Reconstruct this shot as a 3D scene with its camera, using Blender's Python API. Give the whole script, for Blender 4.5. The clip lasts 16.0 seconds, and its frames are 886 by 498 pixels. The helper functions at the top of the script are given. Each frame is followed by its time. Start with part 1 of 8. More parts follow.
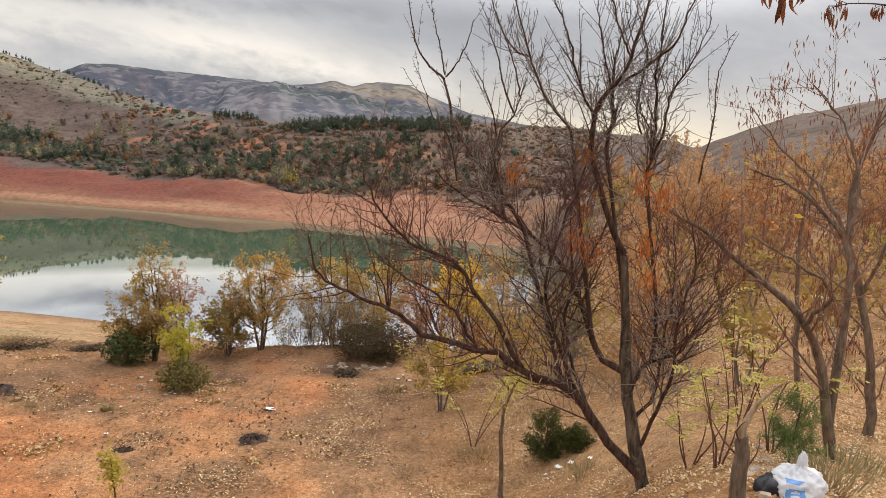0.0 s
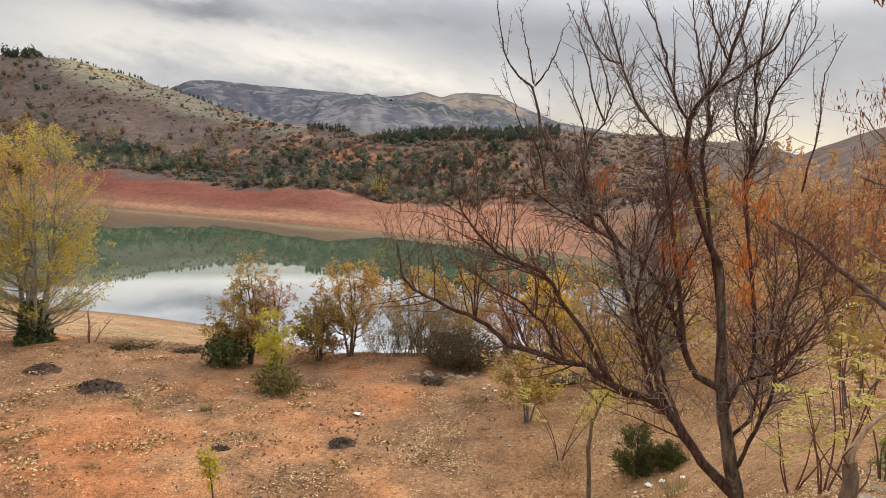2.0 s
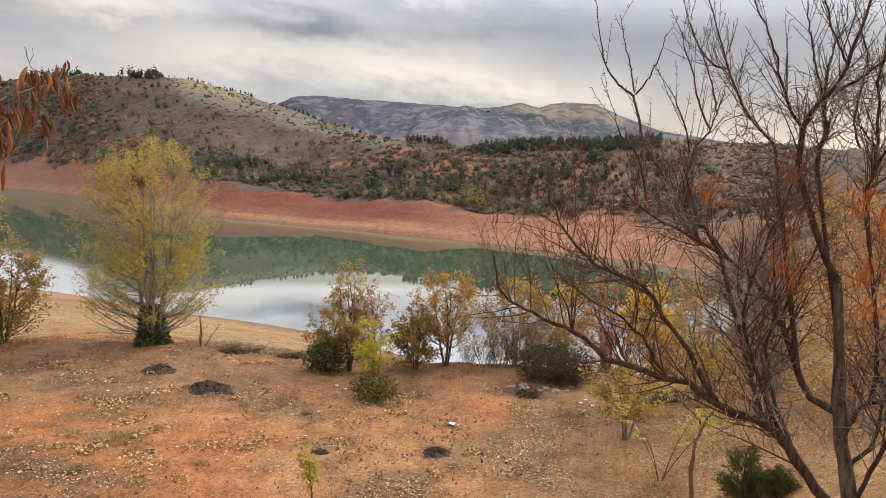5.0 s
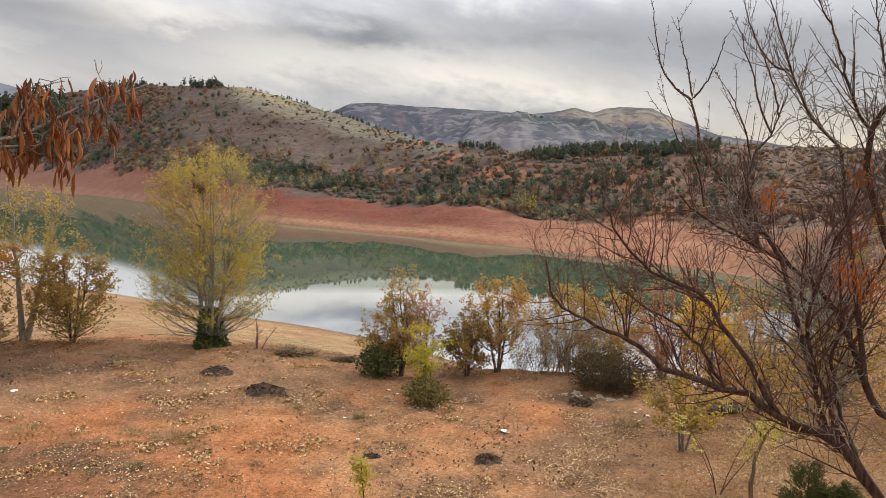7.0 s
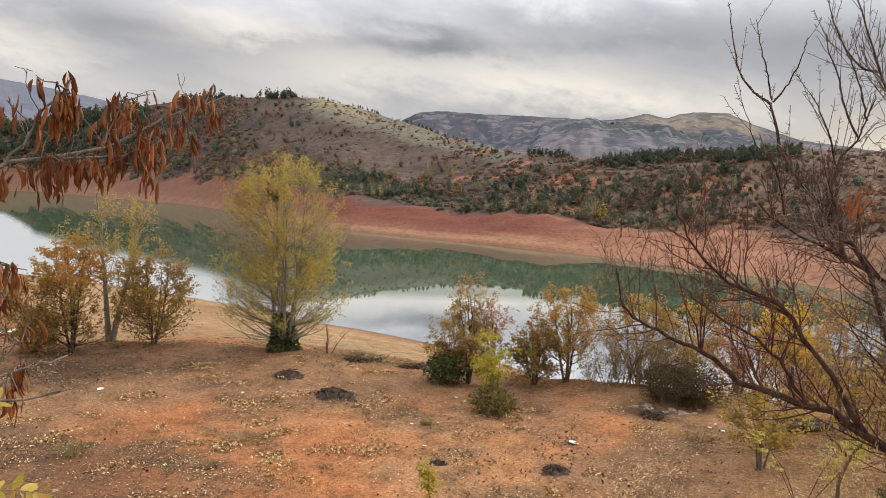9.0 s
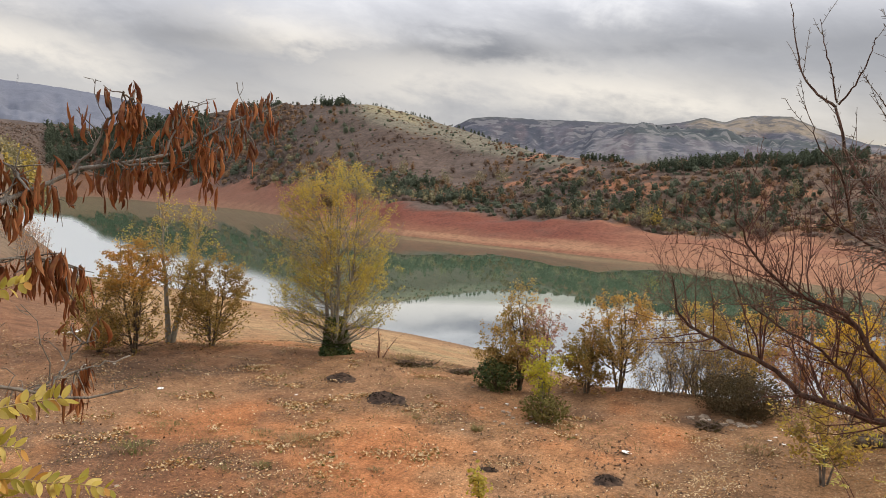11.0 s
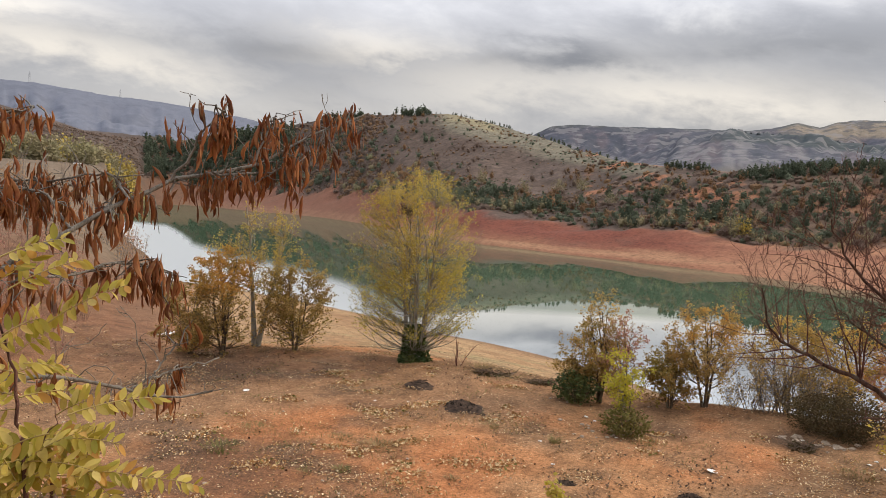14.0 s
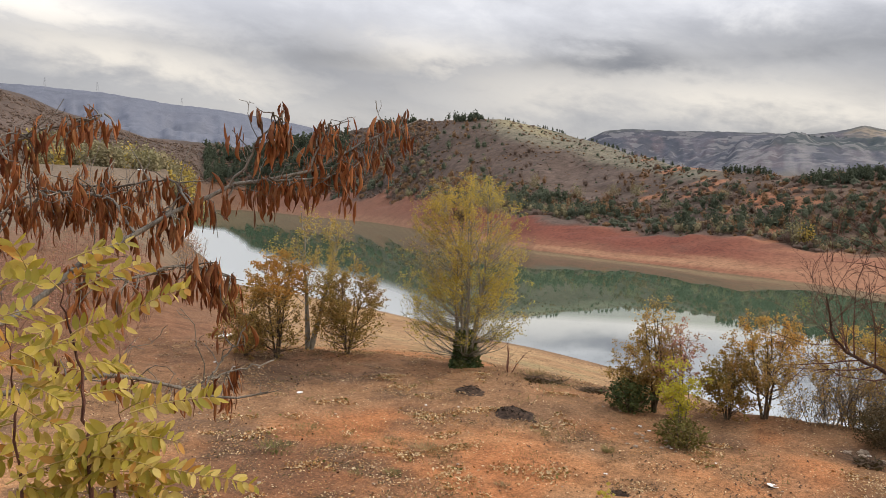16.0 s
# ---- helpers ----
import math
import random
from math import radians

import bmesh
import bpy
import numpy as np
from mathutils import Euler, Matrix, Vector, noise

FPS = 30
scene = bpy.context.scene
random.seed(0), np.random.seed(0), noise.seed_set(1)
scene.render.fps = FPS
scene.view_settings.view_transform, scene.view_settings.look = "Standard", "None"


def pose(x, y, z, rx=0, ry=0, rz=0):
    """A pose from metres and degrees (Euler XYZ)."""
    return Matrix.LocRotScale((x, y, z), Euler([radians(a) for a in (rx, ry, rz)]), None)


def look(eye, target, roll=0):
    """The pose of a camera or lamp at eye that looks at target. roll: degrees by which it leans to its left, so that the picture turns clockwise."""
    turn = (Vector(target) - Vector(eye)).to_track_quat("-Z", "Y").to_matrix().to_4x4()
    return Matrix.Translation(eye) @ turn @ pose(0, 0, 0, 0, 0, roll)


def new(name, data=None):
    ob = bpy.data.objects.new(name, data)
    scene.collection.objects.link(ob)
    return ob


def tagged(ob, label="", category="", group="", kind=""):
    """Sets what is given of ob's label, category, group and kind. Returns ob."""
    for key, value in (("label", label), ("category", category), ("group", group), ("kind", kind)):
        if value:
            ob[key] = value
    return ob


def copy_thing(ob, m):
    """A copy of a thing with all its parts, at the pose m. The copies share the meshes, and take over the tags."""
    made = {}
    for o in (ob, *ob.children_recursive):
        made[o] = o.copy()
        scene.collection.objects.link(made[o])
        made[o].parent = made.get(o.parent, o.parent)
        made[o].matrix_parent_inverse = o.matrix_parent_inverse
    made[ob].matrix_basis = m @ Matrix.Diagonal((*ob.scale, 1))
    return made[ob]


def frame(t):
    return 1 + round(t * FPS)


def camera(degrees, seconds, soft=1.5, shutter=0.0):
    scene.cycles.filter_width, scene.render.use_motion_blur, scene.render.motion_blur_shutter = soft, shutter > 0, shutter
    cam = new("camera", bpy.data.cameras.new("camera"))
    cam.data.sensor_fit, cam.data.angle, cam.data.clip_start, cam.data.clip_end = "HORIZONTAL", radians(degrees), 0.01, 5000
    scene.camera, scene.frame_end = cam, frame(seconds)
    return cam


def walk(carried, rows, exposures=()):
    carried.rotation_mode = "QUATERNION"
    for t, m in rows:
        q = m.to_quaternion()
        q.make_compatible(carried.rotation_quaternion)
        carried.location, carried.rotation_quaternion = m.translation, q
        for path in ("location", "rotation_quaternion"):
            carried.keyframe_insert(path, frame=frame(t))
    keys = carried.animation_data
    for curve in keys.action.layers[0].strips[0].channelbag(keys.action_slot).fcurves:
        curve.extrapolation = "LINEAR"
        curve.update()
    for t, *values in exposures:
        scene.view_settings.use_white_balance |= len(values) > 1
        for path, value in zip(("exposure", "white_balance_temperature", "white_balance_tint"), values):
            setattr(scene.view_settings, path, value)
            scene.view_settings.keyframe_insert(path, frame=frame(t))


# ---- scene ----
cam = camera(63.93, 16.0, soft=0.55)
EYE = 6.2
# seconds, yaw, pitch, roll; the phone swings a few centimetres as its holder turns
TURNS = [
    (0.0, 0.00, -7.01, 2.39),
    (0.5, 1.87, -6.88, 2.31),
    (1.0, 3.92, -6.74, 2.19),
    (1.5, 5.69, -6.60, 2.10),
    (2.0, 7.09, -6.51, 2.03),
    (2.5, 8.40, -6.41, 1.97),
    (3.0, 9.89, -6.27, 1.91),
    (3.5, 11.44, -6.15, 1.84),
    (4.0, 12.75, -6.05, 1.77),
    (6.5, 17.96, -5.63, 1.56),
    (7.0, 19.14, -5.53, 1.52),
    (7.5, 20.35, -5.44, 1.52),
    (8.0, 21.83, -5.30, 1.50),
    (8.5, 23.40, -5.17, 1.44),
    (9.0, 24.65, -5.05, 1.39),
    (11.5, 29.93, -4.61, 1.35),
    (12.0, 31.06, -4.51, 1.32),
    (12.5, 32.01, -4.43, 1.30),
    (13.0, 33.01, -4.34, 1.31),
    (13.5, 34.14, -4.25, 1.34),
    (14.0, 35.19, -4.15, 1.35),
    (14.5, 36.11, -4.05, 1.36),
    (15.0, 37.11, -3.99, 1.35),
    (15.5, 38.23, -3.89, 1.36),
    (16.0, 39.37, -3.82, 1.36),
]
SWING = 0.015
walk(cam, [(t, pose(-SWING * math.sin(radians(yaw)), -SWING * (1 - math.cos(radians(yaw))), EYE, 90 + pitch, 0, yaw) @ pose(0, 0, 0, 0, 0, roll))
           for t, yaw, pitch, roll in TURNS], [(0.0, 0.13, 6800, 10), (8.0, 0.03, 6800, 10), (16.0, -0.08, 6750, 10)])

# ---- world and sun: an overcast afternoon, the sun low behind the cloud to the west ----
SUN_AZ, SUN_EL = -38.0, 32.0


def sun_way():
    a, e = radians(SUN_AZ), radians(SUN_EL)
    return Vector((math.sin(-a) * math.cos(e), math.cos(a) * math.cos(e), math.sin(e)))


class Net:
    """A node tree with short calls."""

    def __init__(self, tree):
        self.tree = tree
        tree.nodes.clear()

    def add(self, kind):
        return self.tree.nodes.new(kind)

    def join(self, a, b):
        self.tree.links.new(a, b)

    def value(self, socket, v):
        if isinstance(v, bpy.types.NodeSocket):
            self.join(v, socket)
        else:
            socket.default_value = v

    def math(self, op, a, b=0.0, c=0.0, clamp=False):
        n = self.add("ShaderNodeMath")
        n.operation, n.use_clamp = op, clamp
        for s, v in zip(n.inputs, (a, b, c)):
            self.value(s, v)
        return n.outputs[0]

    def mix(self, f, a, b, blend="MIX"):
        n = self.add("ShaderNodeMix")
        n.data_type, n.blend_type = "RGBA", blend
        self.value(n.inputs[0], f)
        self.value(n.inputs[6], (*a, 1) if isinstance(a, tuple) else a)
        self.value(n.inputs[7], (*b, 1) if isinstance(b, tuple) else b)
        return n.outputs[2]

    def noise(self, vec, scale, detail=4.0, rough=0.55, distortion=0.0):
        n = self.add("ShaderNodeTexNoise")
        n.inputs["Scale"].default_value, n.inputs["Detail"].default_value = scale, detail
        n.inputs["Roughness"].default_value, n.inputs["Distortion"].default_value = rough, distortion
        if vec is not None:
            self.join(vec, n.inputs["Vector"])
        return n.outputs["Fac"]

    def ramp(self, f, stops):
        n = self.add("ShaderNodeValToRGB")
        self.value(n.inputs[0], f)
        r = n.color_ramp
        while len(r.elements) < len(stops):
            r.elements.new(0.5)
        for e, (p, c) in zip(r.elements, stops):
            e.position, e.color = p, (*c, 1) if isinstance(c, tuple) else (c, c, c, 1)
        return n.outputs[0]

    def bump(self, height, strength, distance):
        n = self.add("ShaderNodeBump")
        n.inputs["Strength"].default_value, n.inputs["Distance"].default_value = strength, distance
        self.join(height, n.inputs["Height"])
        return n.outputs[0]


world = bpy.data.worlds.new("world")
scene.world = world
world.use_nodes = True
w = Net(world.node_tree)
direction = w.add("ShaderNodeTexCoord").outputs["Generated"]
sky = w.add("ShaderNodeTexSky")
sky.sky_type, sky.sun_disc = "NISHITA", False
sky.sun_elevation, sky.sun_rotation = radians(SUN_EL), radians(-SUN_AZ)
split = w.add("ShaderNodeSeparateXYZ")
w.join(direction, split.inputs[0])
dx, dy, dz = split.outputs
up = w.math("MAXIMUM", dz, 0.0)
# soft banks of cloud, drawn out along the horizon
stretched = w.add("ShaderNodeCombineXYZ")
w.join(dx, stretched.inputs[0])
w.join(dy, stretched.inputs[1])
w.join(w.math("MULTIPLY_ADD", dz, 2.4, w.math("MULTIPLY", dx, 0.35)), stretched.inputs[2])
large = w.noise(stretched.outputs[0], 2.3, 3.0, 0.5, 0.2)
fine = w.noise(stretched.outputs[0], 7.5, 6.0, 0.6, 0.25)
wisp = w.noise(stretched.outputs[0], 19.0, 5.0, 0.6, 0.3)
cloud = w.math("ADD", w.math("MULTIPLY", large, 0.55), w.math("MULTIPLY", fine, 0.45))
tone = w.ramp(cloud, [(0.38, (0.375, 0.390, 0.435)), (0.50, (0.455, 0.470, 0.515)), (0.62, (0.580, 0.590, 0.620))])
# bearing and height in degrees, frayed by the noise
bearing = w.math("ADD", w.math("MULTIPLY", w.math("ARCTAN2", w.math("MULTIPLY", dx, -1.0), dy), 57.3), w.math("MULTIPLY_ADD", fine, 14.0, -7.0))
height = w.math("ADD", w.math("MULTIPLY", w.math("ARCSINE", dz), 57.3), w.math("ADD", w.math("MULTIPLY_ADD", fine, 4.5, -2.25), w.math("MULTIPLY_ADD", wisp, 2.0, -1.0)))


def bank_of_cloud(a0, e0, wide, deep, tilt=0.0, much=1.0):
    """A long soft bank of cloud about a bearing and height."""
    a = w.math("SUBTRACT", bearing, a0)
    e = w.math("SUBTRACT", w.math("SUBTRACT", height, e0), w.math("MULTIPLY", a, tilt))
    a, e = w.math("DIVIDE", a, wide), w.math("DIVIDE", e, deep)
    return w.math("MULTIPLY", w.math("EXPONENT", w.math("MULTIPLY", w.math("ADD", w.math("MULTIPLY", a, a), w.math("MULTIPLY", e, e)), -1.0)), much)


def layered(*banks):
    total = banks[0]
    for b in banks[1:]:
        total = w.math("MAXIMUM", total, b)
    return total


thin = layered(bank_of_cloud(15, 7.6, 15, 2.0, 0.11), bank_of_cloud(30, 8.8, 12, 2.3, 0.0, 0.7), bank_of_cloud(63, 9.8, 12, 1.5, 0.10, 0.95), bank_of_cloud(42, 11.3, 7, 1.4, 0.0, 0.75), bank_of_cloud(70, 12.8, 10, 1.4, 0.1, 0.7), bank_of_cloud(45, 6.2, 24, 2.2, 0.0, 0.40))
thin = w.math("MULTIPLY", thin, w.ramp(w.math("ADD", w.math("MULTIPLY", fine, 0.6), w.math("MULTIPLY", wisp, 0.4)), [(0.36, 0.60), (0.54, 1.0)]))
tone = w.mix(thin, tone, (0.960, 0.915, 0.850))
thick = layered(bank_of_cloud(26, 11.3, 5.5, 1.2), bank_of_cloud(11, 12.2, 13, 1.5, 0.04, 0.75), bank_of_cloud(49, 11.2, 6, 1.2, 0.08, 0.65), bank_of_cloud(-2, 10.5, 12, 2.0, 0.1, 0.45))
tone = w.mix(thick, tone, (0.275, 0.288, 0.325))
# paler and warmer low over the saddle, towards the hidden sun
warm = bank_of_cloud(-13, 1.2, 16, 3.4)
tone = w.mix(w.math("MULTIPLY", warm, 0.95), tone, (1.0, 0.88, 0.68))
overcast = w.math("ADD", w.math("MULTIPLY_ADD", w.ramp(up, [(0.19, 0.0), (0.25, 1.0)]), 0.75, 1.0), w.math("MULTIPLY", w.math("POWER", w.math("MAXIMUM", w.math("SUBTRACT", up, 0.10), 0.0), 1.5), 2.6))
deck_light = w.add("ShaderNodeBackground")
w.join(tone, deck_light.inputs[0])
w.join(overcast, deck_light.inputs[1])
clear = w.add("ShaderNodeBackground")
w.join(sky.outputs[0], clear.inputs[0])
clear.inputs[1].default_value = 0.07
cover = w.add("ShaderNodeMixShader")
cover.inputs[0].default_value = 0.93
w.join(clear.outputs[0], cover.inputs[1])
w.join(deck_light.outputs[0], cover.inputs[2])
w.join(cover.outputs[0], w.add("ShaderNodeOutputWorld").inputs[0])

sun = new("sun", bpy.data.lights.new("sun", "SUN"))
sun.data.energy, sun.data.angle, sun.data.color = 2.6, radians(12), (1.0, 0.875, 0.70)
sun.matrix_world = look(sun_way() * 50, (0, 0, 0))

# ---- materials ----
def material(name):
    m = bpy.data.materials.new(name)
    m.use_nodes = True
    return m, Net(m.node_tree)


def finish(n, colour, rough=0.9, normal=None, metal=0.0, spec=0.3, lucent=0.0):
    b = n.add("ShaderNodeBsdfPrincipled")
    n.value(b.inputs["Base Color"], (*colour, 1) if isinstance(colour, tuple) else colour)
    n.value(b.inputs["Roughness"], rough)
    b.inputs["Metallic"].default_value = metal
    b.inputs["Specular IOR Level"].default_value = spec
    if normal is not None:
        n.join(normal, b.inputs["Normal"])
    out = b.outputs[0]
    if lucent > 0:
        t = n.add("ShaderNodeBsdfTranslucent")
        n.value(t.inputs[0], (*colour, 1) if isinstance(colour, tuple) else colour)
        m = n.add("ShaderNodeMixShader")
        m.inputs[0].default_value = lucent
        n.join(out, m.inputs[1])
        n.join(t.outputs[0], m.inputs[2])
        out = m.outputs[0]
    n.join(out, n.add("ShaderNodeOutputMaterial").inputs[0])


def stored(n, name):
    node = n.add("ShaderNodeAttribute")
    node.attribute_name = name
    return node


def spot(n):
    return n.add("ShaderNodeNewGeometry").outputs["Position"]


def leaf_mat(name, a, b, c, lucent=0.55, patch=0.35):
    """Leaves: each one between a and b, with patches of c over the crown."""
    m, n = material(name)
    each = n.add("ShaderNodeNewGeometry").outputs["Random Per Island"]
    col = n.mix(each, a, b) if patch > 0.1 else n.mix(n.math("MULTIPLY_ADD", each, 0.5, 0.25), a, b)
    col = n.mix(n.ramp(n.noise(spot(n), patch * 4, 3.0), [(0.45, 0.0), (0.62, 1.0)]), col, c)
    finish(n, col, 0.75, spec=0.1, lucent=lucent)
    return m


def bark_mat(name, a, b, scale=18.0, lichen=None, rough=0.9):
    m, n = material(name)
    v = n.add("ShaderNodeMapping")
    v.inputs["Scale"].default_value = (1, 1, 0.22)
    n.join(spot(n), v.inputs[0])
    f = n.noise(v.outputs[0], scale, 6.0, 0.65)
    col = n.mix(n.ramp(f, [(0.35, 0.0), (0.65, 1.0)]), a, b)
    if lichen:
        col = n.mix(n.ramp(n.noise(spot(n), 9.0, 4.0), [(0.56, 0.0), (0.66, 0.8)]), col, lichen)
    finish(n, col, rough, n.bump(f, 1.0, 0.035))
    return m


def plain_mat(name, a, b, scale=6.0, rough=0.7, bump=0.0, spec=0.3, lucent=0.0):
    m, n = material(name)
    f = n.noise(spot(n), scale, 5.0)
    col = n.mix(n.ramp(f, [(0.35, 0.0), (0.65, 1.0)]), a, b)
    finish(n, col, rough, n.bump(f, bump, 0.02) if bump else None, spec=spec, lucent=lucent)
    return m


def ground_mat():
    m, n = material("ground_soil")
    tint = stored(n, "soil_colour").outputs["Color"]
    reach = stored(n, "near_soil").outputs["Fac"]
    near = n.math("MAXIMUM", reach, 0.0)
    p = spot(n)
    coarse = n.noise(p, 1.3, 7.0, 0.66)
    grain = n.noise(p, 11.0, 8.0, 0.7)
    col = n.mix(0.62, tint, n.ramp(coarse, [(0.34, 0.24), (0.5, 0.5), (0.7, 0.68)]), "OVERLAY")
    col = n.mix(n.math("MULTIPLY", near, 0.7), col, n.ramp(grain, [(0.32, 0.14), (0.5, 0.49), (0.68, 0.76)]), "OVERLAY")
    speck = n.noise(p, 34.0, 4.0, 0.6)
    col = n.mix(n.math("MULTIPLY", near, 0.5), col, n.ramp(speck, [(0.36, 0.16), (0.5, 0.49), (0.64, 0.84)]), "OVERLAY")
    far_grain = n.noise(p, 0.30, 8.0, 0.72)
    col = n.mix(n.math("MULTIPLY", n.math("SUBTRACT", 1.0, n.math("MINIMUM", n.math("MULTIPLY", n.math("ABSOLUTE", reach), 4.0), 1.0)), 0.8), col, n.ramp(far_grain, [(0.36, 0.20), (0.5, 0.5), (0.66, 0.74)]), "OVERLAY")
    # weathered rock of the mountains, with lit and shaded faces put into the colour
    rocky = n.math("MAXIMUM", n.math("MULTIPLY", reach, -1.0), 0.0)
    tilted = n.add("ShaderNodeMapping")
    tilted.inputs["Rotation"].default_value = (0.35, 0.5, 0.4)
    tilted.inputs["Scale"].default_value = (1, 1, 0.8)
    n.join(p, tilted.inputs[0])
    crag = n.noise(tilted.outputs[0], 0.03, 9.0, 0.72, 0.0)
    col = n.mix(n.math("MULTIPLY", rocky, 0.5), col, n.ramp(crag, [(0.36, 0.24), (0.5, 0.5), (0.64, 0.74)]), "OVERLAY")
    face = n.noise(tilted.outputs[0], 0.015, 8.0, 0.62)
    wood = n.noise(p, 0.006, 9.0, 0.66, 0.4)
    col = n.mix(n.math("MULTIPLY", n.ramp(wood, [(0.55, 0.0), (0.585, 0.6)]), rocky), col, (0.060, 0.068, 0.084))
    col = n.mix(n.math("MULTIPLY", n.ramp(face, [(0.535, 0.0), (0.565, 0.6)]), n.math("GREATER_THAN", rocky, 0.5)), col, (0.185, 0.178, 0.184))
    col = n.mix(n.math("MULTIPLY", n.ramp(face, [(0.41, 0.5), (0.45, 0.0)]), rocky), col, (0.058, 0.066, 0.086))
    # pale crumbs and dark bits lying in the soil
    vor = n.add("ShaderNodeTexVoronoi")
    vor.inputs["Scale"].default_value = 9.0
    n.join(p, vor.inputs["Vector"])
    crumb = n.math("MULTIPLY", n.math("LESS_THAN", vor.outputs["Distance"], 0.17), n.math("GREATER_THAN", n.noise(p, 1.3, 3.0), 0.53))
    col = n.mix(n.math("MULTIPLY", n.math("MULTIPLY", crumb, near), 0.5), col, (0.50, 0.38, 0.25))
    h = n.math("ADD", n.math("MULTIPLY", coarse, 0.5), n.math("MULTIPLY", grain, 0.5))
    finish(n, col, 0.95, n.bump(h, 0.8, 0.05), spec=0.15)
    return m


def water_mat():
    m, n = material("lake_water")
    p = spot(n)
    v = n.add("ShaderNodeMapping")
    v.inputs["Scale"].default_value = (0.5, 1.0, 1)
    n.join(p, v.inputs[0])
    ripple = n.noise(v.outputs[0], 1.1, 3.0)
    col = n.mix(n.ramp(n.noise(p, 0.02, 3.0), [(0.35, 0.0), (0.65, 1.0)]), (0.058, 0.092, 0.056), (0.066, 0.104, 0.064))
    ruffled = stored(n, "ruffled").outputs["Fac"]
    normal = n.bump(ripple, 0.008, 0.05)
    body = n.add("ShaderNodeBsdfDiffuse")
    n.join(col, body.inputs[0])
    mirror = n.add("ShaderNodeBsdfGlossy")
    mirror.inputs["Color"].default_value = (0.98, 1.0, 1.0, 1)
    n.join(n.math("MULTIPLY_ADD", ruffled, 0.27, 0.018), mirror.inputs["Roughness"])
    n.join(normal, mirror.inputs["Normal"])
    fresnel = n.add("ShaderNodeFresnel")
    fresnel.inputs["IOR"].default_value = 1.33
    gloss = n.ramp(fresnel.outputs[0], [(0.0, 0.02), (0.10, 0.75), (0.30, 0.95), (0.375, 0.93), (0.397, 0.46), (0.50, 0.46), (0.58, 0.58), (0.66, 0.62), (1.0, 0.5)])
    gloss = n.math("MAXIMUM", gloss, n.math("MULTIPLY", ruffled, 0.9))
    both = n.add("ShaderNodeMixShader")
    n.join(gloss, both.inputs[0])
    n.join(body.outputs[0], both.inputs[1])
    n.join(mirror.outputs[0], both.inputs[2])
    n.join(both.outputs[0], n.add("ShaderNodeOutputMaterial").inputs[0])
    return m


GROUND, WATER = ground_mat(), water_mat()
BARK_DARK = bark_mat("dark_plum_bark", (0.030, 0.021, 0.015), (0.19, 0.138, 0.096), 17.0, (0.20, 0.18, 0.12))
BARK_LIMB = bark_mat("red_brown_plum_bark", (0.028, 0.015, 0.010), (0.135, 0.072, 0.050), 26.0, (0.11, 0.09, 0.065))
BARK_RED = bark_mat("reddish_twig_bark", (0.11, 0.045, 0.034), (0.20, 0.095, 0.072), 30.0)
BARK_TWIG = bark_mat("dark_twig_bark", (0.060, 0.027, 0.021), (0.19, 0.088, 0.064), 30.0)
BARK_HAZE = bark_mat("pinkish_twig_bark", (0.20, 0.115, 0.085), (0.32, 0.20, 0.15), 30.0)
BARK_ASH = bark_mat("pale_grey_twig_bark", (0.17, 0.135, 0.115), (0.34, 0.29, 0.25), 30.0)
BARK_GREY = bark_mat("grey_bark", (0.10, 0.085, 0.07), (0.26, 0.235, 0.20), 16.0)
BARK_TAN = bark_mat("tan_locust_bark", (0.09, 0.065, 0.045), (0.24, 0.17, 0.12), 20.0)
BARK_PALE = bark_mat("pale_poplar_bark", (0.16, 0.145, 0.12), (0.36, 0.34, 0.29), 12.0)
LEAF_POPLAR = leaf_mat("poplar_leaves", (0.50, 0.385, 0.075), (0.68, 0.50, 0.10), (0.38, 0.32, 0.085))
LEAF_PALE_LIME = leaf_mat("pale_lime_leaves", (0.42, 0.36, 0.08), (0.52, 0.43, 0.11), (0.36, 0.33, 0.08))
LEAF_OCHRE = leaf_mat("ochre_oak_leaves", (0.39, 0.26, 0.090), (0.56, 0.38, 0.14), (0.33, 0.24, 0.088))
LEAF_OLIVE = leaf_mat("olive_leaves", (0.235, 0.185, 0.050), (0.37, 0.275, 0.078), (0.38, 0.225, 0.075))
LEAF_ORANGE = leaf_mat("orange_leaves", (0.52, 0.26, 0.06), (0.64, 0.35, 0.085), (0.44, 0.28, 0.085))
LEAF_RUST = leaf_mat("rust_leaves", (0.36, 0.105, 0.030), (0.52, 0.180, 0.052), (0.33, 0.13, 0.045))
LEAF_LIME = leaf_mat("lime_yellow_leaves", (0.44, 0.42, 0.055), (0.56, 0.48, 0.075), (0.38, 0.37, 0.06))
LEAF_YELLOW = leaf_mat("golden_leaves", (0.60, 0.395, 0.055), (0.74, 0.50, 0.080), (0.48, 0.36, 0.08))
LEAF_GREEN = leaf_mat("dark_evergreen_leaves", (0.042, 0.072, 0.030), (0.078, 0.108, 0.042), (0.108, 0.120, 0.042), 0.15)
LEAF_DUSK = leaf_mat("dusky_brown_leaves", (0.070, 0.050, 0.026), (0.12, 0.088, 0.044), (0.09, 0.070, 0.034), 0.15)
LEAF_TAN = leaf_mat("tan_brown_leaves", (0.42, 0.245, 0.12), (0.55, 0.345, 0.175), (0.44, 0.235, 0.11))
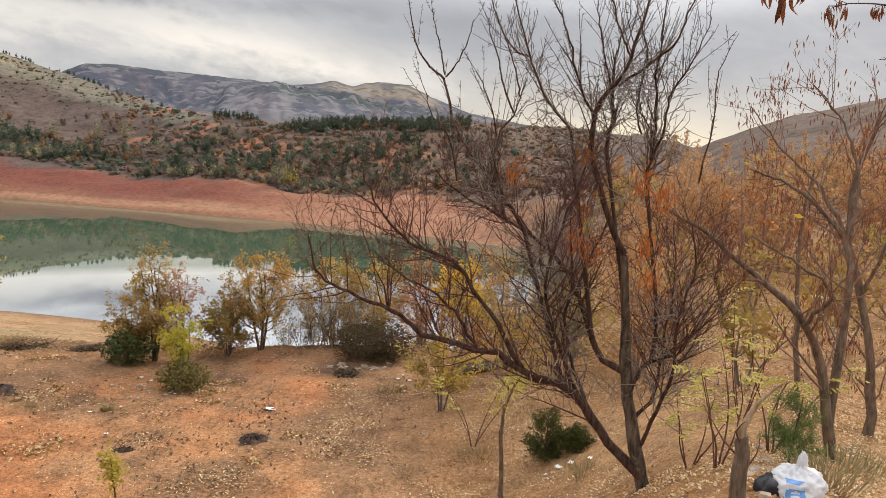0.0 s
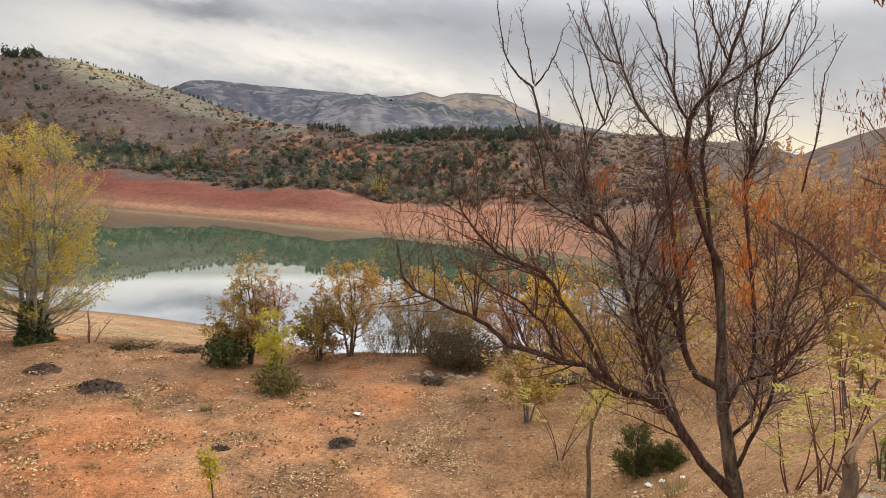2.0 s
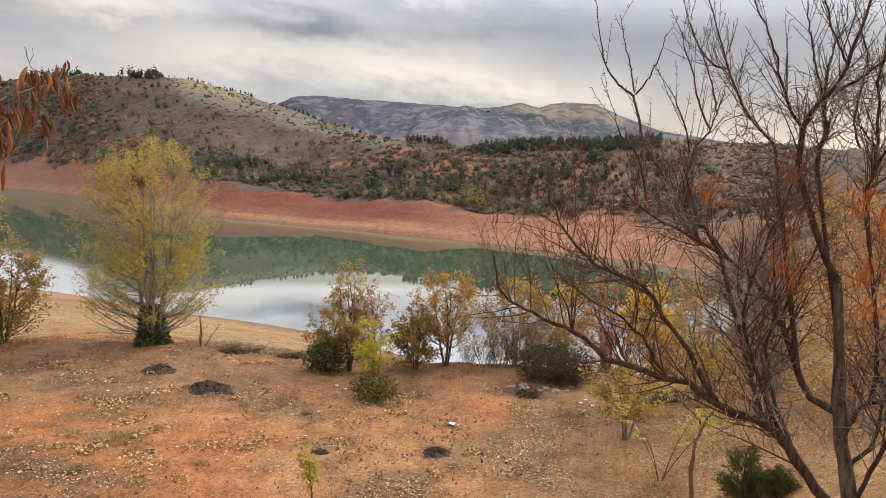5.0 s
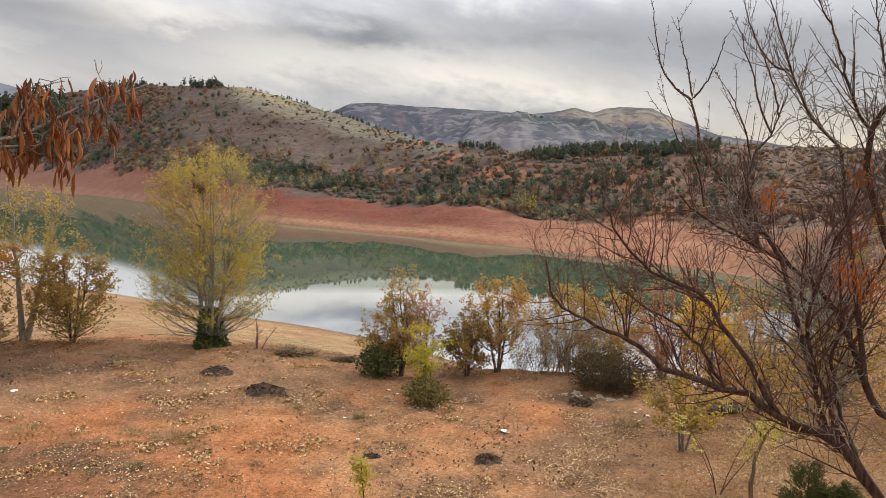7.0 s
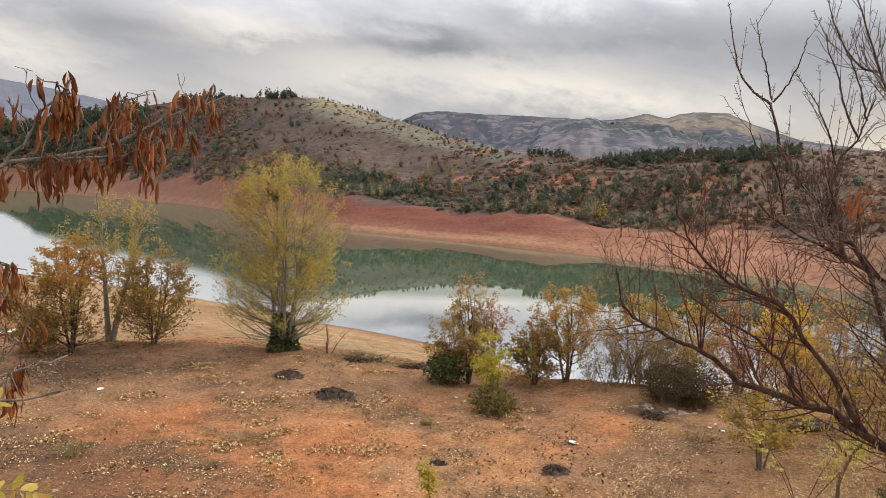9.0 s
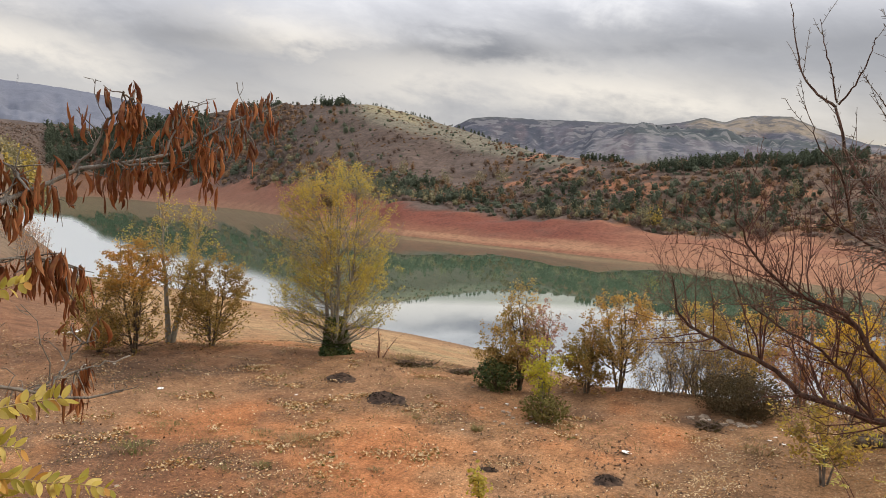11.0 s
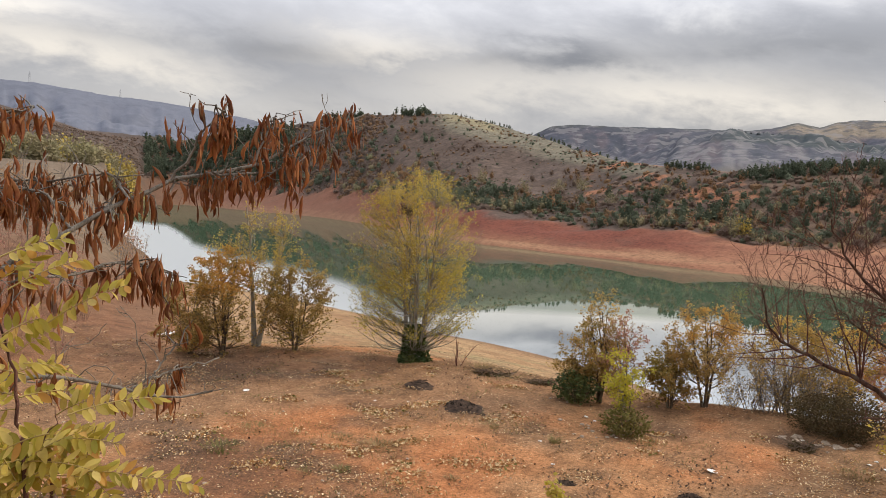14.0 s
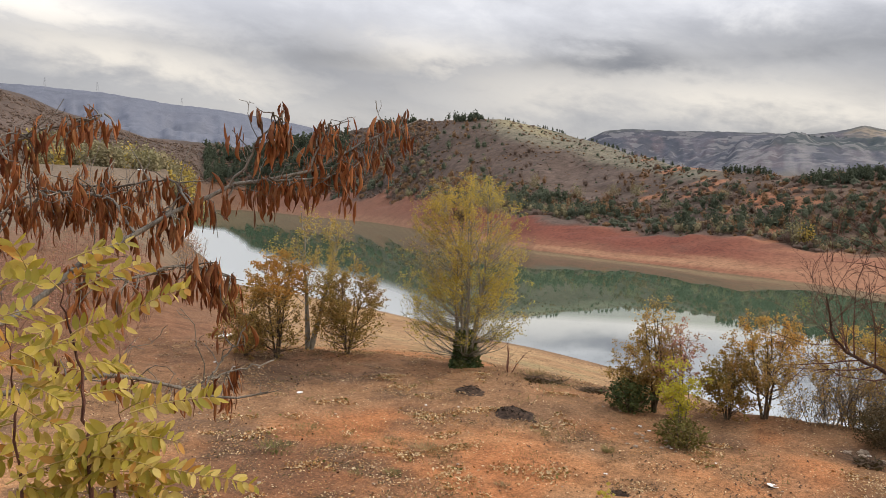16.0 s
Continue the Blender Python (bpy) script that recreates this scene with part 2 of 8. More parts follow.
LEAF_POD = leaf_mat("red_brown_pods", (0.17, 0.060, 0.032), (0.28, 0.10, 0.05), (0.22, 0.095, 0.05), 0.2)
LEAF_PINK = leaf_mat("dull_pink_leaves", (0.386, 0.193, 0.152), (0.497, 0.276, 0.207), (0.345, 0.221, 0.138))


def lump_mat(name, a, b, c):
    """Far bushes: each one between a and b, mottled with c."""
    m, n = material(name)
    each = n.add("ShaderNodeNewGeometry").outputs["Random Per Island"]
    p = spot(n)
    f = n.noise(p, 1.5, 5.0, 0.7)
    col = n.mix(each, a, b)
    col = n.mix(n.ramp(f, [(0.38, 0.0), (0.62, 0.75)]), col, c)
    finish(n, col, 0.95, n.bump(n.noise(p, 2.2, 4.0, 0.7), 1.0, 0.5), spec=0.1, lucent=0.3)
    return m


# bare, green and pine are lifted and greyed: haze mixed into their colours
SCRUB = {
    "bare": lump_mat("far_bare_scrub", (0.185, 0.132, 0.104), (0.26, 0.19, 0.15), (0.145, 0.104, 0.084)),
    "rust": lump_mat("far_rust_scrub", (0.25, 0.145, 0.080), (0.33, 0.20, 0.105), (0.20, 0.125, 0.077)),
    "green": lump_mat("far_evergreen_scrub", (0.115, 0.136, 0.094), (0.165, 0.184, 0.122), (0.105, 0.120, 0.086)),
    "pine": lump_mat("far_pine_needles", (0.085, 0.105, 0.072), (0.125, 0.145, 0.092), (0.072, 0.088, 0.062)),
    # blue-grey cast on the distant wood: haze put into its colour
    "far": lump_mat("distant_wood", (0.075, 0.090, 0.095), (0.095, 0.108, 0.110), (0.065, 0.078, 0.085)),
    "gold": leaf_mat("far_yellow_leaves", (0.42, 0.32, 0.08), (0.50, 0.37, 0.10), (0.36, 0.29, 0.09), 0.25, 0.02),
    "pale": leaf_mat("far_pale_willow", (0.25, 0.215, 0.125), (0.33, 0.28, 0.17), (0.27, 0.25, 0.14), 0.2, 0.02),
}

# ---- the lie of the land ----
def smooth(x, a, b):
    t = np.clip((x - a) / (b - a), 0, 1)
    return t * t * (3 - 2 * t)


def hash2(i, j, seed):
    h = (i.astype(np.int64) * 374761393 + j.astype(np.int64) * 668265263 + seed * 982451653) & 0x7FFFFFFF
    h = ((h ^ (h >> 13)) * 1274126177) & 0x7FFFFFFF
    return ((h ^ (h >> 16)) & 0xFFFF) / 65535.0


def vnoise(x, y, seed=0):
    i, j = np.floor(x), np.floor(y)
    u, v = x - i, y - j
    u, v = u * u * (3 - 2 * u), v * v * (3 - 2 * v)
    a, b = hash2(i, j, seed), hash2(i + 1, j, seed)
    c, d = hash2(i, j + 1, seed), hash2(i + 1, j + 1, seed)
    return (a + (b - a) * u) * (1 - v) + (c + (d - c) * u) * v


def fbm(x, y, octaves=5, seed=0, rough=0.5):
    total, amp, norm = 0.0, 1.0, 0.0
    for k in range(octaves):
        total = total + amp * vnoise(x * 2.03 ** k + 17.3 * k, y * 2.03 ** k - 9.1 * k, seed + k)
        norm += amp
        amp *= rough
    return total / norm - 0.5


# curves over the bearing (degrees, left of the y axis positive)
NEAR_SHORE = [(-12, 70), (-6, 48), (0, 38.5), (10, 39.5), (16, 41.5), (21, 46), (25, 49.5), (31.6, 55), (35.5, 58), (43, 69.3), (50, 82), (56.4, 96), (58.9, 160), (59.8, 228), (60.6, 430), (62, 430)]
FAR_SHORE = [(-12, 80), (-6, 95), (0, 104), (6, 111), (12, 122), (18.8, 134), (25.7, 150), (32, 172), (38.9, 225), (43.2, 315), (46, 372), (50, 440), (55.2, 620), (57.5, 600), (59.5, 480), (60.6, 430), (62, 400)]
BANK_Z = [(-40, 6), (-20, 3), (-8, 1), (3.5, -1.5), (11.7, -2.0), (16.6, 0.0), (23, -0.3), (29.4, 1.8), (32, 3.2), (43, 6.6), (50, 7), (56, 9), (59, 20), (62, 24), (75, 24)]
RIDGE_R = [(-180, 300), (-60, 260), (-31, 300), (-25, 330), (-19, 420), (-14, 250), (2, 205), (12, 208), (18, 233), (21.3, 267), (25, 328), (28, 380), (31, 420), (34, 450), (42, 540), (50, 690), (56, 860), (60, 960), (71, 960), (120, 500), (180, 300)]
RIDGE_S = [(-180, 0.1), (-60, 0.12), (-31, 0.0954), (-25.4, 0.0716), (-19, 0.0273), (-14.8, 0.0458), (-9, 0.053), (2, 0.0535), (8, 0.049), (12.3, 0.042), (16.8, 0.047), (22, 0.0577), (25.5, 0.0739),
           (29.9, 0.0949), (34.2, 0.1135), (36.6, 0.1165), (41.6, 0.1125), (46, 0.0985), (49.6, 0.086), (52.2, 0.078), (55.6, 0.063), (57.1, 0.0705), (62, 0.0755), (65.6, 0.0913), (68, 0.1027), (69.7, 0.117), (75, 0.14), (90, 0.15), (180, 0.1)]
PEAK_S = [(-180, 0.05), (-30, 0.03), (-12, 0.035), (-8, 0.05), (-4.3, 0.0611), (-1.6, 0.0686), (1.6, 0.0894), (3.2, 0.1035), (5.2, 0.1056), (6.6, 0.1035), (7.6, 0.097), (9.1, 0.1041), (10.4, 0.099), (12.2, 0.0949),
          (15.1, 0.0975), (18, 0.1000), (21.2, 0.1018), (25.2, 0.1045), (26.8, 0.1021), (28.2, 0.090), (31, 0.06), (40, 0.05), (46, 0.080), (50.5, 0.0998), (53.5, 0.108), (56.4, 0.1149), (60.5, 0.1191), (65, 0.1278), (71, 0.129), (90, 0.1), (180, 0.05)]
SPUR_S = [(-180, 0.03), (-30, 0.02), (-12, 0.025), (-6, 0.040), (-1, 0.060), (1.4, 0.0685), (5.8, 0.0782), (8.1, 0.084), (11.7, 0.0915), (13.5, 0.0938), (14.6, 0.0925), (16.7, 0.084), (19.3, 0.066), (22, 0.056), (25, 0.050), (31, 0.045), (40, 0.035), (46, 0.056), (56, 0.080), (71, 0.09), (180, 0.03)]
BANK_R = [(-180, 75), (-30, 75), (-12, 95), (-6, 118), (0, 130), (6, 139), (12, 150), (18.8, 166), (25.7, 190), (32, 215), (38.9, 275), (43.2, 375), (46, 440), (50, 537), (55.2, 700), (58, 690), (60, 580), (62, 530), (65, 520), (80, 480), (180, 200)]
PEAK_R = 2700.0
SPUR_R = 2050.0
WATER_Z = -5.0


def curve(table, az):
    xs, ys = zip(*table)
    return np.interp(az, xs, ys)


def bank(az, r):
    """The bank on which the camera stands and the flat below it."""
    centre = np.interp(r, [0, 1.6, 5, 9, 12.5, 30], [4.6, 4.6, 2.1, 0.45, 0.0, 0.0])
    right = np.interp(r, [0, 1.6, 4.0, 6, 10, 14, 25, 60], [4.6, 4.6, 4.1, 3.55, 2.6, 2.2, 2.0, 4.0])
    k = smooth(-az, 2, 27) * smooth(az, -170, -100)
    k = np.where(az < -27, smooth(az, -175, -110), smooth(-az, 2, 27))
    back = smooth(np.abs(az), 95, 150)
    return (centre * (1 - k) + right * k) * (1 - back) + (4.6 + 0.02 * r) * back


def land(x, y):
    x, y = np.asarray(x, float), np.asarray(y, float)
    r, az = np.hypot(x, y), np.degrees(np.arctan2(-x, y))
    near, far = curve(NEAR_SHORE, az), curve(FAR_SHORE, az)
    wet = (az > -12) & (az < 62) & (near < far)
    lake = smooth(far - near, 0, 30) * wet
    edge = np.interp(az, [0, 15, 25, 37, 52, 60, 75], [23.0, 23.0, 24.5, 27.0, 30, 32, 36])
    bank_r = curve(BANK_R, az)
    bank_z = curve(BANK_Z, az)
    ridge_r, ridge_z = curve(RIDGE_R, az), EYE + curve(RIDGE_S, az) * curve(RIDGE_R, az)
    # the flat and the beach that falls to the water
    z0 = bank(az, r)
    beach = z0 + (WATER_Z - z0) * np.clip((r - edge) / np.maximum(near - edge, 1), 0, 1.25) ** np.interp(az, [0, 16, 25, 40], [0.42, 0.46, 0.75, 0.9])
    bed = WATER_Z - 2.2 * np.clip((r - near) / 12, -1, 1)
    z_lake = np.where(r < edge, z0, np.where(r < near, beach, bed))
    rise = np.clip((r - far) / np.maximum(bank_r - far, 1), 0, 1)
    z_far = np.where(r < far, WATER_Z - 2.0 * np.clip((far - r) / 10, 0, 1), WATER_Z + (bank_z - WATER_Z) * rise ** 0.85)
    z_wet = np.where(r < (near + far) / 2, z_lake, z_far)
    z_dry = np.where(r < 28, z0, z0 + (bank_z - z0) * smooth(r, 28, 75))
    steep = smooth(az, 59.5, 66)
    z_left = np.interp(r, [33, 130, 300, 420, 520], [0, -1.5, 2, 14, 24]) * (1 - steep) + np.interp(r, [33, 60, 130, 300, 420, 520], [0, 2.2, 6, 13.5, 20.5, 24]) * steep
    z_dry = np.where((az > 30) & (az < 120) & (r > 33), z_left, z_dry)
    z = z_wet * lake + z_dry * (1 - lake)
    up = np.clip((r - bank_r) / (ridge_r - bank_r), 0, 1)
    hill = bank_z + (ridge_z - bank_z) * (0.80 * up + 0.20 * smooth(up, 0, 1)) ** 1.05
    z = np.where(r > bank_r, hill, z)
    # valley behind the ridge, then the mountains
    peak_z = EYE + curve(PEAK_S, az) * PEAK_R
    v = np.clip((r - ridge_r) / (PEAK_R - ridge_r), 0, 1)
    dip = ridge_z - 0.35 * np.abs(ridge_z) * smooth(v, 0, 0.25)
    spur_z = EYE + curve(SPUR_S, az) * SPUR_R
    u = np.clip((r - ridge_r) / (SPUR_R - ridge_r), 0, 1)
    back = np.clip((r - SPUR_R) / (PEAK_R - SPUR_R), 0, 1)
    mount = np.where(r < SPUR_R, dip + (spur_z - dip) * smooth(u, 0.3, 1.0) ** 0.9, spur_z + (peak_z - spur_z) * back - 22 * np.sin(np.pi * back))
    z = np.where(r > ridge_r, mount, z)
    z = np.where(r > PEAK_R, peak_z * (1 - 0.9 * np.clip((r - PEAK_R) / 1900, 0, 1)), z)
    # relief: lumps on the flat, gullies on hills and mountains
    calm = smooth(r, 3, 9) * (1 - smooth(r, 60, 120)) + 0.0
    above = smooth(z, WATER_Z - 0.5, WATER_Z + 2.5)
    z = z + above * calm * (0.50 * fbm(x / 6.5, y / 6.5, 4, 3) + 0.15 * fbm(x / 0.9, y / 0.9, 3, 5)) * (1 - 0.3 * (r < 12))
    # knolls and little gullies on the red bank
    shelf = smooth(r, far * 1.05, far * 1.2) * (1 - smooth(r, bank_r, bank_r * 1.2)) * (az > -8) * (az < 56) * wet
    z = z + shelf * (0.011 * r) * (2.2 * fbm(x / 24, y / 24, 3, 15) - 1.5 * np.abs(fbm(x / 10, y / 10, 3, 17)) + 0.25)
    slope = smooth(r, bank_r * 0.9, bank_r * 1.5) * (1 - 0.55 * smooth(r, ridge_r * 0.8, ridge_r))
    z = z + np.where(r < ridge_r * 1.02, slope * (14 * fbm(x / 75, y / 75, 5, 11) - 3.5 * np.abs(fbm(x / 28, y / 28, 3, 21))), 0)
    m = smooth(r, 1100, 1900)
    crest = (1 - 0.95 * smooth(v, 0.86, 0.97)) * (1 - 0.9 * np.exp(-((r - SPUR_R) / 110) ** 2))
    k = z / 300
    gully = np.abs(fbm(az / 2.0 + 1.6 * k + 2.5 * fbm(x / 500, y / 500, 3, 7), k * 1.5 + az / 3, 4, 31))
    rib = np.abs(fbm(az / 0.9 + 1.2 * fbm(x / 300, y / 300, 3, 27), k * 0.9, 4, 33))
    z = z - m * crest * (60 * gully + 75 * rib) + m * crest * 40 * fbm(x / 130, y / 130, 4, 41)
    z = z + smooth(r, 1700, 2000) * (r < PEAK_R * 1.02) * 5 * fbm(az / 0.30, az / 0.9, 4, 45)
    return z


def ground_z(x, y):
    return float(land(np.array([x]), np.array([y]))[0])


def at(az, r, lift=0.0):
    """A place on the ground by bearing and distance."""
    x, y = -r * math.sin(radians(az)), r * math.cos(radians(az))
    return Vector((x, y, ground_z(x, y) + lift))


def put_mesh(name, verts, faces, mat, smooth_faces=True):
    me = bpy.data.meshes.new(name)
    verts, faces = np.asarray(verts, np.float32), np.asarray(faces, np.int32)
    n, k = faces.shape
    me.vertices.add(len(verts))
    me.vertices.foreach_set("co", verts.ravel())
    me.loops.add(n * k)
    me.loops.foreach_set("vertex_index", faces.ravel())
    me.polygons.add(n)
    me.polygons.foreach_set("loop_start", np.arange(0, n * k, k, dtype=np.int32))
    me.polygons.foreach_set("use_smooth", np.full(n, smooth_faces))
    me.update(calc_edges=True)
    if mat:
        me.materials.append(mat)
    return me


def soil(x, y, z):
    """Base colour of the soil and the share of near detail."""
    r, az = np.hypot(x, y), np.degrees(np.arctan2(-x, y))
    near, far = curve(NEAR_SHORE, az), curve(FAR_SHORE, az)
    ridge_r = curve(RIDGE_R, az)
    wet = (az > -12) & (az < 62) & (near < far)

    def C(*c):
        return np.array(c)[None, :]

    def blend(a, b, f):
        return a + (b - a) * np.clip(f, 0, 1)[:, None]

    n1, n2, n3 = fbm(x / 4.5, y / 4.5, 5, 51), fbm(x / 1.6, y / 1.6, 4, 61), fbm(x / 30, y / 30, 5, 71)
    col = np.repeat(C(0.345, 0.142, 0.060), len(x), 0)
    col = blend(col, C(0.36, 0.19, 0.090), smooth(n1, -0.14, 0.2))
    col = blend(col, C(0.245, 0.138, 0.074), smooth(n1 + 0.6 * n2 - 0.010 * (az - 24) + 0.012 * (r - 17), -0.06, 0.26) * 0.9)
    col = blend(col, C(0.32, 0.185, 0.088), smooth(-az, -8, 10) * 0.8)
    col = blend(col, C(0.215, 0.120, 0.066), smooth(r + 5 * n1 + 3 * n2, 17.5, 22) * (1 - smooth(r, 27, 30)) * smooth(az, 24, 36) * 0.8)
    drift = fbm(x / 2.1, y / 2.1, 4, 701) + 0.35 * fbm(x / 0.7, y / 0.7, 3, 721)
    col = blend(col, C(0.175, 0.105, 0.060), smooth(drift + 0.15 * fbm(x / 0.45, y / 0.45, 3, 741), -0.04, 0.2) * 0.5 * smooth(az, -10, 2))
    col = blend(col, C(0.135, 0.082, 0.052), smooth(drift + 0.6 * n2, -0.02, 0.16) * 0.75 * smooth(az, 36, 48) * (1 - smooth(r, 27, 30)))
    # an old wheel rut that bends over the flat
    bend_az = np.interp(r, [12.9, 13.4, 13.9, 14.6, 15.4], [19.0, 17.2, 15.2, 13.7, 12.9])
    rut = np.abs((az - bend_az) * r * 0.01745 + 0.25 * n2)
    col = blend(col, C(0.150, 0.078, 0.045), (1 - smooth(rut, 0.03, 0.17)) * smooth(r, 12.8, 13.2) * (1 - smooth(r, 14.6, 15.2)) * 0.8)
    # scorched patches
    for pa, pr, pw in SCORCHED:
        px, py = -pr * math.sin(radians(pa)), pr * math.cos(radians(pa))
        d = np.hypot(x - px, y - py) / pw + 0.9 * n2
        col = blend(col, C(0.092, 0.055, 0.036), (1 - smooth(d, 0.2, 1.1)) * 0.7)
    col = blend(col, C(0.160, 0.084, 0.050), smooth(az, 54, 58) * smooth(r, 27, 31) * 0.85)
    straw = smooth(az, 57, 60) * smooth(r + 30 * fbm(x / 25, y / 25, 3, 77), 45, 90)
    col = blend(col, C(0.165, 0.122, 0.084), straw * 0.9)
    # the beach below the flat
    b = smooth(az, -12, -4) * (1 - smooth(az, 52, 57)) * smooth(r, 29, 36) * (r < far)
    col = blend(col, blend(np.repeat(C(0.335, 0.215, 0.115), len(x), 0), C(0.27, 0.155, 0.082), smooth(n3 + 0.5 * fbm(x / 2.5, y / 2.5, 4, 89), -0.06, 0.16)), b)
    col = blend(col, C(0.235, 0.195, 0.10), b * smooth(fbm(x / 4.0, y / 1.3, 4, 79) - 0.012 * (r - 34), 0.04, 0.16) * 0.7)
    damp = wet * (1 - smooth(z, WATER_Z + 0.05, WATER_Z + 0.5)) * (r < (near + far) / 2)
    col = blend(col, C(0.16, 0.10, 0.065), damp * 0.7)
    # the red bank across the water, streaked by old shore lines
    rb = wet & (r > far - 15) & (r < far * 1.6)
    along = np.clip((r - far) / np.maximum(curve(BANK_R, az) - far, 1), -0.5, 3)
    level = (z - WATER_Z) + 0.12 * fbm(x / 8, y / 8, 3, 85)
    lines = fbm(level * 1.3, az / 30, 3, 87)
    broad = fbm(x / 17, y / 17, 4, 83)
    red = blend(np.repeat(C(0.165, 0.054, 0.036), len(x), 0), C(0.205, 0.080, 0.050), smooth(broad + 0.4 * lines, -0.05, 0.25))
    red = blend(red, C(0.140, 0.060, 0.043), smooth(fbm(x / 6, y / 6, 4, 84) + 0.3 * broad, 0.10, 0.22) * 0.6)
    foot = 1 - smooth(along + 0.35 * broad, 0.10, 0.36)
    red = blend(red, C(0.235, 0.108, 0.064), foot * 0.8)
    red = blend(red, C(0.34, 0.190, 0.110), foot * smooth(lines, 0.06, 0.16) * 0.7)
    red = blend(red, C(0.165, 0.070, 0.045), foot * smooth(-lines, 0.08, 0.18) * 0.5)
    red = blend(red, C(0.33, 0.170, 0.100), smooth(20 - az, 0, 12) * (0.6 + 0.8 * lines))
    red = blend(red, C(0.23, 0.120, 0.078), smooth(az, 38, 44) * 0.6)
    col = blend(col, red, rb * (1 - smooth(az, 52, 59)) * smooth(az, -12, -3))
    # hills: bare brown slopes, a pale shoulder, red cuts
    h = smooth(r / far + 0.30 * fbm(x / 20, y / 20, 4, 75), 1.19, 1.25)
    h = np.where(az < 0, h + (smooth(r, 30, 60) - h) * smooth(-az, 2, 11), h + (smooth(r, 60, 250) - h) * smooth(az, 56, 61.5))
    hill = blend(np.repeat(C(0.125, 0.088, 0.070), len(x), 0), C(0.094, 0.067, 0.054), smooth(n3 + 0.5 * fbm(x / 9, y / 9, 4, 73), -0.10, 0.14))
    hill = hill * np.where(az > 20, 1 - 0.2 * smooth(az, 20, 26), 1.0)[:, None]
    tilt = (z - EYE) / np.maximum(r, 1)
    crown = curve(RIDGE_S, az) - tilt
    ways = fbm(tilt * 190 + 2.5 * fbm(x / 40, y / 40, 3, 94), az / 14, 3, 92)
    hill = blend(hill, C(0.130, 0.095, 0.080), smooth(ways, 0.04, 0.20) * 0.6 * smooth(az, 20, 26))
    hill = blend(hill, C(0.165, 0.148, 0.108), smooth(-crown + 0.020 * fbm(x / 30, y / 30, 4, 91), -0.026, -0.010) * smooth(az, 17, 20) * (1 - smooth(az, 34.5, 37)) * (r < ridge_r * 1.1) * 0.95)
    hill = blend(hill, C(0.235, 0.20, 0.12), smooth(-crown + 0.012 * fbm(x / 12, y / 12, 3, 96), -0.016, -0.004) * smooth(az, 30, 32) * (1 - smooth(az, 34.5, 36)) * 0.9)
    hill = blend(hill, C(0.30, 0.135, 0.075), smooth(fbm(x / 15, y / 9, 4, 95), 0.11, 0.16) * (az < 24) * (r < 330))
    hill = blend(hill, C(0.165, 0.105, 0.068), smooth(16 - az, 0, 8) * (0.55 + 0.9 * fbm(x / 5, y / 5, 4, 93)))
    hill = blend(hill, C(0.088, 0.062, 0.052), smooth(-az, 6, 14) * 0.85)
    hill = blend(hill, C(0.175, 0.130, 0.090), smooth(az, 57, 60) * (1 - smooth(r, 470, 620)) * 0.85)
    hill = blend(hill, C(0.048, 0.062, 0.034), smooth(az, 46.5, 48) * (1 - smooth(az, 56.5, 58.5)) * smooth(r, curve(BANK_R, az) * 1.03, curve(BANK_R, az) * 1.08) * 0.9)
    col = blend(col, hill, h)
    # mountains: rock coloured blue-grey for haze, pale scree faces, a dark wooded step, ochre crags
    m = smooth(r, 900, 1250)
    front = r < SPUR_R * 1.01
    k = (z - EYE) / np.maximum(r, 1) / np.maximum(np.where(front, curve(SPUR_S, az), curve(PEAK_S, az)), 0.01)
    fall = az - 1.5 * k + 0.35 * fbm(az / 0.8, k * 3, 4, 97)
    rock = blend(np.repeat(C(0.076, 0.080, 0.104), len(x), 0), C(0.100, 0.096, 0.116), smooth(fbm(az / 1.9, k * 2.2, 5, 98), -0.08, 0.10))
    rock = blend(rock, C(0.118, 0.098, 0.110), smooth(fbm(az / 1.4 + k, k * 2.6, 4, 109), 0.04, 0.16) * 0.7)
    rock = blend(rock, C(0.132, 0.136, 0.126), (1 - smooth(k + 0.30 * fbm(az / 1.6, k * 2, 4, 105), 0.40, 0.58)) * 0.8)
    # pale scree and dark slanting patches also paint the ribs' light and shade
    lit_scree = smooth(fbm(fall / 0.55, k * 1.1, 4, 103), 0.01, 0.05) * smooth(fbm(az / 2.2, k * 3.2, 3, 107), -0.06, 0.06) * smooth(k, 0.36, 0.5) * (1 - smooth(k, 0.84, 0.92))
    rock = blend(rock, C(0.185, 0.178, 0.184), lit_scree * 0.6)
    rock = blend(rock, C(0.056, 0.064, 0.084), smooth(fbm(fall / 0.9 + 7, k * 2.6, 4, 101), 0.05, 0.12) * (1 - lit_scree) * smooth(k, 0.42, 0.6) * 0.8)
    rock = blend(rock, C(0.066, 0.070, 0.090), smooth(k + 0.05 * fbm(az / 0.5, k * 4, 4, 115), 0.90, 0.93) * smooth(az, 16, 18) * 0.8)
    wooded = smooth(k + 0.10 * fbm(az / 0.8, k * 4, 4, 111), 0.84, 0.88) * front * (1 - smooth(az, 13, 17))
    rock = blend(rock, C(0.048, 0.062, 0.068), wooded * 0.95)
    crag = (~front) * smooth(az, 0.4, 1.6) * (1 - smooth(az, 9.6, 10.6))
    rock = blend(rock, C(0.225, 0.185, 0.142), crag * smooth(k + 0.10 * fbm(az / 1.0, k * 5, 4, 121), 0.78, 0.83) * 0.95)
